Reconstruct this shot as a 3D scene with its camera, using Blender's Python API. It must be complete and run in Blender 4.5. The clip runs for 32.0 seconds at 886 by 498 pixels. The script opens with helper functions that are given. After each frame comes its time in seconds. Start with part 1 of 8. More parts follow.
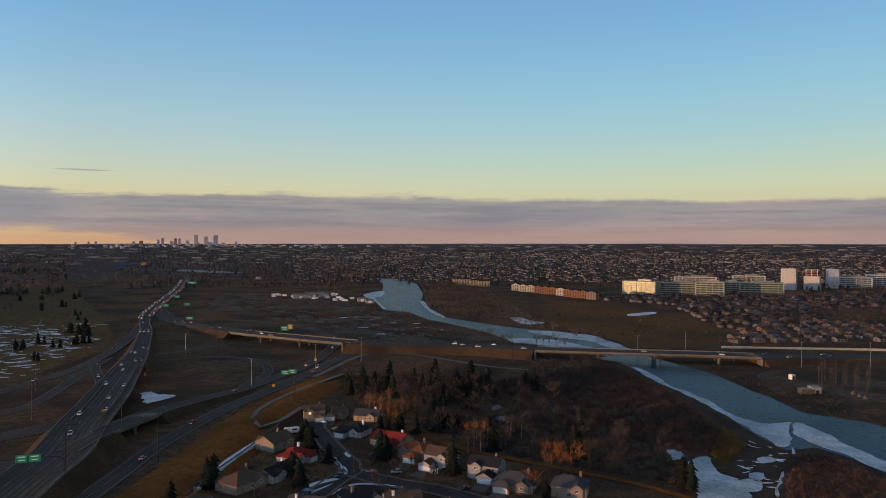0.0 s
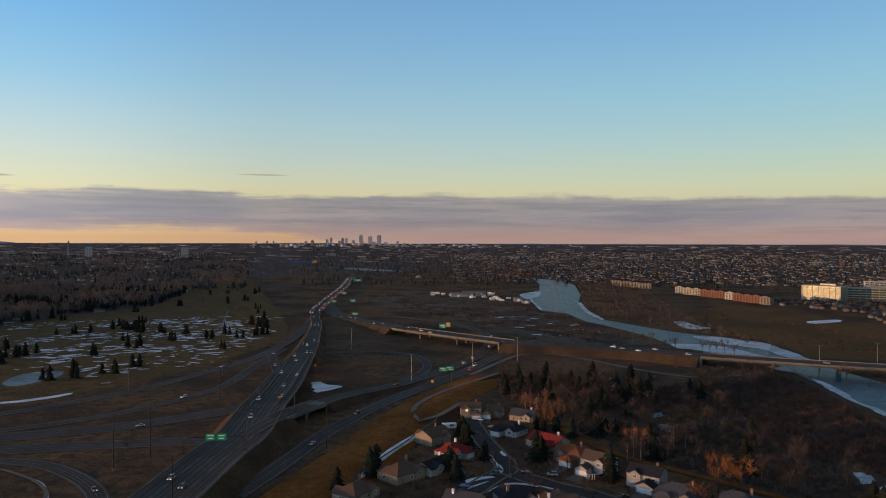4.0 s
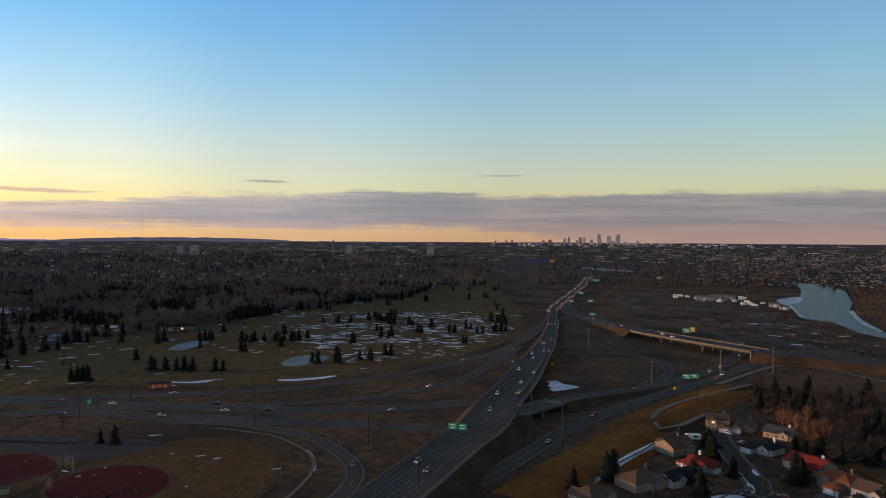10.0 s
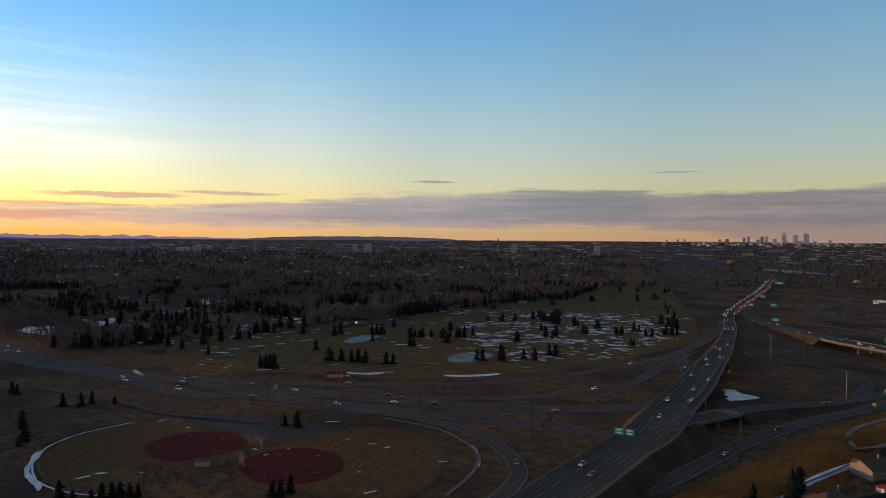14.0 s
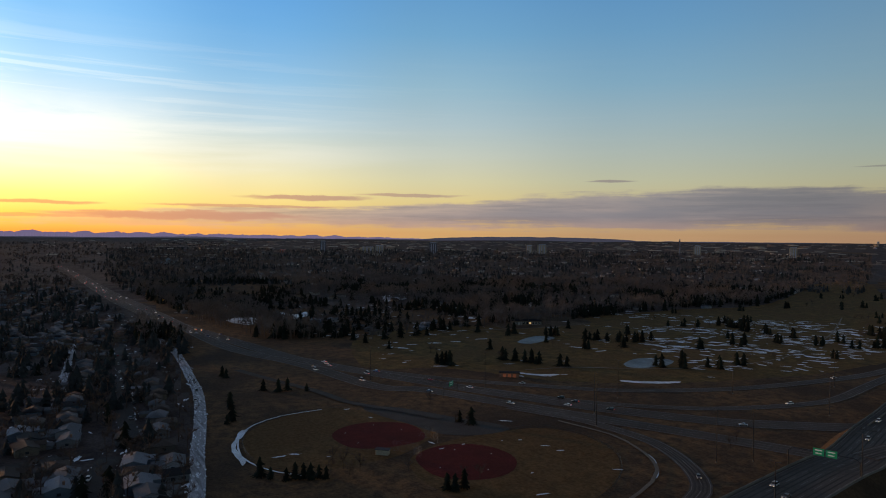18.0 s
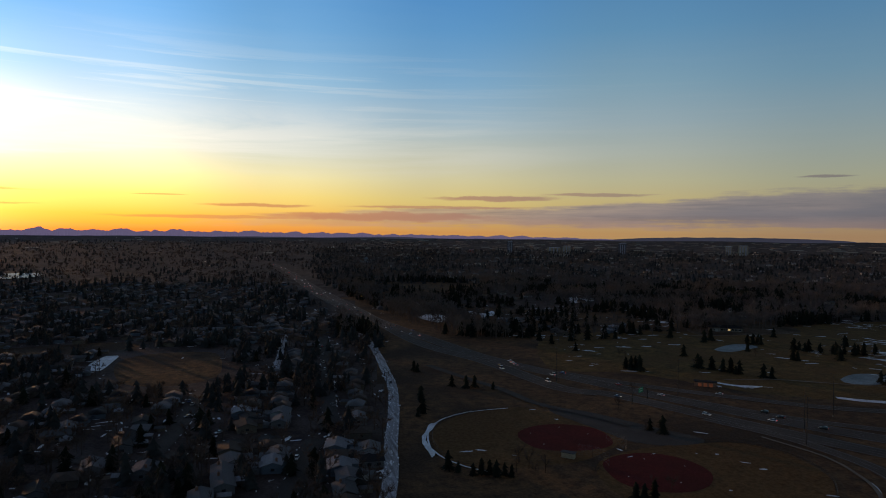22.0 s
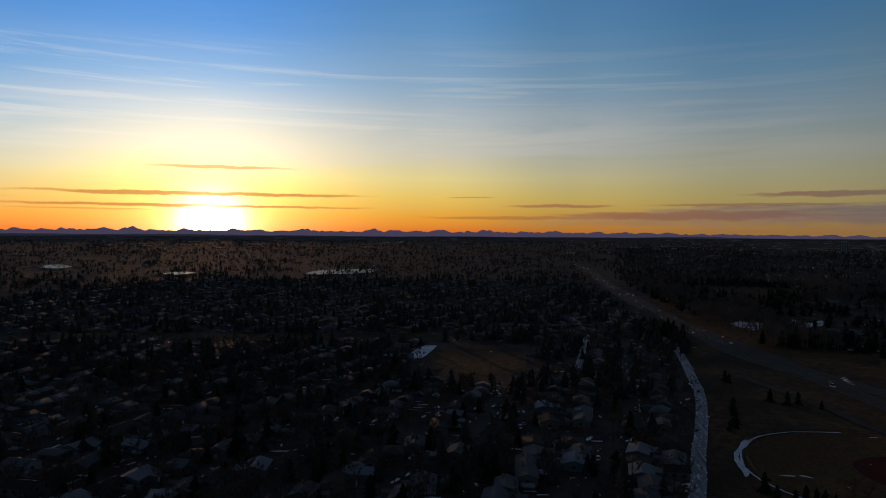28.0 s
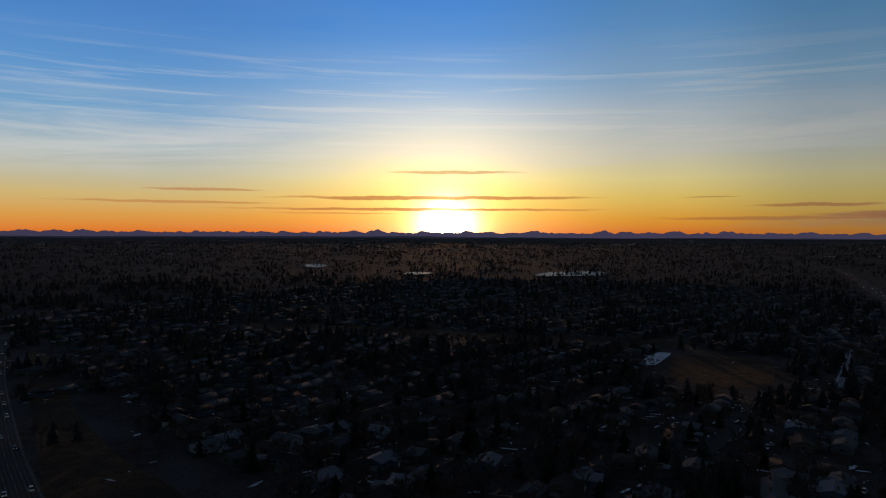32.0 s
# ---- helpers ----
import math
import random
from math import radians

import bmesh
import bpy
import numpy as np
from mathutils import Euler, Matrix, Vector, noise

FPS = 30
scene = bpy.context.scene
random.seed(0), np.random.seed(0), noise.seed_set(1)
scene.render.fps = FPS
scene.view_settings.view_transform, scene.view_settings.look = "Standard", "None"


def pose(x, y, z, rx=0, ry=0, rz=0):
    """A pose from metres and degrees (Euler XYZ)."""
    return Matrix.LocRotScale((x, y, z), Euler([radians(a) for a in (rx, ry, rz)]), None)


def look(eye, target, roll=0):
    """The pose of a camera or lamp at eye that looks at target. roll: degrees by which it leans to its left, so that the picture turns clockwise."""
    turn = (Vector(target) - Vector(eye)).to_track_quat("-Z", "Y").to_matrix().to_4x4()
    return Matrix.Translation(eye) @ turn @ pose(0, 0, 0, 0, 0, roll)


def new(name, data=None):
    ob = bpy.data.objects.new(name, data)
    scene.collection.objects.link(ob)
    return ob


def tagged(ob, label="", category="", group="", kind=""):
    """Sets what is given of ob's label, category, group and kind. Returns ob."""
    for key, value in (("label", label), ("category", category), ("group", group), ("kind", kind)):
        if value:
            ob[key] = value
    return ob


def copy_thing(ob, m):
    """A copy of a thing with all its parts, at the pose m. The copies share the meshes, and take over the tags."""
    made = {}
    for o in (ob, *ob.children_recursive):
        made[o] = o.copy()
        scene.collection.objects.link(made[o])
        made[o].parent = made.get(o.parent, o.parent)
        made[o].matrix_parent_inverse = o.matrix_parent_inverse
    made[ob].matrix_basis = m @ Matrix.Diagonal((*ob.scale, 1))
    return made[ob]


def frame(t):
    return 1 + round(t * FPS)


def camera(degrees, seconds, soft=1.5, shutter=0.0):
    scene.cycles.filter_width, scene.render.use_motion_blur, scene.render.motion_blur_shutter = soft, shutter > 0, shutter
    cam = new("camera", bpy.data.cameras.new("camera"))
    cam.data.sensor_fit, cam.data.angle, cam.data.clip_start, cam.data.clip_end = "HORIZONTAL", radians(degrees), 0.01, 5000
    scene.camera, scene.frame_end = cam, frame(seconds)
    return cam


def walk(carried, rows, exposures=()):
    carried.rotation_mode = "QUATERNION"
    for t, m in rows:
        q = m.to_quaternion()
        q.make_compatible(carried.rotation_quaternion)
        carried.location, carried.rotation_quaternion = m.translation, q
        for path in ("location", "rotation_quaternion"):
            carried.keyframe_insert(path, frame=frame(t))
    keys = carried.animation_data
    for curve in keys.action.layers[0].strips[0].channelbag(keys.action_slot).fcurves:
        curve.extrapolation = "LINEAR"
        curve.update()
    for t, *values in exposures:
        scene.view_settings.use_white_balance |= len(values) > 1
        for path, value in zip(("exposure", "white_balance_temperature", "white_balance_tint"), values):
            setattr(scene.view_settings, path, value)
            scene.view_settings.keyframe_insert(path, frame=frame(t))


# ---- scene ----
cam = camera(64.47, 32.0, soft=1.0)
EYE_HEIGHT = 100.0
# seconds, tilt, lean, turn: the drone hovers and turns on the spot
TURN = [
    (0.0, 89.40, 0.00, -0.02),
    (0.5, 89.39, -0.03, 1.52),
    (1.0, 89.39, -0.05, 2.91),
    (1.5, 89.38, -0.05, 4.64),
    (2.0, 89.39, -0.05, 6.56),
    (2.5, 89.39, -0.06, 8.30),
    (3.0, 89.39, -0.08, 9.90),
    (3.5, 89.39, -0.11, 11.26),
    (5.5, 89.38, -0.21, 17.37),
    (6.0, 89.38, -0.23, 18.82),
    (6.5, 89.37, -0.26, 20.39),
    (7.0, 89.35, -0.29, 21.99),
    (7.5, 89.33, -0.31, 23.49),
    (8.0, 89.31, -0.32, 25.25),
    (8.5, 89.30, -0.33, 26.86),
    (9.0, 89.29, -0.32, 28.59),
    (9.5, 89.27, -0.31, 30.33),
    (10.0, 89.26, -0.30, 31.89),
    (10.5, 89.24, -0.29, 33.60),
    (11.0, 89.22, -0.29, 35.20),
    (11.5, 89.21, -0.30, 36.95),
    (12.0, 89.19, -0.31, 38.64),
    (12.5, 89.16, -0.33, 40.24),
    (13.0, 89.14, -0.34, 41.95),
    (13.5, 89.12, -0.35, 43.51),
    (14.0, 89.11, -0.36, 45.25),
    (14.5, 89.11, -0.37, 47.02),
    (16.5, 89.09, -0.46, 53.88),
    (17.0, 89.08, -0.47, 55.64),
    (17.5, 89.07, -0.48, 57.42),
    (18.0, 89.06, -0.49, 59.39),
    (18.5, 89.04, -0.50, 61.18),
    (19.0, 89.02, -0.50, 63.11),
    (19.5, 89.01, -0.51, 65.02),
    (20.0, 89.00, -0.53, 66.79),
    (20.5, 88.99, -0.54, 68.78),
    (21.0, 88.97, -0.54, 70.56),
    (21.5, 88.96, -0.54, 72.57),
    (22.0, 88.96, -0.54, 74.52),
    (22.5, 88.94, -0.53, 76.30),
    (23.0, 88.92, -0.51, 78.28),
    (23.5, 88.89, -0.48, 80.23),
    (24.0, 88.87, -0.45, 82.30),
    (24.5, 88.85, -0.43, 84.36),
    (25.0, 88.83, -0.42, 86.24),
    (25.5, 88.83, -0.41, 88.28),
    (27.5, 88.81, -0.36, 96.62),
    (28.0, 88.80, -0.34, 98.81),
    (28.5, 88.80, -0.33, 100.84),
    (29.0, 88.80, -0.30, 103.15),
    (29.5, 88.82, -0.27, 105.56),
    (30.0, 88.83, -0.24, 107.81),
    (30.5, 88.83, -0.22, 110.21),
    (31.0, 88.84, -0.21, 112.45),
    (31.5, 88.86, -0.20, 114.88),
    (32.0, 88.88, -0.19, 117.35),
]
walk(cam, [(t, pose(0.0, 0.0, EYE_HEIGHT, tilt, lean, turn)) for t, tilt, lean, turn in TURN],
     [(0.0, -0.12, 6500, 10), (3.0, -0.14, 6500, 10), (7.0, -0.14, 6480, 10), (11.0, -0.20, 6520, 10), (13.0, -0.30, 6540, 10), (17.0, -0.62, 6560, 10), (19.0, -0.86, 6540, 10),
      (22.0, -1.25, 6350, 10), (25.0, -1.74, 6250, 10), (28.0, -2.20, 6080, 10), (32.0, -2.42, 5900, 10)])

# ---- sky, sun ----
SUN_TURN, SUN_HEIGHT = 117.1, 1.0   # degrees from +y towards -x, degrees above level
SUN_WAY = Vector((-math.sin(radians(SUN_TURN)), math.cos(radians(SUN_TURN)), 0.0))


class Nodes:
    """A short way to write node trees."""

    def __init__(self, tree):
        self.tree = tree
        tree.nodes.clear()

    def node(self, kind, inputs=(), **settings):
        n = self.tree.nodes.new(kind)
        if "operation" in settings:
            n.operation = settings["operation"]
        if "data_type" in settings:
            n.data_type, n.blend_type = settings["data_type"], settings["blend_type"]
        if kind == "ShaderNodeTexSky":
            n.sky_type, n.sun_disc = "NISHITA", False
            n.sun_elevation, n.sun_rotation = settings["sun_elevation"], settings["sun_rotation"]
        for key, value in dict(inputs).items():
            if isinstance(value, bpy.types.NodeSocket):
                self.tree.links.new(value, n.inputs[key])
            else:
                n.inputs[key].default_value = value
        return n

    def math(self, op, a, b=0.0, c=0.0):
        return self.node("ShaderNodeMath", {0: a, 1: b, 2: c}, operation=op).outputs[0]

    def span(self, v, a, b, lo=0.0, hi=1.0, soft=True):
        n = self.node("ShaderNodeMapRange", {"Value": v, "From Min": a, "From Max": b, "To Min": lo, "To Max": hi})
        n.interpolation_type = "SMOOTHSTEP" if soft else "LINEAR"
        return n.outputs["Result"]

    def mix(self, f, a, b, blend="MIX"):
        n = self.node("ShaderNodeMix", data_type="RGBA", blend_type=blend)
        for key, value in ((0, f), (6, a), (7, b)):
            if isinstance(value, bpy.types.NodeSocket):
                self.tree.links.new(value, n.inputs[key])
            else:
                n.inputs[key].default_value = value if key == 0 else (*value, 1.0)[:4]
        return n.outputs[2]

    def ramp(self, v, stops):
        n = self.node("ShaderNodeValToRGB", {0: v})
        e = n.color_ramp.elements
        while len(e) < len(stops):
            e.new(0.5)
        for el, (p, c) in zip(e, stops):
            el.position, el.color = p, (*c, 1.0)
        return n.outputs[0]


def lin(r, g, b, gain=1.0):
    """Linear light from an 8 bit colour."""
    return tuple(gain * ((v / 255 / 12.92) if v < 10 else ((v / 255 + 0.055) / 1.055) ** 2.4) for v in (r, g, b))


world = bpy.data.worlds.new("evening_sky")
scene.world = world
world.use_nodes = True
w = Nodes(world.node_tree)
way = w.node("ShaderNodeTexCoord").outputs["Generated"]
xyz = w.node("ShaderNodeSeparateXYZ", {0: way}).outputs
flat = w.math("SQRT", w.math("ADD", w.math("MULTIPLY", xyz[0], xyz[0]), w.math("MULTIPLY", xyz[1], xyz[1])))
flat = w.math("MAXIMUM", flat, 0.0001)
height = w.math("MULTIPLY", w.math("ARCTAN2", xyz[2], flat), 57.2958)
toward = w.math("DIVIDE", w.math("ADD", w.math("MULTIPLY", xyz[0], SUN_WAY.x), w.math("MULTIPLY", xyz[1], SUN_WAY.y)), flat)
off = w.math("MULTIPLY", w.math("ARCCOSINE", w.math("MINIMUM", w.math("MAXIMUM", toward, -1.0), 1.0)), 57.2958)
turn = w.math("MULTIPLY", w.math("ARCTAN2", w.math("MULTIPLY", xyz[0], -1.0), xyz[1]), 57.2958)
lift = w.math("POWER", w.math("DIVIDE", w.math("MAXIMUM", height, 0.0), 90.0), 0.5)   # 0 level, 1 overhead


HEIGHTS = (0.3, 1.5, 3.0, 4.5, 6.5, 9.0, 12.0, 16.0, 20.0)
ZENITH = (0.075, 0.090, 0.125)


def column(gain, *colours):
    """The clear sky from the horizon up, at one turn."""
    rows = [(math.sqrt(h / 90), lin(*c, gain)) for h, c in zip(HEIGHTS, colours)]
    return w.ramp(lift, rows + [(math.sqrt(25 / 90), tuple(2.6 * v for v in ZENITH)), (1.0, ZENITH)])


COLUMNS = (
    (-20.0, column(1.02, (196, 156, 138), (206, 182, 152), (208, 203, 166), (203, 212, 182), (184, 210, 200), (163, 204, 214), (147, 197, 221), (128, 181, 221), (115, 168, 216))),
    (25.0, column(0.98, (218, 172, 128), (224, 194, 146), (222, 208, 162), (213, 214, 182), (195, 212, 203), (175, 207, 216), (155, 197, 221), (133, 183, 221), (118, 170, 217))),
    (45.0, column(1.13, (226, 180, 124), (231, 200, 146), (229, 215, 166), (219, 220, 188), (203, 216, 206), (181, 209, 219), (151, 198, 226), (123, 182, 227), (103, 167, 225))),
    (60.0, column(1.40, (232, 180, 106), (237, 201, 130), (237, 217, 155), (228, 222, 180), (211, 218, 203), (186, 209, 217), (157, 197, 219), (120, 178, 220), (99, 162, 217))),
    (75.0, column(1.80, (235, 166, 78), (240, 196, 106), (242, 218, 140), (236, 224, 172), (220, 220, 199), (184, 207, 218), (142, 189, 223), (105, 168, 220), (86, 153, 216))),
    (88.0, column(2.52, (238, 146, 48), (243, 186, 82), (244, 214, 121), (240, 224, 162), (215, 215, 196), (184, 201, 209), (147, 186, 213), (107, 163, 209), (88, 148, 203))),
    (100.0, column(3.85, (239, 123, 30), (244, 172, 58), (245, 206, 101), (242, 221, 146), (220, 212, 185), (188, 198, 199), (148, 179, 203), (102, 154, 200), (84, 139, 193))),
    (117.0, column(5.60, (239, 109, 20), (245, 158, 44), (246, 196, 86), (244, 218, 134), (232, 217, 176), (195, 201, 198), (134, 170, 202), (80, 138, 198), (67, 124, 191))),
    (140.0, column(4.80, (236, 122, 34), (230, 162, 72), (220, 187, 116), (203, 192, 156), (170, 184, 184), (128, 169, 200), (101, 154, 203), (78, 135, 198), (66, 122, 189))),
)
sky = COLUMNS[0][1]
for (a, _), (b, c) in zip(COLUMNS, COLUMNS[1:]):
    sky = w.mix(w.span(turn, a, b), sky, c)
gain = w.math("POWER", 2.0, w.span(turn, 25.0, 115.0, -0.05, 2.4, False))
# cloud: long streaks laid along the horizon, thicker on the side away from the sun
place = w.node("ShaderNodeCombineXYZ", {0: w.math("MULTIPLY", turn, 0.045), 1: w.math("MULTIPLY", height, 0.35)}).outputs[0]
big = w.node("ShaderNodeTexNoise", {"Vector": place, "Scale": 1.0, "Detail": 6.0, "Roughness": 0.6}).outputs[0]
wisp_place = w.node("ShaderNodeCombineXYZ", {0: w.math("MULTIPLY", turn, 0.03), 1: w.math("ADD", w.math("MULTIPLY", height, 0.34), w.math("MULTIPLY", turn, 0.010)), 2: 8.0}).outputs[0]
wisp = w.node("ShaderNodeTexNoise", {"Vector": wisp_place, "Scale": 1.0, "Detail": 8.0, "Roughness": 0.62, "Distortion": 0.7}).outputs[0]
fine_place = w.node("ShaderNodeCombineXYZ", {0: w.math("MULTIPLY", turn, 0.10), 1: w.math("MULTIPLY", height, 1.7), 2: 3.0}).outputs[0]
fine = w.node("ShaderNodeTexNoise", {"Vector": fine_place, "Scale": 1.0, "Detail": 6.0, "Roughness": 0.62}).outputs[0]
edge_place = w.node("ShaderNodeCombineXYZ", {0: w.math("MULTIPLY", turn, 0.35), 1: w.math("MULTIPLY", height, 0.8), 2: 13.0}).outputs[0]
ragged = w.math("SUBTRACT", w.node("ShaderNodeTexNoise", {"Vector": edge_place, "Scale": 1.0, "Detail": 5.0, "Roughness": 0.6}).outputs[0], 0.5)


def tinted(away, near):
    """A cloud colour that keeps step with the brightness of the sky round it."""
    return w.node("ShaderNodeVectorMath", {0: w.mix(w.span(turn, 35.0, 105.0), lin(*away), lin(*near)), 3: gain}, operation="SCALE").outputs[0]


# the bank: its upper edge sinks towards the sun and thins to a strip above an orange gap
top = w.math("ADD", w.span(turn, -30.0, 20.0, 3.2, 3.9), w.span(turn, 38.0, 72.0, 0.0, -1.6))
top = w.math("ADD", top, w.span(turn, 76.0, 100.0, 0.0, -1.4))
top = w.math("ADD", top, w.math("ADD", w.math("MULTIPLY", w.math("SUBTRACT", big, 0.5), 1.6), w.math("MULTIPLY", ragged, 0.7)))
top = w.math("ADD", top, w.math("MULTIPLY", w.math("SUBTRACT", fine, 0.5), w.span(turn, -5.0, 30.0, 0.5, 1.6)))
bank = w.math("MULTIPLY", w.span(w.math("SUBTRACT", top, height), -0.08, 0.35), w.span(turn, 60.0, 104.0, 1.0, 0.35))
foot = w.math("ADD", w.span(turn, 8.0, 30.0, -2.0, 1.0), w.math("MULTIPLY", w.math("SUBTRACT", fine, 0.52), 2.4))
foot = w.math("ADD", foot, w.math("MULTIPLY", ragged, 0.9))
bank = w.math("MULTIPLY", bank, w.span(w.math("SUBTRACT", height, foot), -0.35, 0.3, 0.25, 1.0))
mauve = w.mix(w.span(big, 0.36, 0.66), tinted((124, 130, 150), (140, 112, 98)), tinted((160, 152, 160), (180, 142, 112)))
mauve = w.mix(w.span(fine, 0.42, 0.66, 0.0, 0.7), mauve, tinted((108, 116, 138), (128, 100, 90)))
mauve = w.mix(w.span(height, 0.2, 1.9, 0.6, 0.0), mauve, tinted((196, 158, 140), (206, 138, 84)))
mauve = w.mix(w.span(w.math("SUBTRACT", top, height), 0.0, 0.8, 0.35, 0.0), mauve, tinted((196, 182, 170), (214, 176, 130)))
sky = w.mix(w.math("MULTIPLY", bank, 0.86), sky, mauve)
# thin high cirrus
veil = w.math("MULTIPLY", w.span(wisp, 0.36, 0.64), w.span(height, 3.5, 6.5))
veil = w.math("MULTIPLY", veil, w.span(height, 7.0, 11.5, 1.0, 0.04))
sky = w.mix(w.math("MULTIPLY", veil, w.span(off, 22.0, 62.0, 0.60, 0.04)), sky, tinted((206, 216, 216), (221, 213, 199)))
thin_place = w.node("ShaderNodeCombineXYZ", {0: w.math("MULTIPLY", turn, 0.05), 1: w.math("SUBTRACT", w.math("MULTIPLY", height, 1.5), w.math("MULTIPLY", turn, 0.02)), 2: 21.0}).outputs[0]
thin = w.node("ShaderNodeTexNoise", {"Vector": thin_place, "Scale": 1.0, "Detail": 7.0, "Roughness": 0.6, "Distortion": 0.3}).outputs[0]
thin = w.math("MULTIPLY", w.span(thin, 0.50, 0.64), w.math("MULTIPLY", w.span(height, 5.0, 8.0), w.span(height, 11.0, 16.0, 1.0, 0.0)))
sky = w.mix(w.math("MULTIPLY", thin, w.span(off, 10.0, 60.0, 0.24, 0.02)), sky, tinted((214, 220, 218), (238, 226, 206)))
# the low sun and its glow
rise = w.math("SUBTRACT", height, SUN_HEIGHT - 0.15)
far_off = w.math("SQRT", w.math("ADD", w.math("MULTIPLY", w.math("MULTIPLY", off, off), 0.8), w.math("MULTIPLY", rise, rise)))
core = w.math("EXPONENT", w.math("MULTIPLY", w.math("POWER", far_off, 1.3), -0.95))
wide_off = w.math("SQRT", w.math("ADD", w.math("MULTIPLY", w.math("MULTIPLY", off, off), 0.42), w.math("MULTIPLY", w.math("MULTIPLY", rise, rise), 0.55)))
halo = w.math("EXPONENT", w.math("MULTIPLY", wide_off, -0.46))
sky = w.mix(1.0, sky, w.mix(core, (0.0, 0.0, 0.0), (80.0, 62.0, 30.0)), "ADD")
sky = w.mix(1.0, sky, w.mix(halo, (0.0, 0.0, 0.0), (13.0, 8.6, 3.0)), "ADD")
# thin dark clouds, each long and pointed: turn, half its length, height, half its depth, all in degrees
dark = None
for at, half, up, deep, strength in (
    (46.0, 2.2, 4.55, 0.13, 0.75), (27.0, 2.4, 5.2, 0.07, 0.5), (62.0, 5.0, 3.4, 0.16, 0.7), (70.5, 5.5, 3.1, 0.26, 0.8),
    (75.0, 9.0, 2.35, 0.14, 0.7), (89.0, 4.6, 2.3, 0.17, 0.75), (79.0, 11.0, 1.55, 0.42, 0.8), (92.0, 10.0, 1.35, 0.15, 0.6), (96.5, 2.2, 3.0, 0.06, 0.5),
    (118.0, 15.0, 3.02, 0.19, 0.8), (119.5, 16.0, 2.08, 0.15, 0.8), (116.5, 6.0, 5.1, 0.17, 0.6), (136.0, 5.0, 3.5, 0.14, 0.6), (139.0, 9.0, 2.5, 0.12, 0.55), (126.0, 6.0, 1.75, 0.07, 0.5),
):
    across = w.math("DIVIDE", w.math("SUBTRACT", turn, at), half)
    over = w.math("DIVIDE", w.math("ADD", w.math("SUBTRACT", height, up), w.math("MULTIPLY", ragged, deep * 2.2)), deep)
    lens = w.math("SUBTRACT", 1.0, w.math("ADD", w.math("POWER", w.math("ABSOLUTE", across), 1.6), w.math("MULTIPLY", over, over)))
    lens = w.math("MULTIPLY", w.span(w.math("ADD", lens, w.math("MULTIPLY", w.math("SUBTRACT", fine, 0.5), 1.6)), -0.1, 0.7), strength)
    dark = lens if dark is None else w.math("MAXIMUM", dark, lens)
sky = w.mix(dark, sky, tinted((142, 136, 142), (182, 112, 62)))
air = w.node("ShaderNodeTexSky", sun_elevation=radians(SUN_HEIGHT),
             sun_rotation=radians(-SUN_TURN)).outputs[0]
sky = w.mix(0.02, sky, air, "ADD")
w.node("ShaderNodeOutputWorld", {0: w.node("ShaderNodeBackground", {0: sky, 1: 1.0}).outputs[0]})

sun = new("sun", bpy.data.lights.new("sun", "SUN"))
sun.data.energy, sun.data.angle, sun.data.color = 4.2, radians(0.6), (1.0, 0.50, 0.21)
LAMP_HEIGHT = 3.3
sun.matrix_world = look(tuple(SUN_WAY * 100 + Vector((0, 0, 100 * math.tan(radians(LAMP_HEIGHT))))), (0, 0, 0))


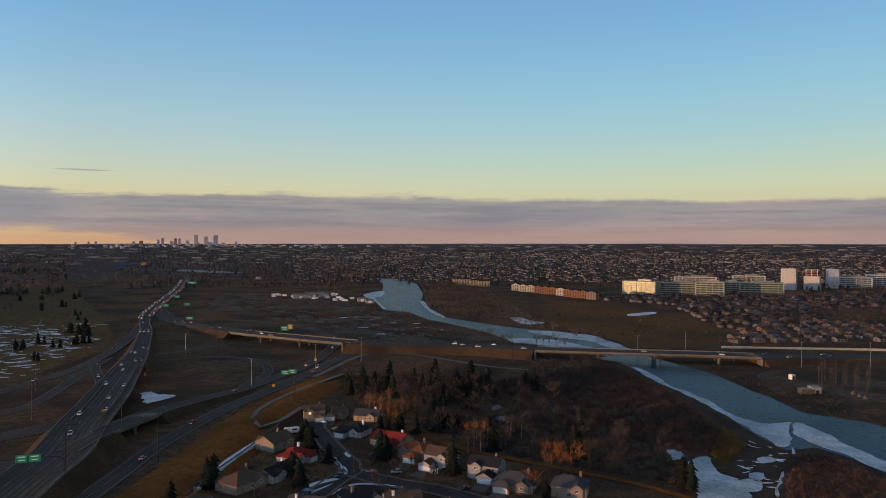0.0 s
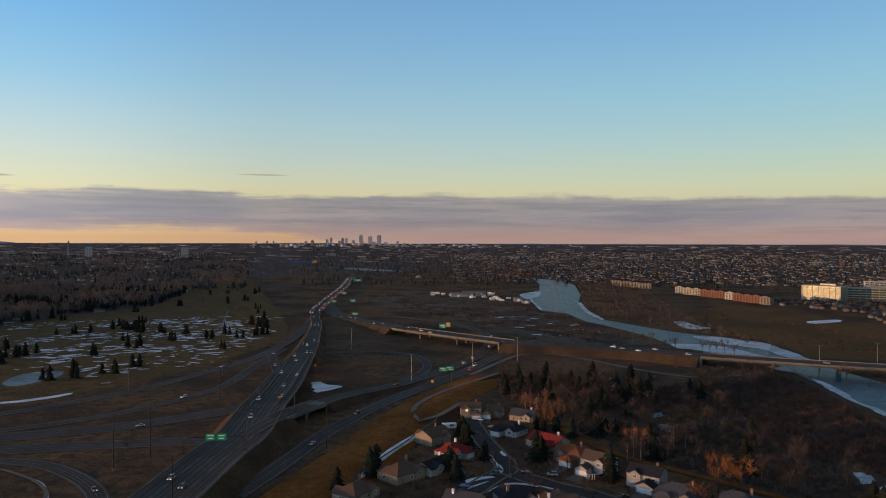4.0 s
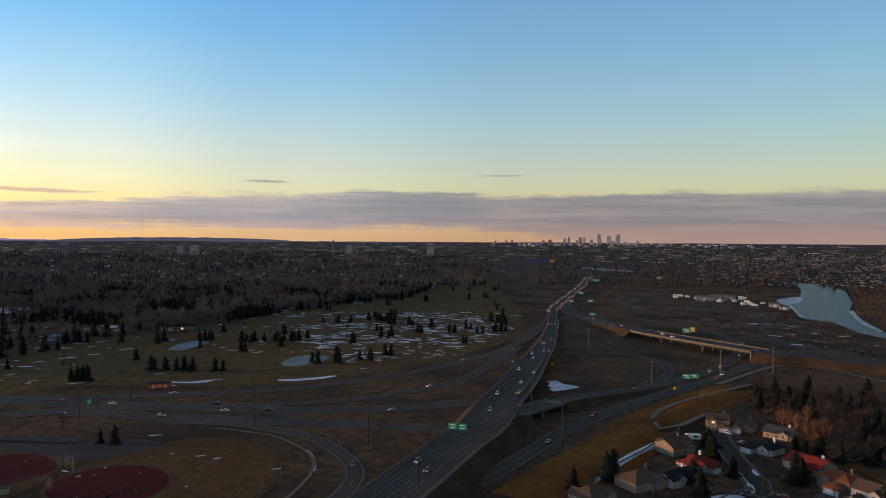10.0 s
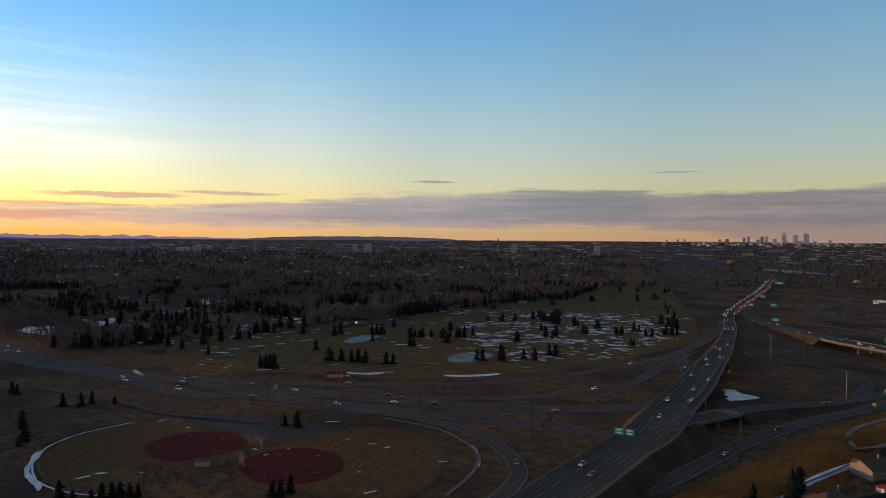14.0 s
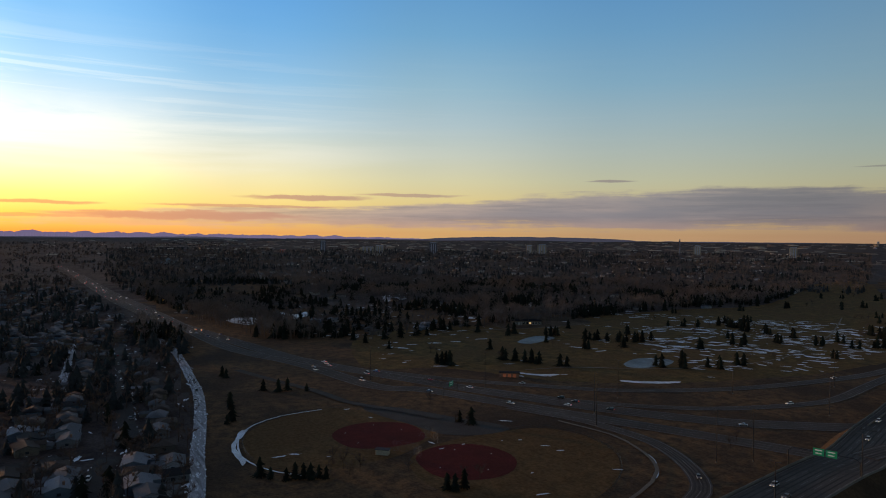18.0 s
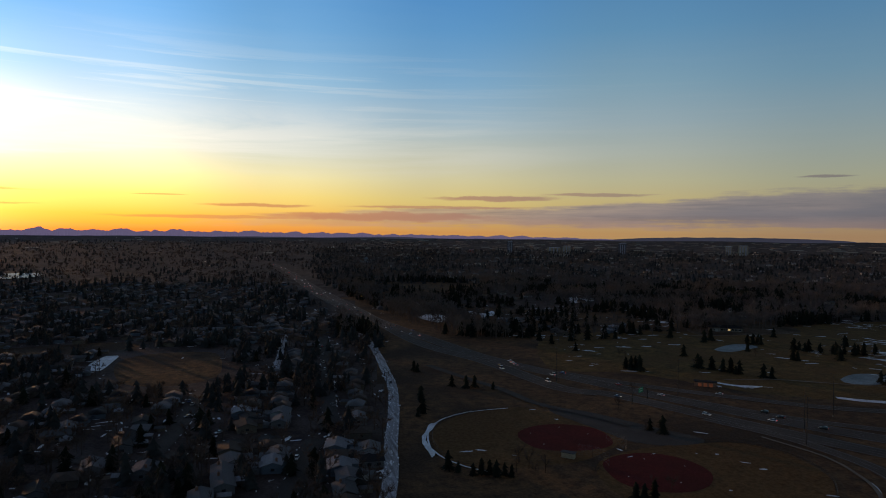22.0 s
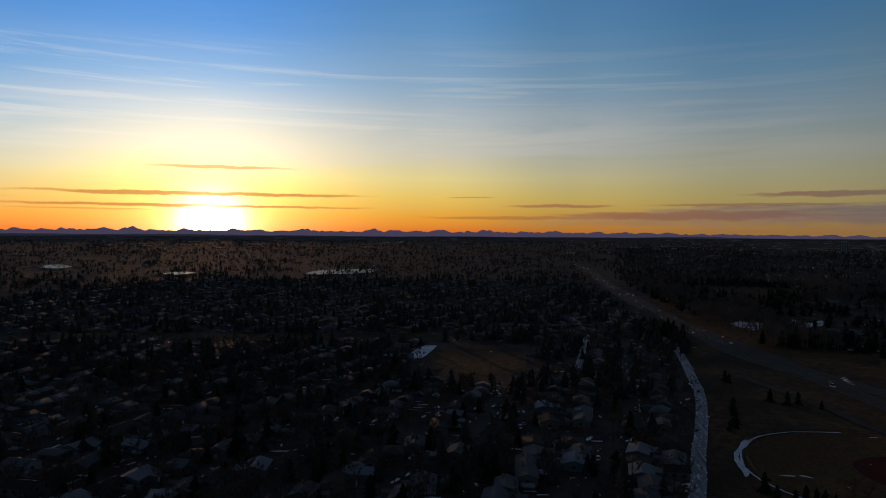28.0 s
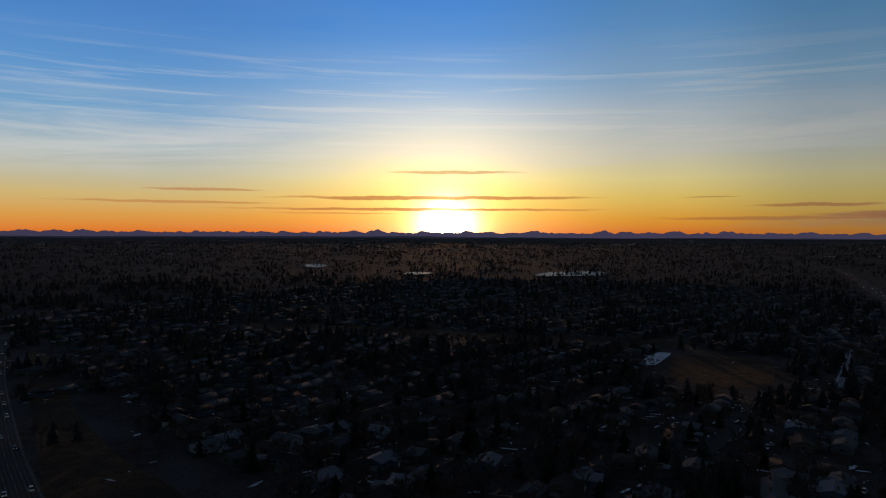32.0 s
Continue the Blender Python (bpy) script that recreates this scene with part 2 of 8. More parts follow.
# ---- materials ----
def surface(name, *colours, scale=1.0, rough=0.85, metal=0.0, bump=0.15, stretch=(1, 1, 1), each=0.0, glow=None, coarse=0.12, spec=0.3):
    """Two or three colours mixed by fine grain and broad stains. scale: grains to the metre. each: how far single objects differ."""
    m = bpy.data.materials.new(name)
    m.use_nodes = True
    n = Nodes(m.node_tree)
    at = n.node("ShaderNodeTexCoord").outputs["Object"]
    at = n.node("ShaderNodeMapping", {0: at, 3: stretch}).outputs[0]
    grain = n.node("ShaderNodeTexNoise", {"Vector": at, "Scale": scale, "Detail": 5.0, "Roughness": 0.6}).outputs[0]
    stain = n.node("ShaderNodeTexNoise", {"Vector": at, "Scale": scale * coarse, "Detail": 3.0}).outputs[0]
    c = [tuple(k) for k in colours]
    col = n.mix(n.span(grain, 0.33, 0.67), c[0], c[1 % len(c)])
    col = n.mix(n.span(stain, 0.38, 0.66), col, c[2 % len(c)] if len(c) > 2 else tuple(0.8 * v for v in c[0]))
    speck = n.node("ShaderNodeTexNoise", {"Vector": at, "Scale": scale * 4.3, "Detail": 6.0, "Roughness": 0.7}).outputs[0]
    shade = n.span(speck, 0.32, 0.68, 0.70, 1.30)
    col = n.mix(1.0, col, n.node("ShaderNodeCombineColor", {0: shade, 1: shade, 2: shade}).outputs[0], "MULTIPLY")
    if each:
        tell = n.node("ShaderNodeObjectInfo").outputs["Random"]
        col = n.node("ShaderNodeHueSaturation", {"Value": n.span(tell, 0.0, 1.0, 1.0 - each, 1.0 + each, False), "Color": col}).outputs[0]
    ins = {"Base Color": col, "Roughness": n.span(grain, 0.2, 0.8, max(rough - 0.08, 0.02), min(rough + 0.08, 1.0), False),
           "Metallic": metal, "Specular IOR Level": spec}
    if bump:
        ins["Normal"] = n.node("ShaderNodeBump", {"Strength": bump, "Distance": 0.3 / scale, "Height": grain}).outputs[0]
    if glow:
        ins["Emission Color"], ins["Emission Strength"] = (*glow[:3], 1.0), glow[3]
    b = n.node("ShaderNodeBsdfPrincipled", ins)
    n.node("ShaderNodeOutputMaterial", {0: b.outputs[0]})
    return m


M = {
    "earth": surface("dry_prairie_grass", (0.150, 0.088, 0.045), (0.066, 0.044, 0.029), (0.052, 0.037, 0.027), scale=0.16, coarse=0.09, bump=0.3, spec=0.03, rough=1.0),
    "turf": surface("golf_turf", (0.150, 0.096, 0.036), (0.064, 0.048, 0.025), (0.106, 0.066, 0.030), scale=0.09, coarse=0.25, bump=0.2, spec=0.03, rough=1.0),
    "field": surface("worn_field_turf", (0.130, 0.078, 0.036), (0.086, 0.054, 0.026), (0.100, 0.058, 0.027), scale=0.12, bump=0.2, spec=0.03, rough=1.0),
    "verge": surface("verge_grass", (0.140, 0.058, 0.021), (0.080, 0.036, 0.014), (0.058, 0.028, 0.013), scale=0.22, coarse=0.15, bump=0.25, spec=0.03, rough=1.0),
    "bank": surface("dull_bank_grass", (0.080, 0.052, 0.030), (0.056, 0.038, 0.024), (0.046, 0.032, 0.021), scale=0.25, coarse=0.2, bump=0.4, spec=0.03, rough=1.0),
    "garden": surface("garden_ground", (0.066, 0.052, 0.047), (0.036, 0.030, 0.030), (0.080, 0.068, 0.068), scale=0.14, coarse=0.2, bump=0.3, spec=0.03, rough=1.0),
    "floor": surface("woodland_floor", (0.100, 0.080, 0.072), (0.048, 0.041, 0.040), (0.074, 0.062, 0.060), scale=0.03, coarse=0.15, bump=0.4, spec=0.03, rough=1.0),
    "straw": surface("straw_grass", (0.230, 0.092, 0.022), (0.150, 0.060, 0.016), (0.125, 0.050, 0.014), scale=0.25, bump=0.3, spec=0.03, rough=1.0),
    "meadow": surface("tan_meadow_grass", (0.150, 0.082, 0.032), (0.105, 0.060, 0.026), (0.082, 0.050, 0.024), scale=0.12, coarse=0.08, bump=0.3, spec=0.03, rough=1.0),
    "reed": surface("reed_bank", (0.12, 0.075, 0.025), (0.075, 0.045, 0.018), (0.05, 0.03, 0.015), scale=0.5, bump=0.5, spec=0.03, rough=1.0),
    "marsh": surface("willow_scrub", (0.070, 0.050, 0.038), (0.098, 0.070, 0.050), (0.052, 0.038, 0.030), scale=0.12, bump=0.6, spec=0.03, rough=1.0),
    "mud": surface("gravel_bar", (0.080, 0.060, 0.046), (0.058, 0.044, 0.034), (0.046, 0.035, 0.027), scale=0.3, bump=0.4, spec=0.03, rough=1.0),
    "yard": surface("gravel_yard", (0.140, 0.108, 0.080), (0.074, 0.056, 0.042), (0.050, 0.038, 0.028), scale=0.2, bump=0.2, spec=0.03, rough=1.0),
    "pale_gravel": surface("pale_gravel", (0.170, 0.148, 0.126), (0.110, 0.094, 0.078), (0.082, 0.068, 0.054), scale=0.08, coarse=0.2, bump=0.2, spec=0.03, rough=1.0),
    "asphalt": surface("worn_asphalt", (0.074, 0.064, 0.058), (0.058, 0.050, 0.046), (0.090, 0.077, 0.069), scale=0.6, coarse=0.05, rough=0.92, bump=0.05, spec=0.12),
    "street": surface("street_asphalt", (0.046, 0.042, 0.041), (0.038, 0.035, 0.034), (0.054, 0.049, 0.047), scale=0.8, coarse=0.1, rough=0.92, bump=0.05, spec=0.12),
    "wear": surface("tyre_worn_asphalt", (0.048, 0.042, 0.039), (0.060, 0.052, 0.047), scale=0.5, coarse=0.04, rough=0.9, bump=0, spec=0.12),
    "concrete": surface("weathered_concrete", (0.160, 0.142, 0.122), (0.125, 0.112, 0.097), (0.105, 0.094, 0.082), scale=0.6, rough=0.85),
    "girder": surface("ochre_girder", (0.080, 0.066, 0.036), (0.062, 0.052, 0.030), scale=0.4, rough=0.7),
    "paint": surface("road_paint", (0.22, 0.21, 0.20), (0.12, 0.115, 0.11), scale=1.5, rough=0.7, bump=0),
    "water": surface("river_water", (0.016, 0.060, 0.105), (0.026, 0.078, 0.130), (0.010, 0.036, 0.066), scale=0.25, coarse=0.08, rough=0.30, bump=0.06, spec=0.02),
    "ice": surface("river_ice", (0.50, 0.58, 0.64), (0.36, 0.44, 0.50), (0.26, 0.32, 0.37), scale=0.15, coarse=0.3, rough=0.6, bump=0.1),
    "thin_ice": surface("grey_ice", (0.10, 0.14, 0.17), (0.07, 0.10, 0.125), (0.15, 0.19, 0.22), scale=0.1, coarse=0.3, rough=0.55, bump=0.05, spec=0.15),
    "lane_snow": surface("dirty_packed_snow", (0.42, 0.44, 0.50), (0.10, 0.098, 0.10), (0.26, 0.27, 0.30), scale=0.5, coarse=0.3, rough=0.85, stretch=(0.12, 1.6, 1)),
    "snow": surface("old_snow", (0.74, 0.80, 0.87), (0.58, 0.64, 0.71), (0.46, 0.50, 0.55), scale=0.5, rough=0.7),
    "shale": surface("red_shale", (0.105, 0.021, 0.020), (0.080, 0.018, 0.018), (0.070, 0.018, 0.017), scale=0.3, bump=0.1, spec=0.03, rough=1.0),
    "track": surface("gravel_path", (0.16, 0.13, 0.10), (0.12, 0.10, 0.08), scale=0.5),
    "dark_steel": surface("dark_steel", (0.03, 0.03, 0.032), (0.022, 0.022, 0.024), scale=3.0, rough=0.5, metal=0.5, bump=0),
    "steel": surface("galvanised_steel", (0.20, 0.205, 0.21), (0.15, 0.155, 0.16), scale=3.0, rough=0.5, metal=0.6, bump=0),
    # sign green with a faint glow added, though no lamp lights it
    "sign_green": surface("glowing_green_sign", (0.010, 0.26, 0.12), (0.012, 0.22, 0.10), scale=1.0, rough=0.4, bump=0, glow=(0.0, 0.30, 0.13, 0.05)),
    "sign_yellow": surface("yellow_sign", (0.75, 0.36, 0.02), (0.68, 0.32, 0.02), scale=1.0, rough=0.4, bump=0),
    "white_paint": surface("white_paint", (0.74, 0.73, 0.70), (0.66, 0.65, 0.62), scale=1.0, rough=0.6, bump=0.02),
}


# ---- small builders ----
def bulk(name, verts, faces, material, parent=None, label="", smooth=False):
    """One mesh object from corner and face lists."""
    me = bpy.data.meshes.new(name)
    me.from_pydata([tuple(v) for v in verts], [], [tuple(f) for f in faces])
    if smooth:
        me.polygons.foreach_set("use_smooth", [True] * len(me.polygons))
    for k in (material if isinstance(material, (list, tuple)) else [material]):
        me.materials.append(k)
    ob = new(name, me)
    ob.parent = parent
    return tagged(ob, label)


def part(name, bm, material, parent, label=""):
    """A bmesh as one mesh object under a thing or a part."""
    me = bpy.data.meshes.new(name)
    bmesh.ops.recalc_face_normals(bm, faces=bm.faces)
    bm.to_mesh(me)
    bm.free()
    me.materials.append(material)
    ob = new(name, me)
    ob.parent = parent
    return tagged(ob, label)


def empty(name, x, y, z=0.0, rz=0.0, scale=1.0):
    ob = new(name)
    ob.matrix_world = pose(x, y, z, 0, 0, rz) @ Matrix.Scale(scale, 4)
    return ob


def block(bm, x, y, z, sx, sy, sz, bevel=0.0, rz=0.0):
    """A box with its base's centre at x, y, z, its edges taken off."""
    made = bmesh.ops.create_cube(bm, size=1.0, matrix=pose(x, y, z + sz / 2, 0, 0, rz) @ Matrix.Diagonal((sx, sy, sz, 1)))
    if bevel:
        edges = list({e for v in made["verts"] for e in v.link_edges})
        bmesh.ops.bevel(bm, geom=edges, offset=bevel, segments=1, affect="EDGES")
    return bm


def rod(bm, a, b, r1, r2=None, sides=6):
    """A tapered round bar from a to b."""
    a, b = Vector(a), Vector(b)
    m = Matrix.Translation((a + b) / 2) @ (b - a).to_track_quat("Z", "Y").to_matrix().to_4x4()
    bmesh.ops.create_cone(bm, cap_ends=True, segments=sides, radius1=r1, radius2=r1 if r2 is None else r2, depth=(b - a).length, matrix=m)
    return bm


def smooth_line(pts, step=8.0, closed=False):
    """Points along a soft curve through pts (two or three numbers each)."""
    p = [np.array(q, float) for q in pts]
    if closed:
        p = [p[-1]] + p + [p[0], p[1]]
    else:
        p = [2 * p[0] - p[1]] + p + [2 * p[-1] - p[-2]]
    out = []
    for i in range(1, len(p) - 2):
        a, b, c, d = p[i - 1:i + 3]
        k = max(1, int(np.linalg.norm((c - b)[:2]) / step))
        for s in range(k):
            t = s / k
            out.append(0.5 * (2 * b + (c - a) * t + (2 * a - 5 * b + 4 * c - d) * t * t + (3 * b - a - 3 * c + d) * t ** 3))
    if not closed:
        out.append(p[-2])
    return np.array(out)


def lie(x, y):
    """The height of the open ground: level near by, rising softly to the rim of the valley."""
    r = math.hypot(x, y)
    return 0.0 if r < 1000 else 83.0 * ((r - 1000) / 3800) ** 1.4

# ---- ground ----
def build_ground():
    rings = [0.0, 30.0, 60.0]
    while rings[-1] < 4790:
        rings.append(min(rings[-1] * 1.022, 4790))
    turns = [a * 0.6 for a in range(-100, 284)] + [170.4 + 1.5 * a for a in range(1, 86)]
    verts, faces, k = [], [], len(turns)
    for r in rings:
        for a in turns:
            x, y = -r * math.sin(radians(a)), r * math.cos(radians(a))
            far = min(max((r - 1750) / 1500, 0), 1)
            verts.append((x, y, lie(x, y) + far * 5.0 * noise.noise((x / 500, y / 500, 0))))
    for i in range(len(rings) - 1):
        for j in range(k):
            a, b = i * k + j, i * k + (j + 1) % k
            faces.append((a, b, b + k, a + k))
    ob = bulk("ground", verts, faces, [M["earth"], M["garden"], M["floor"]], smooth=True)
    kinds = []
    for f in ob.data.polygons:
        x, y = f.center.x, f.center.y
        r, a = math.hypot(x, y), math.degrees(math.atan2(-x, y))
        edge = 60 * noise.noise((x / 90, y / 90, 3))
        if 79 + 0.07 * edge + (2.0 if r > 900 else 0) < a < 155 and 215 < r + edge * 0.3 < 1500 and not (a < 82 and y > 0.105 * -x + 40):
            kinds.append(1)
        elif (28 + 0.1 * edge < a < 158 and r + 3 * edge > (1000 if a < 79 else 1400)) or (a <= 28 and r + 6 * edge > 1900):
            kinds.append(2)
        else:
            kinds.append(0)
    ob.data.polygons.foreach_set("material_index", kinds)
    tagged(ob, "brown dormant prairie ground of a wide river valley", "ground", kind="structure")


build_ground()
USED = []      # discs (x, y, radius) and road points where no tree stands


def patch(name, outline, material, label, z=0.05, closed_step=8.0, thick=0.0, category="ground", wobble=0.0, kind="structure"):
    """A level sheet with a soft outline, lying on the ground."""
    line = smooth_line(outline, closed_step, True)
    if wobble:
        line = np.array([(x + wobble * (noise.noise((x * 0.05, y * 0.05, 1)) + 0.7 * noise.noise((x * 0.19, y * 0.19, 2))),
                          y + wobble * (noise.noise((x * 0.05, y * 0.05, 5)) + 0.7 * noise.noise((x * 0.19, y * 0.19, 7)))) for x, y in smooth_line(outline, 3.0, True)])
    bm = bmesh.new()
    ring = [bm.verts.new((x, y, 0)) for x, y in line]
    f = bm.faces.new(ring)
    bmesh.ops.triangulate(bm, faces=[f])
    far = max(math.hypot(*v.co.xy) for v in bm.verts) > 1000
    if far:
        bmesh.ops.subdivide_edges(bm, edges=[e for e in bm.edges if e.calc_length() > 60], cuts=3, use_grid_fill=True)
    for v in bm.verts:
        v.co.z = lie(v.co.x, v.co.y) + z + min(max((math.hypot(*v.co.xy) - 960) / 150, 0.0), 1.0)
    if thick:
        made = bmesh.ops.extrude_face_region(bm, geom=list(bm.faces))["geom"]
        for v in made:
            if isinstance(v, bmesh.types.BMVert):
                v.co.z -= thick
    ob = part(name, bm, material, None)
    if not thick and ob.data.polygons[0].normal.z < 0:
        ob.data.flip_normals()
    return tagged(ob, label, category, kind=kind)


patch("golf_course", [(-499, 224), (-457, 277), (-381, 321), (-339, 384), (-318, 459), (-308, 551), (-326, 684), (-400, 837), (-583, 1149), (-835, 1549), (-819, 1335), (-669, 965), (-681, 796), (-678, 650), (-634, 498), (-670, 405), (-647, 290)], M["turf"], "golf course turf, olive and straw with snow left on it", wobble=3)


def long_bank(name, pts, wide, profile, material, label):
    """A long low bank: heights across it, from its left edge to its right."""
    line = smooth_line(pts, 8.0)
    tang = np.gradient(line, axis=0)
    tang /= np.linalg.norm(tang, axis=1)[:, None]
    v, f, k = [], [], len(profile)
    for i, p in enumerate(line):
        ease = min(i / 4, (len(line) - 1 - i) / 4, 1.0)
        for j, h in enumerate(profile):
            q = p + np.array((tang[i][1], -tang[i][0])) * wide * (j / (k - 1) - 0.5)
            v.append((q[0], q[1], 0.03 + h * ease + 0.25 * noise.noise((q[0] / 9, q[1] / 9, 2)) * (0 < j < k - 1)))
    for i in range(len(line) - 1):
        for j in range(k - 1):
            a = i * k + j
            f.append((a, a + 1, a + k + 1, a + k))
    tagged(bulk(name, v, f, material, smooth=True), label, "ground", kind="structure")


long_bank("hill_field", [(-112, 244), (-110, 280), (-107, 323), (-105, 377), (-99, 431), (-87, 481), (-73, 517)], 36, (0.0, 0.8, 1.8, 2.6, 2.3, 1.1, 0.1), M["straw"], "sunlit straw-coloured slope beside the houses")


def water_sheet(name, one, other, material, label, z, category):
    """A sheet of water between its two banks, given as points that face each other."""
    rows = [[np.array(a, float) + (np.array(b, float) - a) * k / 4 for k in range(5)] for a, b in zip(one, other)]
    n, at = 6 * len(rows), np.arange(len(rows))
    grid = [[np.interp(np.linspace(0, len(rows) - 1, n), at, [r[k][c] for r in rows]) for c in (0, 1)] for k in range(5)]
    v = []
    for i in range(n):
        for gx, gy in grid:
            x, y = gx[i], gy[i]
            v.append((x, y, lie(x, y) + z + min(max((math.hypot(x, y) - 960) / 150, 0.0), 1.0)))
    f = [(5 * i + k, 5 * i + k + 1, 5 * i + k + 6, 5 * i + k + 5) for i in range(n - 1) for k in range(4)]
    return tagged(bulk(name, v, f, material), label, category, kind="structure")


water_sheet("river", [(-167, 1735), (-133, 1561), (-119, 1397), (-116, 1201), (-83, 1016), (-48, 995), (-18, 898), (1, 868), (27, 818), (54, 760), (67, 708), (92, 679), (118, 655), (138, 637), (146, 573), (151, 535), (154, 505), (160, 459), (164, 431), (163, 404), (162, 378), (162, 358), (165, 335), (181, 340), (189, 322), (191, 301), (194, 275)],
            [(-123, 1709), (-78, 1632), (-54, 1528), (-36, 1293), (-36, 1160), (-21, 1027), (1, 925), (20, 902), (47, 860), (76, 822), (100, 800), (128, 783), (155, 751), (168, 702), (174, 641), (182, 599), (192, 570), (203, 535), (206, 499), (207, 469), (210, 454), (210, 429), (212, 406), (224, 396), (234, 387), (241, 370), (248, 351)], M["water"], "blue open river water between shelves of ice", 0.10, "river")
patch("gravel_yard", [(-386, 1249), (-331, 1310), (-212, 1289), (-128, 1103), (-64, 941), (-27, 845), (28, 766), (66, 701), (-2, 697), (-78, 722), (-130, 791), (-186, 875), (-261, 941), (-352, 1055)], M["yard"], "bare gravel storage yard with puddles")

# ---- roads ----
ROAD_LIFT = [0.12]
ROADS = {}


def road(name, pts, width, label, lanes=2, kerb=False, barrier=False, wear=True, material=None, median=False, category="road", spans=(), dash=True, edge=True):
    """A carriageway of asphalt with painted lines. Points with a height make a bank below it; spans: pairs of points between which a bridge carries it."""
    line = smooth_line([p if len(p) == 3 else (*p, 0.0) for p in pts], 8.0)
    wides = np.full(len(line), float(width)) if not isinstance(width, tuple) else np.interp(np.linspace(0, len(pts) - 1, len(line)), range(len(pts)), width)
    width = float(wides.mean()) if isinstance(width, tuple) else width
    ROAD_LIFT[0] += 0.012
    lift = ROAD_LIFT[0]
    run = np.concatenate([[0], np.cumsum(np.linalg.norm(np.diff(line[:, :2], axis=0), axis=1))])
    tang = np.gradient(line[:, :2], axis=0)
    tang /= np.linalg.norm(tang, axis=1)[:, None]
    side = np.stack([tang[:, 1], -tang[:, 0]], 1)
    z = np.array([p[2] + lie(p[0], p[1]) + lift + (0.6 if math.hypot(p[0], p[1]) > 1000 else 0) for p in line])
    for p in line[::2]:
        USED.append((p[0], p[1], width / 2 + 3 + p[2]))

    def ribbon(at, wide, up, lo=0, hi=len(line)):
        v, f = [], []
        for i in range(lo, hi):
            for s in (-1, 1):
                q = line[i, :2] + side[i] * (at * wides[i] / width + s * (wide / 2 if wide < width else wides[i] / 2))
                v.append((q[0], q[1], z[i] + up))
        for i in range(hi - lo - 1):
            f.append((2 * i, 2 * i + 1, 2 * i + 3, 2 * i + 2))
        return v, f

    ob = bulk(name, *ribbon(0, width, 0), material or M["asphalt"])
    tagged(ob, label, category, kind="structure")
    mv, mf = [], []

    def stripe(at, lo=0, hi=len(line), wide=0.2):
        v, f = ribbon(at, wide, 0.03, lo, hi)
        k = len(mv)
        mv.extend(v)
        mf.extend(tuple(i + k for i in q) for q in f)

    if edge:
        stripe(-width / 2 + 0.9)
        stripe(width / 2 - 0.9)
    if dash:
        for k in range(1, lanes):
            at = -width / 2 + 1.4 + (width - 2.8) * k / lanes
            for i in range(0, len(line) - 1, 2):
                stripe(at, i, i + 2, 0.16)
    if mv:
        tagged(bulk("lane_markings", mv, mf, M["paint"], ob), "worn white painted lines")
    if wear and material is None and lanes:
        wv, wf = [], []
        for k in range(lanes):
            at = -width / 2 + 1.4 + (width - 2.8) * (k + 0.5) / lanes
            for s in (-0.8, 0.8):
                v, f = ribbon(at + s, 0.75, 0.015)
                wf.extend(tuple(i + len(wv) for i in q) for q in f)
                wv.extend(v)
        tagged(bulk("wheel_tracks", wv, wf, M["wear"], ob), "darker worn wheel tracks")
    if barrier:
        for s in (-1, 1):
            v, f = [], []
            for i in range(len(line)):
                for q, h in ((0.25, 0.0), (0.12, 0.9), (-0.12, 0.9), (-0.25, 0.0)):
                    e = line[i, :2] + side[i] * (s * wides[i] / 2 + q)
                    v.append((e[0], e[1], z[i] + h))
            for i in range(len(line) - 1):
                for k in range(3):
                    a = 4 * i + k
                    f.append((a, a + 1, a + 5, a + 4))
            tagged(bulk("barrier", v, f, M["concrete"], ob), "low concrete barrier wall")
    if kerb:
        for s in (-1, 1):
            tagged(bulk("kerb", *ribbon(s * (width / 2 + 0.6), 1.3, 0.13), M["track"], ob), "pale concrete pavement edge")
    if max(p[2] for p in line) > 0.5:
        v, f = [], []
        here = [sorted(run[int(np.argmin(np.hypot(line[:, 0] - q[0], line[:, 1] - q[1])))] for q in ends) for ends in spans]
        open_here = lambda i: any(a <= run[i] <= b for a, b in here)
        for i in range(len(line)):
            top, foot = z[i] - 0.03, lie(*line[i, :2]) + 0.02
            for s in (-1, 1):
                e = line[i, :2] + side[i] * s * (wides[i] / 2 + 0.3)
                g = line[i, :2] + side[i] * s * (wides[i] / 2 + 0.3 + 1.35 * max(line[i, 2], 0.05))
                v += [(e[0], e[1], top), (g[0], g[1], foot)]
        for i in range(len(line) - 1):
            if open_here(i) and open_here(i + 1):
                continue
            a, b = 4 * i, 4 * i + 4
            f += [(a, a + 1, b + 1, b), (a + 2, b + 2, b + 3, a + 3), (a, b, b + 2, a + 2)]
            if i == 0 or open_here(i - 1):
                f.append((a, a + 2, a + 3, a + 1))
            if i == len(line) - 2 or open_here(i + 2 if i + 2 < len(line) else i):
                f.append((b, b + 1, b + 3, b + 2))
        tagged(bulk("road_bank", v, f, M["bank"]), "sloping grass bank under the raised road", "bank", kind="structure")
    ROADS[name] = (ob, line, side, run, z)
    return ROADS[name]


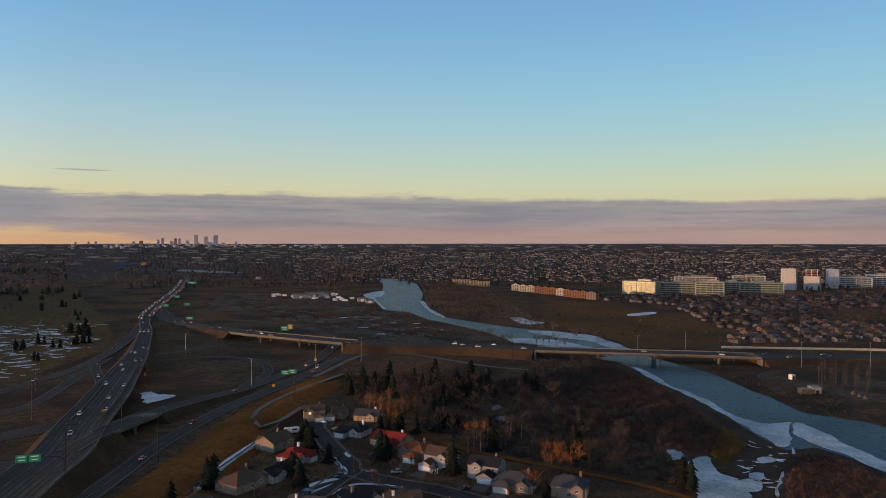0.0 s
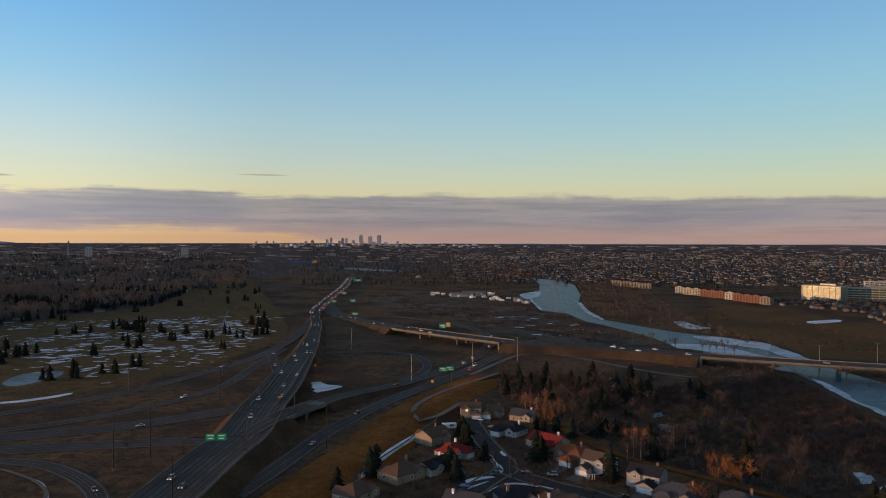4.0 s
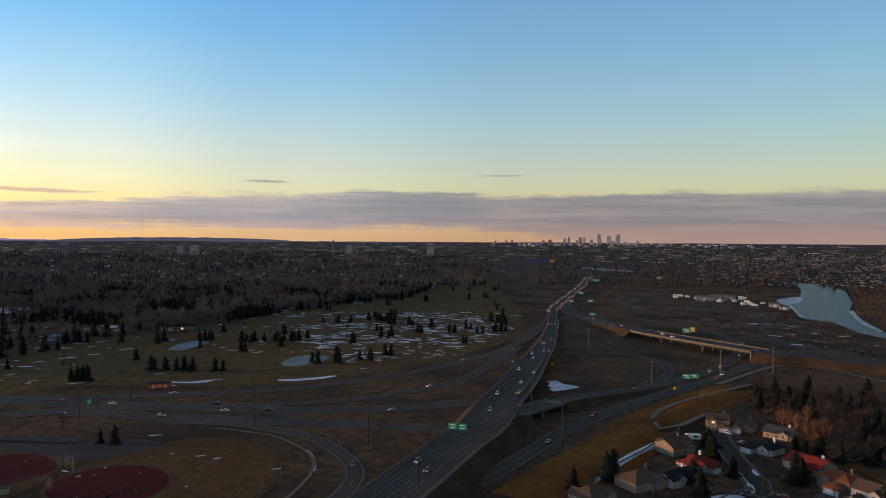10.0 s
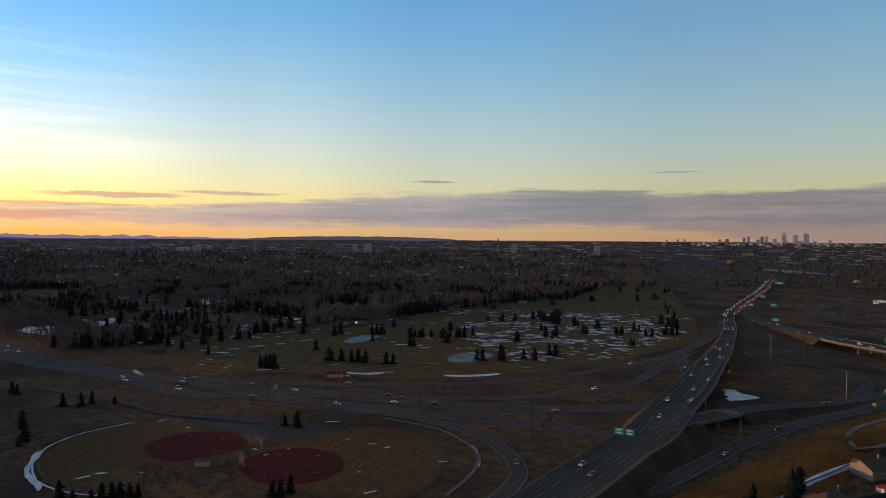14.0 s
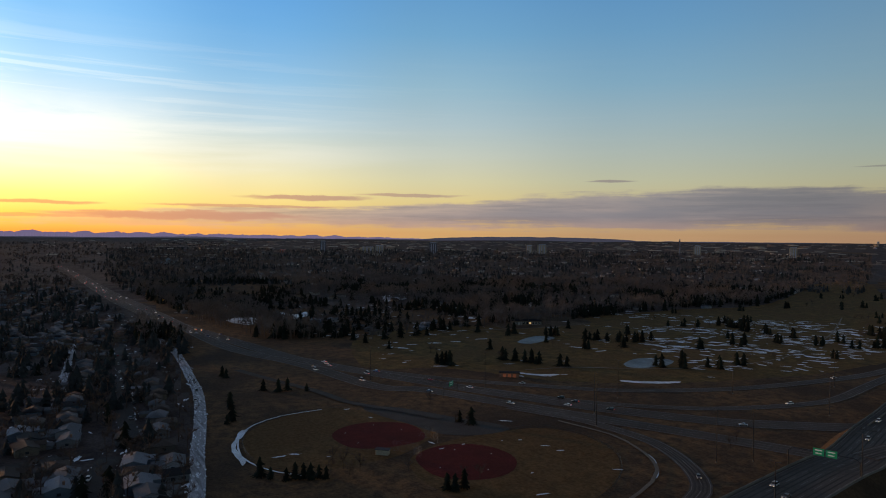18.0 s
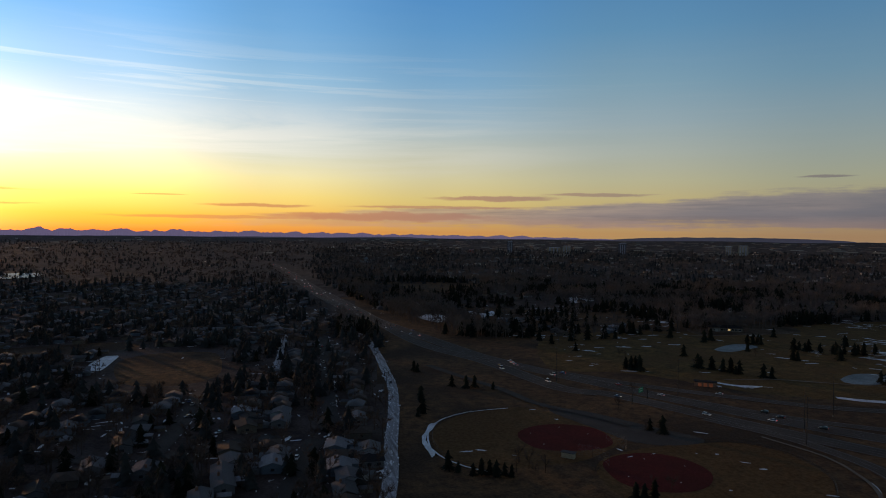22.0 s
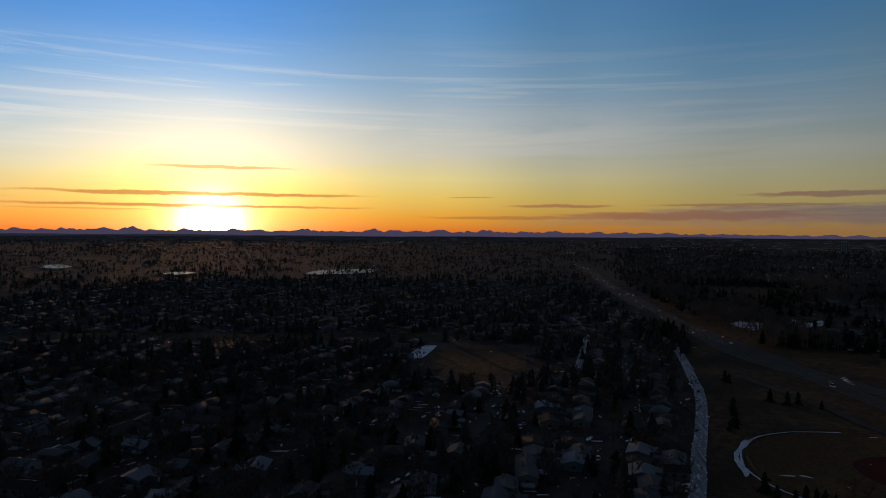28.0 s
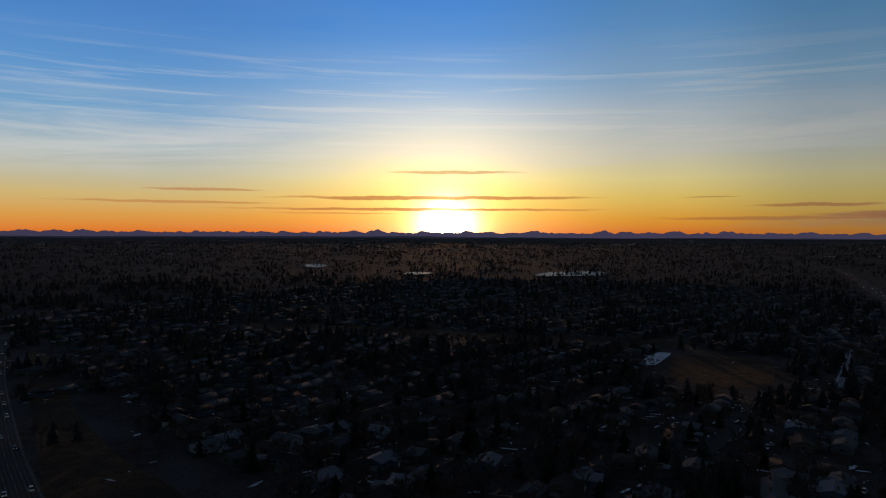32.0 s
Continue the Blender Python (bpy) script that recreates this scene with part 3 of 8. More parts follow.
road("highway_trunk", [(-137, 121, 6.0), (-143, 162, 6.0), (-164, 275, 6.0), (-169, 309, 6.0), (-185, 360, 6.0), (-202, 419, 6.0), (-241, 542, 5.5), (-265, 613, 4.5), (-296, 695, 3.5), (-326, 772, 2.5), (-361, 850, 1.5), (-398, 944, 0.6), (-436, 1067, 0), (-480, 1228, 0), (-538, 1433, 0), (-614, 1671, 0)], (25, 25, 25, 25, 19, 14, 12, 11, 11, 12, 14, 18, 20, 22, 22, 22), "raised dual carriageway of grey worn asphalt", lanes=4, barrier=True, spans=([(-188, 368, 6.0), (-238, 528, 5.5)],))
road("ramp_golf_side", [(-372, 876, 1.0), (-325, 732, 1.0), (-299, 627, 0.5), (-289, 548, 0.0), (-293, 477, 0.0), (-303, 415, 0.0), (-318, 374, 0.0), (-341, 332, 0.0), (-377, 296, 0.0), (-418, 260, 0.0), (-472, 224, 0.0)], 10.5, "sweeping ramp road beside the golf course")
road("ramp_inner", [(-288, 603), (-269, 513), (-254, 444), (-254, 414), (-264, 375), (-279, 342), (-312, 304), (-352, 276), (-409, 247), (-478, 217)], 9, "inner ramp road between grass strips")
road("carriageway_north", [(-195, 409), (-210, 380), (-233, 350), (-254, 327), (-302, 294), (-361, 265), (-411, 242), (-524, 197), (-621, 176), (-1015, 123), (-1436, 103), (-1869, 89), (-2111, 65)], 17, "main westbound carriageway with dark asphalt", lanes=4)
road("carriageway_south", [(-171, 324), (-191, 317), (-220, 305), (-250, 292), (-284, 276), (-341, 250), (-401, 224), (-426, 200), (-527, 184), (-651, 153), (-946, 142), (-1328, 118), (-1745, 101)], 15, "main eastbound carriageway with dark asphalt", lanes=3)
road("loop_ramp", [(-335, 245), (-296, 261), (-272, 265), (-243, 265), (-217, 255), (-197, 242), (-186, 230), (-180, 218), (-175, 204), (-171, 185)], 9, "curved loop ramp beside the ball fields")
road("link_ramp", [(-288, 603), (-279, 564), (-259, 526), (-240, 492), (-225, 454, 2.0), (-209, 411, 4.5), (-190, 359, 6.1)], 8, "short curved link ramp")
road("ramp_east", [(-168, 313, 6.1), (-168, 338, 6.1), (-165, 360, 6.0), (-158, 405, 4.0), (-144, 447, 2.0), (-133, 478, 0.5), (-123, 519, 0.0), (-111, 564, 0.0), (-105, 630, 0.0), (-108, 701, 0.0), (-129, 766, 0.0), (-178, 839, 0.0), (-237, 881, 0.0), (-278, 900, 0.0)], 11, "ramp road that dips under the overpass", spans=([(-167, 343, 6.0), (-161, 388, 5.0)],))
road("frontage_road", [(-140, 249), (-139, 271), (-139, 299), (-139, 349), (-130, 419), (-115, 477), (-99, 544), (-91, 591), (-75, 643), (-51, 671)], 10.5, "two-lane ramp road along the straw field")
road("highway_river", [(-435, 1062, 0.0), (-353, 906, 0.0), (-298, 834, 2.0), (-235, 761, 5.0), (-199, 717, 7.0), (-138, 676, 7.5), (-85, 645, 7.5), (-33, 645, 6.0), (34, 631, 6.0), (81, 608, 7.0), (151, 592, 7.0), (218, 580, 7.0), (257, 575, 6.0), (318, 593, 3.0), (394, 599, 1.0), (460, 585, 0.0)], 22, "highway that crosses the river", lanes=5, barrier=False, spans=([(-211, 730, 6.5), (-85, 645, 7.5)], [(81, 608, 7.0), (258, 574, 6.2)]))
road("loop_inner", [(-248, 585), (-232, 594), (-198, 608), (-165, 597), (-147, 575), (-135, 544), (-133, 513), (-138, 485)], 8, "inner loop ramp on brown grass")
road("low_road", [(-264, 608), (-258, 614), (-239, 640), (-220, 671), (-199, 697), (-173, 705)], 8, "narrow road below the overpass")

for which in ("carriageway_north", "carriageway_south"):
    for p in ROADS[which][1][::2]:
        if math.degrees(math.atan2(-p[0], p[1])) > 62:
            USED.append((p[0], p[1], 27.0))

# ---- plants ----
M["needles"] = surface("spruce_needles", (0.012, 0.015, 0.011), (0.018, 0.022, 0.015), (0.009, 0.011, 0.009), scale=1.5, rough=1.0, bump=0, each=0.35, spec=0.05)
M["bark"] = surface("grey_bark", (0.060, 0.046, 0.036), (0.042, 0.033, 0.027), scale=2.0, rough=1.0, bump=0, each=0.3, spec=0.05)
M["twig"] = surface("bare_twigs", (0.080, 0.062, 0.054), (0.056, 0.045, 0.041), (0.092, 0.064, 0.050), scale=0.05, rough=1.0, bump=0, spec=0.05)
# willow orange, deepened so the colour carries the low sun's light
M["willow"] = surface("sunlit_willow_twigs", (0.24, 0.098, 0.036), (0.19, 0.078, 0.030), scale=0.3, rough=1.0, bump=0, each=0.25, spec=0.05)
M["scrub"] = surface("red_brown_scrub", (0.076, 0.047, 0.037), (0.096, 0.056, 0.042), (0.058, 0.040, 0.033), scale=0.05, rough=1.0, bump=0, spec=0.05)
M["dry_reed"] = surface("dry_reeds", (0.17, 0.105, 0.035), (0.12, 0.075, 0.028), scale=0.3, rough=1.0, bump=0, spec=0.05)


def spruce_shape(rnd, high=10.0, tiers=9, fins=9, wide=0.36):
    """Ragged skirts of boughs, one above the other, none quite round: corners and triangles."""
    v, f = [], []
    lean, bend = rnd.uniform(0, 6.28), rnd.uniform(0.0, 0.03) * high
    for k in range(tiers):
        t = k / tiers
        z = high * (0.05 + 0.92 * t)
        r = high * wide * (1 - t) ** 0.68 * rnd.uniform(0.72, 1.18) + 0.12
        cx, cy = bend * t * math.cos(lean) + rnd.gauss(0, 0.012) * high, bend * t * math.sin(lean) + rnd.gauss(0, 0.012) * high
        top = len(v)
        v.append((cx, cy, min(z + high * 1.75 / tiers, high * 1.02)))
        turn0 = rnd.uniform(0, 6.28)
        for i in range(fins * 2):
            a = turn0 + math.pi * i / fins
            q = r * (rnd.uniform(0.62, 1.3) if i % 2 == 0 else rnd.uniform(0.42, 0.72))
            v.append((cx + q * math.cos(a), cy + q * math.sin(a), z - rnd.uniform(0.01, 0.06) * high * (1 - t) if i % 2 == 0 else z + 0.02 * high))
        for i in range(fins * 2):
            f.append((top, top + 1 + i, top + 1 + (i + 1) % (fins * 2)))
    return np.array(v), np.array(f)


def prism(v, f, a, b, ra, rb):
    """A three-sided tapering stick."""
    a, b = np.array(a, float), np.array(b, float)
    d = b - a
    d /= np.linalg.norm(d) + 1e-9
    s = np.cross(d, (0.3, 0.5, 0.81))
    s /= np.linalg.norm(s) + 1e-9
    u = np.cross(d, s)
    k = len(v)
    for p, r in ((a, ra), (b, rb)):
        for i in range(3):
            g = 2.0944 * i
            v.append(p + r * (s * math.cos(g) + u * math.sin(g)))
    for i in range(3):
        j = (i + 1) % 3
        f += [(k + i, k + j, k + 3 + j), (k + i, k + 3 + j, k + 3 + i)]


def bare_shape(rnd, high=12.0, limbs=8, forks=3, twigs=150, spread=0.33, fine=0.07, narrow=1.0):
    """A leafless tree: (trunk and limbs), (crown of fine twigs), each as corners and triangles."""
    v, f, cv, cf = [], [], [], []
    prism(v, f, (0, 0, -0.3), (0, 0, high * 0.45), high * 0.022, high * 0.013)
    prism(v, f, (0, 0, high * 0.45), (rnd.uniform(-.4, .4), rnd.uniform(-.4, .4), high * 0.92), high * 0.013, 0.03)
    ends = [(np.array((0, 0, high * 0.5)), np.array((0, 0, 1.0)))]
    for i in range(limbs):
        a, z = 2.4 * i + rnd.uniform(-.4, .4), high * rnd.uniform(0.2, 0.6)
        reach = high * spread * rnd.uniform(0.6, 1.0)
        d = np.array((math.cos(a) * narrow, math.sin(a) * narrow, rnd.uniform(0.7, 1.5)))
        b = np.array((0, 0, z)) + d * reach * 0.8
        prism(v, f, (0, 0, z), b, high * 0.009, high * 0.004)
        ends.append((b, d))
        for _ in range(forks):
            e = d + np.array([rnd.uniform(-.8, .8), rnd.uniform(-.8, .8), rnd.uniform(-.1, .6)])
            s = np.array((0, 0, z)) + d * reach * rnd.uniform(0.3, 0.8)
            c = s + e * reach * 0.45
            if forks > 1:
                prism(cv, cf, s, c, high * 0.004, high * 0.0015)
            ends.append((c, e))
    for _ in range(twigs):
        p, d = rnd.choice(ends)
        e = d * 0.5 + np.array([rnd.gauss(0, .75), rnd.gauss(0, .75), rnd.gauss(0.25, .6)])
        a = p + np.array([rnd.gauss(0, .35), rnd.gauss(0, .35), rnd.gauss(0, .35)]) * high * 0.06 - d * high * 0.04
        b = a + e * high * 0.12
        s = np.array([rnd.gauss(0, 1), rnd.gauss(0, 1), rnd.gauss(0, .4)])
        s *= fine / (np.linalg.norm(s) + 1e-6)
        k = len(cv)
        cv += [a - s, a + s, b]
        cf.append((k, k + 1, k + 2))
    return (np.array(v), np.array(f)), (np.array(cv), np.array(cf))


def round_shape(rnd, high=12.0, twigs=90, wide=0.30, long=0.11, fine=0.18, low=0.24):
    """A leafless tree seen from far: a trunk and a rounded, uneven crown of upright twigs."""
    v, f = [], []
    prism(v, f, (0, 0, -0.3), (0, 0, high * 0.7), high * 0.02, high * 0.008)
    lobes = [(rnd.uniform(-.5, .5), rnd.uniform(-.5, .5), rnd.uniform(-.3, .5), rnd.uniform(0.5, 0.75)) for _ in range(4)]
    mid, tall = high * (low + 1) / 2, high * (1 - low) / 2
    for _ in range(twigs):
        lx, ly, lz, lr = rnd.choice(lobes)
        d = np.array([rnd.gauss(0, 1), rnd.gauss(0, 1), rnd.gauss(0.2, 1)])
        d *= lr * rnd.uniform(0.35, 1.0) ** 0.5 / (np.linalg.norm(d) + 1e-6)
        p = np.array([(lx + d[0]) * high * wide, (ly + d[1]) * high * wide, mid + (lz + d[2]) * tall * 0.8])
        e = np.array([d[0] * 0.9 + rnd.gauss(0, .25), d[1] * 0.9 + rnd.gauss(0, .25), 0.7 + rnd.gauss(0, .25)]) * high * long
        q = np.array([rnd.gauss(0, 1), rnd.gauss(0, 1), rnd.gauss(0, .3)])
        q *= fine / (np.linalg.norm(q) + 1e-6)
        k = len(v)
        v += [p - q, p + q, p + e + q * 0.4, p + e - q * 0.4]
        f += [(k, k + 1, k + 2), (k, k + 2, k + 3)]
    return np.array(v), np.array(f)


def both(shape):
    (v, f), (cv, cf) = shape
    return np.concatenate([v, cv]), np.concatenate([f, cf + len(v)])


def shrub_shape(rnd, high=2.5, twigs=26, fine=0.10):
    v, f = [], []
    for _ in range(twigs):
        a = rnd.uniform(0, 6.28)
        b = np.array((math.cos(a) * rnd.uniform(0, .6), math.sin(a) * rnd.uniform(0, .6), 0)) * high
        t = b * 1.5 + np.array((rnd.gauss(0, .2), rnd.gauss(0, .2), rnd.uniform(0.5, 1.0))) * high
        s = np.array((-math.sin(a), math.cos(a), 0)) * fine * rnd.uniform(0.6, 1.6)
        k = len(v)
        v += [b - s, b + s, t]
        f.append((k, k + 1, k + 2))
    return np.array(v), np.array(f)


def tri_mesh(name, v, f, material, smooth=False):
    me = bpy.data.meshes.new(name)
    v, f = np.asarray(v, np.float32), np.asarray(f, np.int32)
    me.vertices.add(len(v))
    me.vertices.foreach_set("co", v.ravel())
    me.loops.add(f.size)
    me.loops.foreach_set("vertex_index", f.ravel())
    me.polygons.add(len(f))
    me.polygons.foreach_set("loop_start", np.arange(0, f.size, f.shape[1], dtype=np.int32))
    me.update(calc_edges=True)
    me.materials.append(material)
    return me


def spread_out(name, shapes, places, material, label, category):
    """Many small pieces in one mesh. places: x, y, z, size, turn, stretch upwards."""
    vs, fs, k = [], [], 0
    for i, (x, y, z, s, a, up) in enumerate(places):
        v, f = shapes[i % len(shapes)]
        c, n = math.cos(a), math.sin(a)
        q = np.empty_like(v)
        q[:, 0] = x + s * (c * v[:, 0] - n * v[:, 1])
        q[:, 1] = y + s * (n * v[:, 0] + c * v[:, 1])
        q[:, 2] = z + s * up * v[:, 2]
        vs.append(q)
        fs.append(f + k)
        k += len(v)
    if not vs:
        return None
    return tagged(new(name, tri_mesh(name, np.concatenate(vs), np.concatenate(fs), material)), label, category, kind="stuff")


rnd = random.Random(7)
SPRUCES = [spruce_shape(rnd) for _ in range(4)]
FAR_SPRUCES = [spruce_shape(rnd, tiers=5, fins=4, wide=rnd.uniform(0.34, 0.46)) for _ in range(7)]
BARE = [bare_shape(rnd, twigs=330, fine=0.05) for _ in range(4)]
POPLARS = [bare_shape(rnd, high=15, spread=0.16, narrow=0.45, limbs=11, twigs=220) for _ in range(3)]
FAR_BARE = [round_shape(rnd, 13.0, 56, rnd.uniform(0.24, 0.34), 0.12, 0.27) for _ in range(7)]
LAST_BARE = [round_shape(rnd, 13.0, 22, rnd.uniform(0.32, 0.42), 0.13, 0.66) for _ in range(6)]
# distance haze is painted in here: crown colour lifted and greyed
M["hazed_twig"] = surface("hazed_bare_crowns", (0.118, 0.104, 0.102), (0.072, 0.065, 0.066), (0.132, 0.100, 0.082), scale=0.02, coarse=0.4, rough=1.0, bump=0, spec=0.05)
M["valley_twig"] = surface("valley_bare_crowns", (0.084, 0.066, 0.058), (0.058, 0.047, 0.044), (0.098, 0.070, 0.054), scale=0.03, rough=1.0, bump=0, spec=0.05)
# far spruces paler and bluer: distance haze put into their colour
M["hazed_needles"] = surface("hazed_spruce_needles", (0.030, 0.034, 0.034), (0.040, 0.044, 0.043), (0.024, 0.027, 0.028), scale=0.05, rough=1.0, bump=0, spec=0.05)
MID_BARE = [both(bare_shape(rnd, limbs=5, forks=2, twigs=135, fine=0.14)) for _ in range(6)]
SHRUBS = [shrub_shape(rnd) for _ in range(5)]

SPRUCE_MESH = [(None, tri_mesh("crown", *s, M["needles"])) for s in SPRUCES]


def stick_mesh(high, r):
    v, f = [], []
    prism(v, f, (0, 0, -0.3), (0, 0, high), r, r * 0.3)
    return tri_mesh("trunk", v, f, M["bark"])


SPRUCE_TRUNK = stick_mesh(8.5, 0.22)
BARE_MESH = [(tri_mesh("trunk", *a, M["bark"]), tri_mesh("crown", *b, M["twig"])) for a, b in BARE]
WILLOW_MESH = [(tri_mesh("trunk", *a, M["bark"]), tri_mesh("crown", *b, M["willow"])) for a, b in BARE[:3]]
M["poplar"] = surface("pale_poplar_twigs", (0.20, 0.105, 0.058), (0.15, 0.080, 0.046), scale=0.3, rough=1.0, bump=0, each=0.25, spec=0.05)
POPLAR_MESH = [(tri_mesh("trunk", *a, M["poplar"]), tri_mesh("crown", *b, M["poplar"])) for a, b in POPLARS]


M["pale_bark"] = surface("pale_birch_bark", (0.26, 0.22, 0.18), (0.19, 0.16, 0.13), scale=2.0, rough=1.0, bump=0, spec=0.05)
BIRCH_MESH = [(tri_mesh("trunk", *a, M["pale_bark"]), tri_mesh("crown", *b, M["twig"])) for a, b in POPLARS]


def tree(kind, x, y, high, where):
    """A single tree: a trunk and its crown under one base."""
    pick = rnd.randrange(100)
    if kind == "spruce":
        trunk, crown, tall = SPRUCE_TRUNK, SPRUCE_MESH[pick % 4][1], 10.0
        name, label = "spruce_tree", "dark green spruce tree " + where
    elif kind == "bare":
        trunk, crown = BARE_MESH[pick % 4]
        tall, name, label = 12.0, "bare_tree", "leafless grey-brown deciduous tree " + where
    elif kind == "willow":
        trunk, crown = WILLOW_MESH[pick % 3]
        tall, name, label = 12.0, "bare_tree", "leafless tree with sunlit orange twigs " + where
    elif kind == "birch":
        trunk, crown = BIRCH_MESH[pick % 3]
        tall, name, label = 15.0, "birch_tree", "slender leafless birch with pale trunk " + where
    else:
        trunk, crown = POPLAR_MESH[pick % 3]
        tall, name, label = 15.0, "poplar_tree", "tall narrow leafless poplar " + where
    s = high / tall
    base = empty(name, x, y, lie(x, y), rnd.uniform(0, 360), 1.0)
    base.scale = (s, s, s)
    for n, me in (("trunk", trunk), ("crown", crown)):
        new(n, me).parent = base
    return tagged(base, label, "tree")


def inside(x, y, poly):
    hit, j = False, len(poly) - 1
    for i in range(len(poly)):
        (ax, ay), (bx, by) = poly[i], poly[j]
        if (ay > y) != (by > y) and x < (bx - ax) * (y - ay) / (by - ay) + ax:
            hit = not hit
        j = i
    return hit


class Room:
    """Tells where the ground is still free."""

    def __init__(self):
        self.cells = {}
        self.seen = 0

    def learn(self):
        for x, y, r in USED[self.seen:]:
            for i in range(int((x - r) // 25), int((x + r) // 25) + 1):
                for j in range(int((y - r) // 25), int((y + r) // 25) + 1):
                    self.cells.setdefault((i, j), []).append((x, y, r))
        self.seen = len(USED)

    def free(self, x, y, extra=0.0):
        i, j = int(x // 25), int(y // 25)
        for a in (-1, 0, 1):
            for b in (-1, 0, 1):
                for px, py, r in self.cells.get((i + a, j + b), ()):
                    if (px - x) ** 2 + (py - y) ** 2 < (r + extra) ** 2:
                        return False
        return True


room = Room()


def within(poly, count, seed, extra=1.0, keep=None):
    """Free places at random inside an outline."""
    room.learn()
    r = random.Random(seed)
    xs, ys = [p[0] for p in poly], [p[1] for p in poly]
    out, tries = [], 0
    while len(out) < count and tries < count * 40:
        tries += 1
        x, y = r.uniform(min(xs), max(xs)), r.uniform(min(ys), max(ys))
        if inside(x, y, poly) and room.free(x, y, extra) and (keep is None or keep(x, y, r)):
            out.append((x, y))
    return out


def sector(turn_lo, turn_hi, near, far, count, seed, power=1.0, extra=1.0, keep=None):
    """Free places in a wedge of the valley as seen from the middle; power above 1 crowds them near."""
    room.learn()
    r = random.Random(seed)
    out, tries = [], 0
    while len(out) < count and tries < count * 30:
        tries += 1
        a, d = radians(r.uniform(turn_lo, turn_hi)), near + (far - near) * r.random() ** power
        x, y = -d * math.sin(a), d * math.cos(a)
        if room.free(x, y, extra) and (keep is None or keep(x, y, r)):
            out.append((x, y))
    return out


def clumps(size, cut, z=0.0):
    """Keeps places where a broad noise is high, so that trees stand in groups."""
    return lambda x, y, r: noise.noise((x / size, y / size, z)) + 0.25 * r.uniform(-1, 1) > cut


def grow(places, lo, hi, seed, up=1.0):
    r = random.Random(seed)
    return [(x, y, lie(x, y) - 0.05 + (0.5 if math.hypot(x, y) > 1000 else 0), r.uniform(lo, hi), r.uniform(0, 6.28), up * r.uniform(0.9, 1.15)) for x, y in places]

# ---- houses ----
WALLS = {k: surface("siding_" + k, c, tuple(0.88 * q for q in c), scale=1.2, rough=0.8, stretch=(0.3, 0.3, 4.0), bump=0.1)
         for k, c in {"white": (0.37, 0.35, 0.32), "cream": (0.33, 0.27, 0.19), "beige": (0.25, 0.19, 0.135), "grey": (0.26, 0.25, 0.25), "taupe": (0.20, 0.16, 0.13), "blue": (0.20, 0.24, 0.29)}.items()}
ROOFS = {k: surface("shingles_" + k, c, tuple(0.72 * q for q in c), tuple(0.85 * q for q in c), scale=2.2, rough=0.95, bump=0.35, stretch=(1, 1, 2.0), spec=0.06)
         for k, c in {"grey": (0.072, 0.074, 0.082), "pale": (0.17, 0.18, 0.20), "black": (0.030, 0.030, 0.034), "brown": (0.115, 0.078, 0.058), "red": (0.22, 0.035, 0.030), "orange": (0.21, 0.080, 0.038), "ash": (0.090, 0.092, 0.100)}.items()}
M["pane"] = surface("dark_window_glass", (0.02, 0.025, 0.03), (0.03, 0.035, 0.04), scale=0.5, rough=0.08, bump=0, spec=0.6)
# pane with a warm glow added, used for single windows
M["glow_pane"] = surface("glowing_window", (0.3, 0.2, 0.08), (0.3, 0.2, 0.08), scale=0.5, rough=0.3, bump=0, glow=(1.0, 0.62, 0.25, 1.2))
M["door"] = surface("garage_door_white", (0.62, 0.60, 0.57), (0.55, 0.53, 0.50), scale=1.0, rough=0.6, stretch=(0.2, 0.2, 4.0))
M["brick"] = surface("chimney_brick", (0.24, 0.13, 0.09), (0.18, 0.10, 0.07), scale=4.0)
M["drive"] = surface("driveway_concrete", (0.12, 0.10, 0.085), (0.09, 0.078, 0.068), scale=0.6)


def gable_roof(bm, x, y, z, w, d, rise, over=0.5, thick=0.22, along="x"):
    """Two sloping slabs that meet in a ridge along x or y."""
    if along == "y":
        w, d = d, w
    hw, hd = w / 2 + over, d / 2 + over
    drop = rise * over / (d / 2)
    rows = [(-hd, z - drop), (0, z + rise), (hd, z - drop)]
    v = [bm.verts.new(((s * hw, q, h + t) if along == "x" else (-q, s * hw, h + t))) for t in (0, thick) for s in (-1, 1) for q, h in rows]
    for k in v:
        k.co.x += x
        k.co.y += y
    for a, b, c, e in ((0, 1, 4, 3), (1, 2, 5, 4), (6, 9, 10, 7), (7, 10, 11, 8), (0, 3, 9, 6), (2, 8, 11, 5), (0, 6, 7, 1), (1, 7, 8, 2), (3, 4, 10, 9), (4, 5, 11, 10)):
        bm.faces.new((v[a], v[b], v[c], v[e]))
    return bm


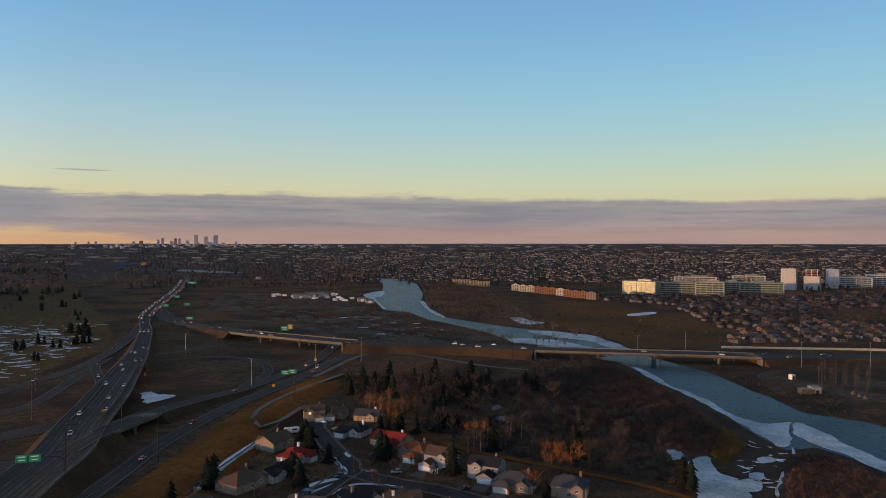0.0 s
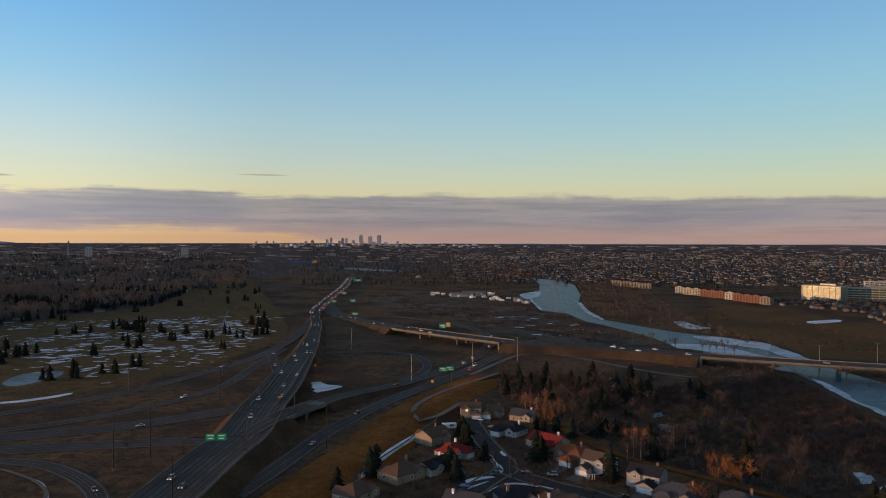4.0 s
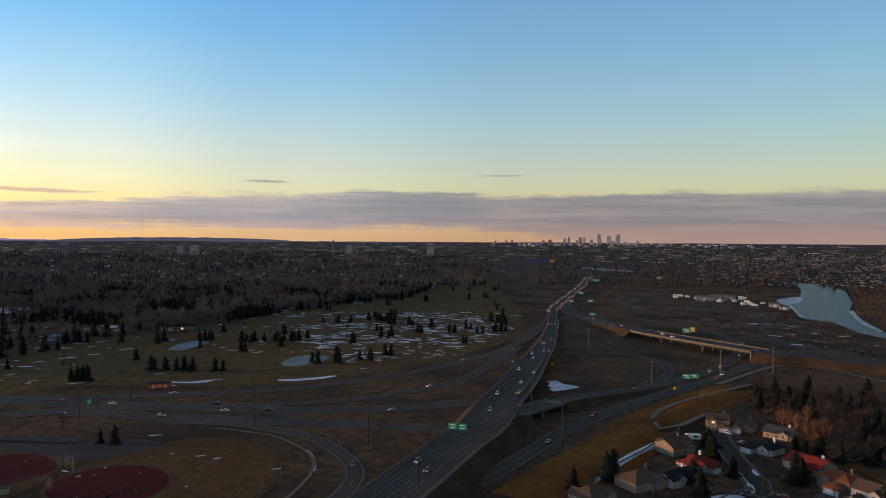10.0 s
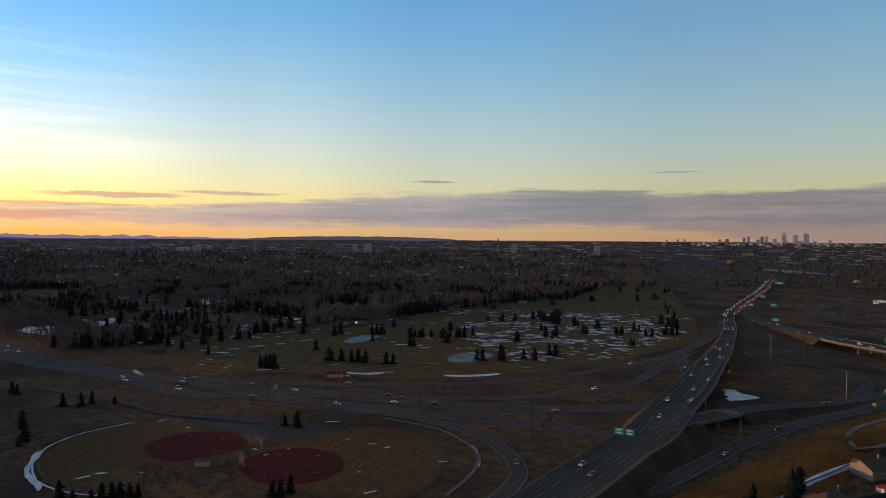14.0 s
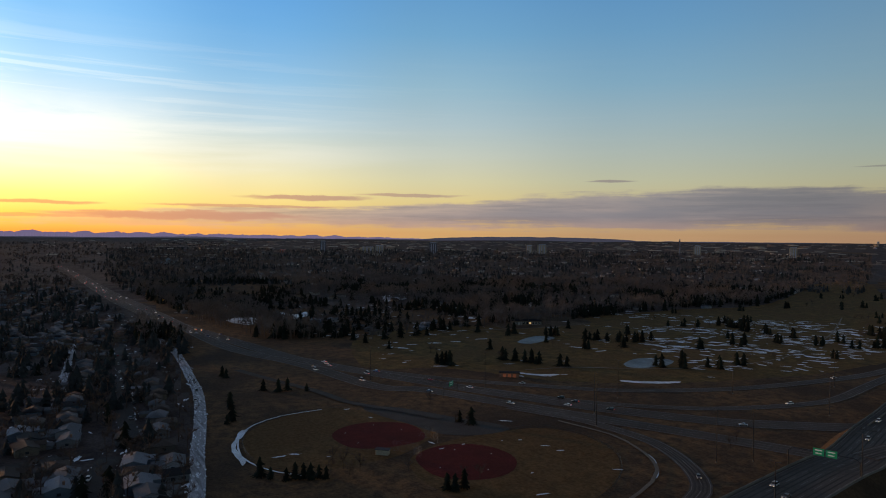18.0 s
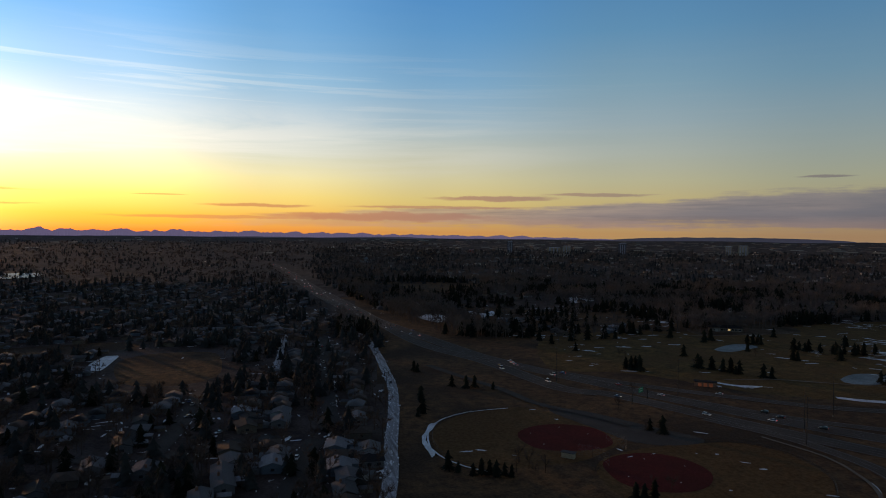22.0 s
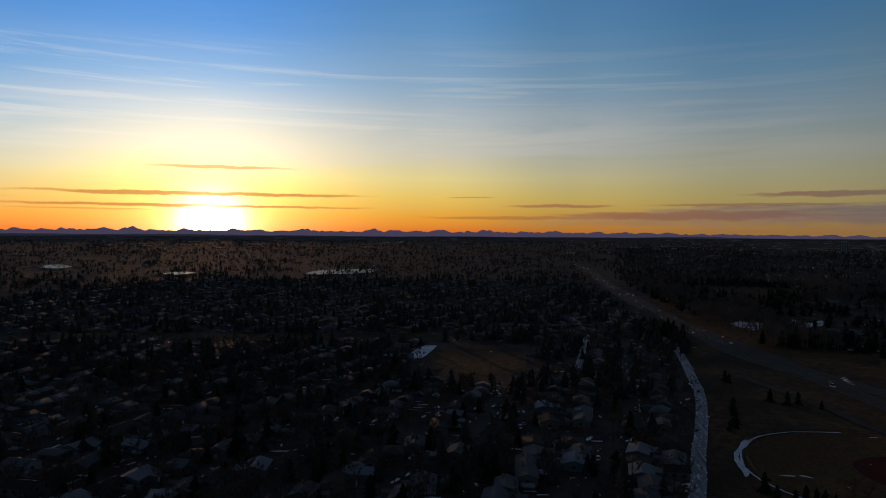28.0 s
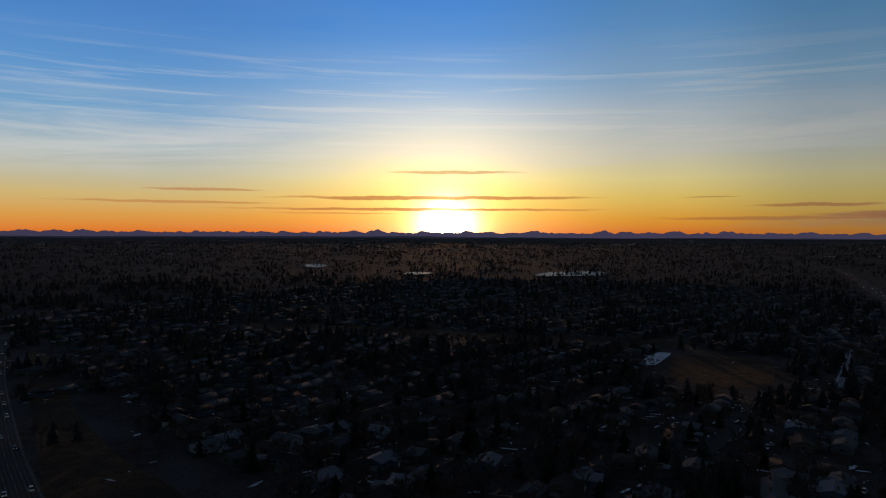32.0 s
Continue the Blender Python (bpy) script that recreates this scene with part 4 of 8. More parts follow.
def hip_roof(bm, x, y, z, w, d, rise, over=0.5, thick=0.2):
    """Four slopes with a short ridge, or a pyramid where the plan is square."""
    hw, hd = w / 2 + over, d / 2 + over
    k = max(hw - hd, 0.05) if w >= d else 0.0
    q = max(hd - hw, 0.05) if d > w else 0.0
    low = [bm.verts.new((x + a * hw, y + b * hd, z - thick)) for a, b in ((-1, -1), (1, -1), (1, 1), (-1, 1))]
    mid = [bm.verts.new((x + a * hw, y + b * hd, z + 0.02)) for a, b in ((-1, -1), (1, -1), (1, 1), (-1, 1))]
    r1, r2 = bm.verts.new((x - k, y - q, z + rise)), bm.verts.new((x + k, y + q, z + rise))
    bm.faces.new(low[::-1])
    for i in range(4):
        j = (i + 1) % 4
        bm.faces.new((low[i], low[j], mid[j], mid[i]))
    if w >= d:
        for f in ((mid[0], mid[1], r2, r1), (mid[1], mid[2], r2), (mid[2], mid[3], r1, r2), (mid[3], mid[0], r1)):
            bm.faces.new(f)
    else:
        for f in ((mid[0], mid[1], r1), (mid[1], mid[2], r2, r1), (mid[2], mid[3], r2), (mid[3], mid[0], r1, r2)):
            bm.faces.new(f)
    return bm


def gable_wall(bm, x, y, w, d, h, rise, along="x"):
    """A house body with pointed ends below the ridge."""
    if along == "y":
        w, d = d, w
    pts = [(-d / 2, -0.3), (d / 2, -0.3), (d / 2, h), (0, h + rise), (-d / 2, h)]
    ends = []
    for s in (-1, 1):
        ends.append([bm.verts.new((x + s * w / 2, y + q, z) if along == "x" else (x - q, y + s * w / 2, z)) for q, z in pts])
    bm.faces.new(ends[0][::-1])
    bm.faces.new(ends[1])
    for i in range(5):
        j = (i + 1) % 5
        bm.faces.new((ends[0][i], ends[0][j], ends[1][j], ends[1][i]))
    return bm


def window(parent, x, y, z, w, h, face, lit=False, plain=False):
    """A framed window set 5 cm proud; face: 0 front (-y), 1 right (+x), 2 back, 3 left."""
    m = pose(x, y, z, 0, 0, 90 * face)
    if plain:
        bm = block(bmesh.new(), 0, -0.02, -h / 2, w, 0.08, h)
        bm.transform(m)
        part("window", bm, M["pane"], parent)
        return
    bm = bmesh.new()
    for a, b, c, e in ((0, -h / 2, w, 0.1), (0, h / 2 - 0.1, w, 0.1), (-w / 2 + 0.05, -h / 2, 0.1, h), (w / 2 - 0.05, -h / 2, 0.1, h), (0, -h / 2, 0.07, h)):
        block(bm, a, -0.04, b, c, 0.10, e)
    bm.transform(m)
    frame_ob = part("window", bm, M["white_paint"], parent)
    bm = block(bmesh.new(), 0, -0.02, -h / 2 + 0.05, w - 0.1, 0.05, h - 0.1)
    bm.transform(m)
    part("pane", bm, M["glow_pane"] if lit else M["pane"], frame_ob)


def house(x, y, turn, w=12.0, d=9.0, storeys=1, wall="white", roof="grey", style="gable", wing=None, chimney=True, lit=0, label="", category="house", rise=None, detail=True):
    """A detached house at the foot of its front (-y) and back walls' centre. wing: (x, width, depth) of a garage that stands forward."""
    ob = empty("house", x, y, lie(x, y), turn)
    h = 2.7 * storeys + 0.5
    rise = rise or d * (0.24 if style == "gable" else 0.26)
    bm = bmesh.new()
    if style == "gable":
        gable_wall(bm, 0, 0, w, d, h, rise)
    else:
        block(bm, 0, 0, -0.3, w, d, h + 0.25)
    part("wall", bm, WALLS[wall], ob)
    bm = gable_roof(bmesh.new(), 0, 0, h, w, d, rise) if style == "gable" else hip_roof(bmesh.new(), 0, 0, h, w, d, rise)
    main = part("roof", bm, ROOFS[roof], ob)
    if wing:
        gx, gw, gd = wing
        gy = -d / 2 - gd / 2 + 0.4
        gh, gr = 2.9, gw * 0.25
        bm = gable_wall(bmesh.new(), gx, gy, gw, gd, gh, gr, "y") if style == "gable" else block(bmesh.new(), gx, gy, -0.3, gw, gd, gh + 0.2)
        garage = part("garage", bm, WALLS[wall], ob)
        bm = gable_roof(bmesh.new(), gx, gy, gh, gw, gd, gr, 0.4, along="y") if style == "gable" else hip_roof(bmesh.new(), gx, gy, gh, gw, gd, gr, 0.4)
        part("roof", bm, ROOFS[roof], garage)
        part("garage_door", block(bmesh.new(), gx, gy - gd / 2 - 0.02, 0.05, gw - 1.2, 0.1, 2.2, 0.02), M["door"], garage, "white panelled garage door")
        part("driveway", block(bmesh.new(), gx, gy - gd / 2 - 4.2, 0.03, gw - 0.6, 8.0, 0.09), M["drive"], ob, "grey concrete driveway")
    if detail:
        cx, cw, cr = (-0.22 if (wing and wing[0] > 0) else 0.24) * w, w * 0.34, w * 0.34 * 0.32
        front = part("front_gable", gable_wall(bmesh.new(), cx, -d / 2 + 1.0, cw, 3.6, h - 0.1, cr, "y"), WALLS[wall], ob)
        part("roof", gable_roof(bmesh.new(), cx, -d / 2 + 2.2, h - 0.1, cw, 6.0, cr, 0.4, along="y"), ROOFS[roof], front)
        back = part("rear_gable", gable_wall(bmesh.new(), -cx, d / 2 - 0.6, cw * 0.9, 3.4, h - 0.2, cr * 0.9, "y"), WALLS[wall], ob)
        part("roof", gable_roof(bmesh.new(), -cx, d / 2 - 1.8, h - 0.2, cw * 0.9, 5.6, cr * 0.9, 0.4, along="y"), ROOFS[roof], back)
        window(front, cx, -d / 2 - 0.8, h - 1.2, 1.5, 1.3, 0, lit > 0)
        part("step", block(bmesh.new(), cx, -d / 2 - 1.6, 0, 2.2, 1.2, 0.32, 0.03), M["drive"], ob)
    side_x = [q for q in (-w * 0.32, 0.0, w * 0.32) if not wing or abs(q - wing[0]) > wing[1] / 2 + 0.9]
    for k, q in enumerate(side_x):
        if k == 0 and detail:
            part("door", block(bmesh.new(), q, -d / 2 - 0.03, 0.1, 1.0, 0.1, 2.05, 0.02), M["brick"], ob, "brown front door")
        else:
            window(ob, q, -d / 2, 1.6, 1.7, 1.2, 0, lit > k, not detail)
    for level in range(int(storeys)):
        z = 1.7 + 2.7 * level
        if level:
            for q in (-w * 0.3, w * 0.1, w * 0.34):
                window(ob, q, -d / 2, z, 1.4, 1.2, 0)
        if detail:
            for face, px, py in ((1, w / 2, -d * 0.2), (3, -w / 2, d * 0.15), (2, -w * 0.25, d / 2), (2, w * 0.25, d / 2)):
                window(ob, px, py, z, 1.5, 1.15, face)
        else:
            window(ob, w / 2, 0, z, 1.5, 1.15, 1, False, True)
            window(ob, -w / 2, 0, z, 1.5, 1.15, 3, False, True)
            window(ob, 0, d / 2, z, 1.9, 1.15, 2, False, True)
    if chimney:
        bm = block(bmesh.new(), w * 0.28, d * 0.16, h, 0.9, 0.9, rise + 0.9, 0.03)
        block(bm, w * 0.28, d * 0.16, h + rise + 0.9, 1.05, 1.05, 0.15)
        stack = part("chimney", bm, M["white_paint"] if wall in ("white", "cream") else M["brick"], ob)
        part("flue", rod(bmesh.new(), (w * 0.28, d * 0.16, h + rise + 1.0), (w * 0.28, d * 0.16, h + rise + 1.45), 0.16), M["steel"], stack)
    USED.append((x, y, max(w, d) * 0.62))
    return tagged(ob, label, category)


def facing(x, y, tx, ty):
    """The turn by which a front (-y) at x, y looks at tx, ty."""
    return math.degrees(math.atan2(ty - y, tx - x)) + 90


EAST = "on the close"
CLOSE_CARS = []
for (x, y), (tx, ty), kw in (
    ((-72.6, 394.9), (-63.1, 357.3), dict(w=11, d=9, storeys=2, wall="beige", roof="brown", wing=(2.6, 5.5, 4), lit=1, label="two-storey beige house with brown roof and lit gables " + EAST)),
    ((-60.6, 400.1), (-60.2, 357.3), dict(w=12, d=10, storeys=1, wall="beige", roof="brown", wing=(-2.5, 6, 5), label="brown-roofed house with a cream garage " + EAST)),
    ((-42.0, 394.9), (-55.0, 342.4), dict(w=13, d=10, storeys=1, wall="cream", roof="grey", chimney=True, label="cream house with grey roof and white chimney " + EAST)),
    ((-45.9, 364.7), (-56.4, 342.4), dict(w=14, d=11, storeys=1, wall="white", roof="black", style="hip", wing=(-3, 6, 5), label="low white house with a black hipped roof " + EAST)),
    ((-25.1, 346.3), (-42.4, 320.3), dict(w=17, d=12, storeys=1, wall="cream", roof="red", wing=(3.5, 7, 5), label="cream house with a long red roof " + EAST)),
    ((-12.6, 326.2), (-28.5, 297.1), dict(w=13, d=10, storeys=1.6, wall="taupe", roof="orange", style="hip", wing=(2.5, 7, 6), label="brown two-storey house with an orange tiled roof " + EAST)),
    ((-0.5, 312.9), (-15.9, 285.5), dict(w=12, d=10, storeys=2, wall="white", roof="brown", wing=(-2.5, 6.5, 6), label="white two-storey house with a turret porch " + EAST)),
    ((18.8, 299.3), (6.8, 271.0), dict(w=13, d=10, storeys=2, wall="grey", roof="black", wing=(2.5, 7, 6), label="grey house with a black roof and double garage " + EAST)),
    ((30.0, 285.5), (20.1, 259.6), dict(w=16, d=12, storeys=1, wall="taupe", roof="grey", style="hip", wing=(-4, 7, 4), label="grey-roofed bungalow with two garage doors " + EAST)),
    ((50.7, 277.7), (41.0, 246.7), dict(w=13, d=11, storeys=1.5, wall="taupe", roof="grey", style="hip", label="taupe house with a tall chimney " + EAST)),
    ((-81.6, 340.6), (-52.1, 324.5), dict(w=14, d=11, storeys=1.4, wall="beige", roof="brown", label="large beige house with a brown hipped roof " + EAST)),
    ((-67.2, 320.3), (-46.0, 309.8), dict(w=14, d=10, storeys=1, wall="white", roof="red", style="hip", wing=(2, 6, 4), label="white house with a bright red roof " + EAST)),
    ((-70.4, 298.6), (-44.9, 286.8), dict(w=17, d=9, storeys=1, wall="white", roof="black", wing=(4, 6, 4), label="long white house with a black roof " + EAST)),
    ((-82.0, 285.5), (-52.8, 268.1), dict(w=16, d=12, storeys=1.2, wall="beige", roof="brown", style="hip", lit=0, label="large beige house with a dark brown hipped roof " + EAST)),
    ((-31.3, 269.3), (-43.6, 293.6), dict(w=15, d=11, storeys=1, wall="grey", roof="black", style="hip", label="dark-roofed grey bungalow " + EAST)),
    ((-15.4, 264.6), (-21.8, 286.8), dict(w=13, d=10, storeys=1, wall="white", roof="brown", wing=(-2, 6, 4), label="white house with a dark red-brown roof " + EAST)),
    ((-50.1, 259.6), (-46.2, 280.3), dict(w=13, d=10, storeys=1, wall="cream", roof="grey", label="cream house with a grey roof " + EAST)),
    ((-93.1, 259.6), (-61.2, 249.1), dict(w=15, d=11, storeys=1, wall="beige", roof="brown", style="hip", label="beige house with a brown hipped roof " + EAST)),
    ((7.4, 255.9), (3.5, 274.0), dict(w=14, d=10, storeys=1, wall="cream", roof="brown", label="cream bungalow with a brown roof " + EAST)),
):
    kw["w"], kw["d"] = kw["w"] * 1.04, kw["d"] * 1.04
    house(x, y, facing(x, y, tx, ty), **kw)

# turret porch of the white house
px, py = (-3.9, 302.2)
turret = empty("porch", px, py, 0, 20)
bm = bmesh.new()
for i in range(8):
    a = math.pi * i / 4
    rod(bm, (1.7 * math.cos(a), 1.7 * math.sin(a), 0), (1.7 * math.cos(a), 1.7 * math.sin(a), 2.6), 0.1)
part("posts", bm, M["white_paint"], turret)
part("roof", rod(bmesh.new(), (0, 0, 2.6), (0, 0, 4.4), 2.2, 0.1, 8), ROOFS["grey"], turret)
tagged(turret, "round white-posted porch with a pointed grey roof", "porch")

road("street_close", [(-53, 262), (-50, 275), (-45, 292), (-40, 304), (-42, 315), (-49, 329), (-57, 347), (-64, 365), (-70, 383), (-71, 395)], 8.5, "residential close of grey asphalt", lanes=1, kerb=True, material=M["street"], edge=False, dash=False)
road("street_branch", [(-40, 304), (-30, 296), (-17, 288), (-3, 282), (14, 269), (34, 254)], 8.5, "residential street of grey asphalt", lanes=1, kerb=True, material=M["street"], edge=False, dash=False)
road("gravel_path", [(-98, 363), (-103, 379), (-105, 400), (-104, 431), (-97, 470), (-84, 509), (-72, 530)], 3.0, "winding path of pale gravel on the straw field", lanes=1, material=M["track"], edge=False, dash=False, category="path")
road("hill_loop", [(-83, 414, 2.2), (-89, 382, 2.2), (-96, 369, 2.2), (-103, 382, 2.2), (-107, 400, 2.2), (-105, 423, 2.2), (-97, 456, 2.2), (-86, 485, 2.2), (-74, 517, 2.2)], 3.2, "winding loop of pale gravel on the hill", lanes=1, material=M["track"], edge=False, dash=False, category="path")
road("pale_trail", [(-95, 517), (-81, 580), (-67, 621), (-34, 624), (-3, 600), (24, 572), (52, 552), (75, 547), (97, 559), (120, 580)], 4.5, "pale gravel trail below the highway bank", lanes=1, material=M["track"], edge=False, dash=False, category="path")
road("wood_path", [(-47, 404), (-30, 391), (-7, 357), (15, 333), (37, 318), (60, 302), (80, 288), (99, 268)], 4.0, "grass track along the edge of the wood", lanes=1, material=M["straw"], edge=False, dash=False, category="path")


def fence(pts, name, label, high=1.8, gap=2.4, material=None):
    """Boards between posts along a line."""
    line = smooth_line(pts, gap)
    ob = empty(name, *line[0])
    ox, oy = line[0]
    for i in range(len(line) - 1):
        (ax, ay), (bx, by) = line[i] - line[0], line[i + 1] - line[0]
        a = math.degrees(math.atan2(by - ay, bx - ax))
        n = math.hypot(bx - ax, by - ay)
        part("fence_panel", block(bmesh.new(), (ax + bx) / 2, (ay + by) / 2, 0.05, n - 0.12, 0.06, high, 0, a), material or M["concrete"], ob)
        part("post", block(bmesh.new(), ax, ay, 0, 0.16, 0.16, high + 0.15, 0.02, a), material or M["concrete"], ob)
    return tagged(ob, label, "fence")


fence([(-84, 428), (-88, 382), (-93, 330), (-97, 302), (-100, 272)], "garden_fence", "long pale board fence between field and gardens", 2.4)

# cars, a camper and snow on the close
for (x, y), paint, kind in zip([(-66, 386), (-55, 365), (-57, 371), (9, 282), (-44, 297), (-54, 279), (-31, 302), (-20, 302)], ("white", "silver", "black", "black", "grey", "blue", "red", "silver"), ("suv", "saloon", "suv", "saloon", "suv", "saloon", "saloon", "suv")):
    CLOSE_CARS.append((x, y, paint, kind))
for outline in ([(-44, 311), (-42, 307), (-41, 302), (-42, 302), (-44, 307)], [(-53, 279), (-48, 285), (-45, 289), (-47, 285), (-52, 277)], [(-34, 292), (-28, 290), (-22, 286), (-28, 289)], [(-46, 332), (-43, 328), (-43, 323), (-46, 328)], [(-53, 326), (-49, 323), (-48, 318), (-50, 321)]):
    patch("kerb_snow", outline, M["snow"], "ridge of old snow along the kerb", z=0.4, category="snow", closed_step=2)

patch("snow_bank", [(-97.8, 277.5), (-99.5, 288.2), (-97.6, 297.7), (-98.4, 307.8), (-97.5, 318.7), (-94.9, 334.1), (-91.4, 348.3), (-89.8, 344.9), (-92.7, 329.2), (-94.6, 314.8), (-95.6, 304.2), (-95.7, 291.9), (-96.2, 281.8)], M["snow"], "long strip of old snow along the fence", z=1.8, thick=1.8, category="snow", closed_step=3)
for outline in ([(-52, 326), (-47, 317), (-43, 307), (-41, 301), (-43, 296), (-43, 304), (-47, 312), (-52, 323)], [(-44, 275), (-40, 285), (-34, 289), (-25, 288), (-18, 285), (-25, 286), (-34, 287), (-39, 283)], [(-55, 287), (-51, 292), (-46, 295), (-43, 294), (-49, 289), (-54, 284)]):
    patch("kerb_snow", outline, M["snow"], "ridge of old snow along the kerb", z=0.4, category="snow", closed_step=2)

# ---- bridges ----
def bridge(name, pts, width, label, piers, pier_high, deck=1.0, material=None, parapet=True, ends=True):
    """A deck with girders, parapets, piers and abutments. pts carry the height of the road; piers: shares of the length."""
    line = smooth_line(pts, 6.0)
    run = np.concatenate([[0], np.cumsum(np.linalg.norm(np.diff(line[:, :2], axis=0), axis=1))])
    tang = np.gradient(line[:, :2], axis=0)
    tang /= np.linalg.norm(tang, axis=1)[:, None]
    side = np.stack([tang[:, 1], -tang[:, 0]], 1)
    ob = empty(name, line[0][0], line[0][1])
    o = np.array([line[0][0], line[0][1]])

    def bar(part_name, at, wide, top, thick, mat):
        v, f = [], []
        for i in range(len(line)):
            c = line[i, :2] - o + side[i] * at
            for s, t in ((-1, top), (1, top), (1, top - thick), (-1, top - thick)):
                q = c + side[i] * s * wide / 2
                v.append((q[0], q[1], line[i, 2] + t))
        for i in range(len(line) - 1):
            for k in range(4):
                f.append((4 * i + k, 4 * i + (k + 1) % 4, 4 * i + 4 + (k + 1) % 4, 4 * i + 4 + k))
        f += [(0, 1, 2, 3), tuple(4 * (len(line) - 1) + k for k in (3, 2, 1, 0))]
        bulk(part_name, v, f, mat, ob)

    bar("deck", 0, width + 1.2, 0.10, 0.5, M["concrete"])
    for s in (-1, 1):
        bar("girder", s * (width / 2 - 0.4), 1.0, -0.4, deck, material or M["girder"])
        if parapet:
            bar("parapet", s * (width / 2 + 0.35), 0.35, 1.0, 0.95, M["concrete"])
    bar("girder", 0, 3.0, -0.4, deck, M["concrete"])
    for share in piers:
        i = int(np.argmin(abs(run - share * run[-1])))
        c = line[i, :2] - o
        a = math.degrees(math.atan2(side[i][1], side[i][0]))
        top = line[i, 2] - 0.4 - deck
        bm = block(bmesh.new(), c[0], c[1], top - 1.2, width * 0.92, 1.4, 1.2, 0.1, a)
        cap = part("pier_cap", bm, M["concrete"], ob)
        for s in (-0.3, 0.3):
            q = c + side[i] * s * width
            part("pier", rod(bmesh.new(), (q[0], q[1], -1.0), (q[0], q[1], top - 1.1), 1.0, sides=10), M["concrete"], cap)
    if ends:
        for i in (0, len(line) - 1):
            c = line[i, :2] - o
            a = math.degrees(math.atan2(side[i][1], side[i][0]))
            part("abutment", block(bmesh.new(), c[0], c[1], -0.5, width + 2, 1.6, line[i, 2] - 0.1, 0.1, a), M["concrete"], ob)
    return tagged(ob, label, "bridge")


# ---- road signs, lamps ----
def lamp_post(x, y, high, label, pale=False):
    """A tall thin post with a crown of lamps."""
    ob = empty("street_lamp", x, y, lie(x, y))
    mat = M["steel"] if pale else M["dark_steel"]
    part("base", rod(bmesh.new(), (0, 0, 0), (0, 0, 0.7), 0.45, 0.4, 8), M["concrete"], ob)
    part("pole", rod(bmesh.new(), (0, 0, 0.6), (0, 0, high), 0.26, 0.13, 8), mat, ob)
    for s in (-1, 1):
        bm = rod(bmesh.new(), (0, 0, high - 0.3), (s * 1.6, 0, high + 0.1), 0.08, 0.06)
        arm = part("arm", bm, mat, ob)
        part("lamp_head", block(bmesh.new(), s * 1.9, 0, high - 0.02, 0.9, 0.4, 0.22, 0.05), mat, arm)
    USED.append((x, y, 2.0))
    return tagged(ob, label, "street lamp", "lamps along the highway")


def bars(parent, wide, high, y, z, rows=2, seed=1, material=None):
    """Unreadable writing: plain bars."""
    r = random.Random(seed)
    for k in range(rows):
        n = wide * r.uniform(0.45, 0.75)
        part("lettering", block(bmesh.new(), r.uniform(-.1, .1) * wide, y, z + high * (0.22 + 0.36 * k), n, 0.03, high * 0.18), material or M["white_paint"], parent)


def gantry(ax, ay, bx, by, base, label, panels=2, pw=4.2, ph=3.0, green=True):
    """A sign bridge: two bent posts, a beam and green panels."""
    ob = empty("sign_gantry", (ax + bx) / 2, (ay + by) / 2, 0, math.degrees(math.atan2(by - ay, bx - ax)))
    n = math.hypot(bx - ax, by - ay) / 2
    for s in (-1, 1):
        part("post", rod(rod(bmesh.new(), (s * n, 0, 0), (s * n, 0, base + 5.5), 0.28, 0.24, 8), (s * n, 0, base + 5.5), (s * (n - 1.6), 0, base + 7.0), 0.24, 0.2, 8), M["dark_steel"], ob)
    part("beam", rod(bmesh.new(), (-n + 1.6, 0, base + 7.0), (n - 1.6, 0, base + 7.0), 0.22, sides=8), M["dark_steel"], ob)
    for k in range(panels):
        x = (k - (panels - 1) / 2) * (pw + 0.6) + n * 0.05
        sign = part("sign_panel", block(bmesh.new(), x, -0.35, base + 5.6, pw, 0.14, ph, 0.03), M["sign_green"], ob, "green road sign panel")
        for q in range(2):
            part("lettering", block(bmesh.new(), x, -0.44, base + 6.3 + 1.3 * q, pw * (0.55 + 0.1 * q), 0.03, 0.45), M["white_paint"], sign)
    return tagged(ob, label, "road sign")


def road_sign(x, y, turn, base, wide, high, colour, label, foot=0.0):
    """A panel on two posts."""
    ob = empty("road_sign", x, y, foot + lie(x, y), turn)
    for s in (-0.35, 0.35):
        part("post", rod(bmesh.new(), (s * wide, 0, 0), (s * wide, 0, base + high), 0.09), M["dark_steel"], ob)
    sign = part("sign_panel", block(bmesh.new(), 0, -0.14, base, wide, 0.1, high, 0.03), colour, ob)
    if wide > 2:
        bars(sign, wide, high, -0.21, base)
    return tagged(ob, label, "road sign")


# ---- cars ----
PAINT = {k: surface("car_paint_" + k, c, tuple(0.9 * q for q in c), scale=0.6, rough=0.3, bump=0, spec=0.5)
         for k, c in {"white": (0.66, 0.66, 0.66), "silver": (0.36, 0.37, 0.38), "black": (0.012, 0.012, 0.014), "grey": (0.09, 0.09, 0.10), "red": (0.30, 0.02, 0.02), "blue": (0.03, 0.06, 0.16)}.items()}
M["rubber"] = surface("tyre_rubber", (0.015, 0.015, 0.015), (0.02, 0.02, 0.02), scale=3.0, rough=0.9, bump=0)
M["head"] = surface("headlight", (0.8, 0.8, 0.7), (0.8, 0.8, 0.7), scale=1.0, bump=0, glow=(1.0, 0.78, 0.52, 1.3))
M["tail"] = surface("taillight", (0.3, 0.01, 0.01), (0.3, 0.01, 0.01), scale=1.0, bump=0, glow=(1.0, 0.06, 0.03, 2.2))
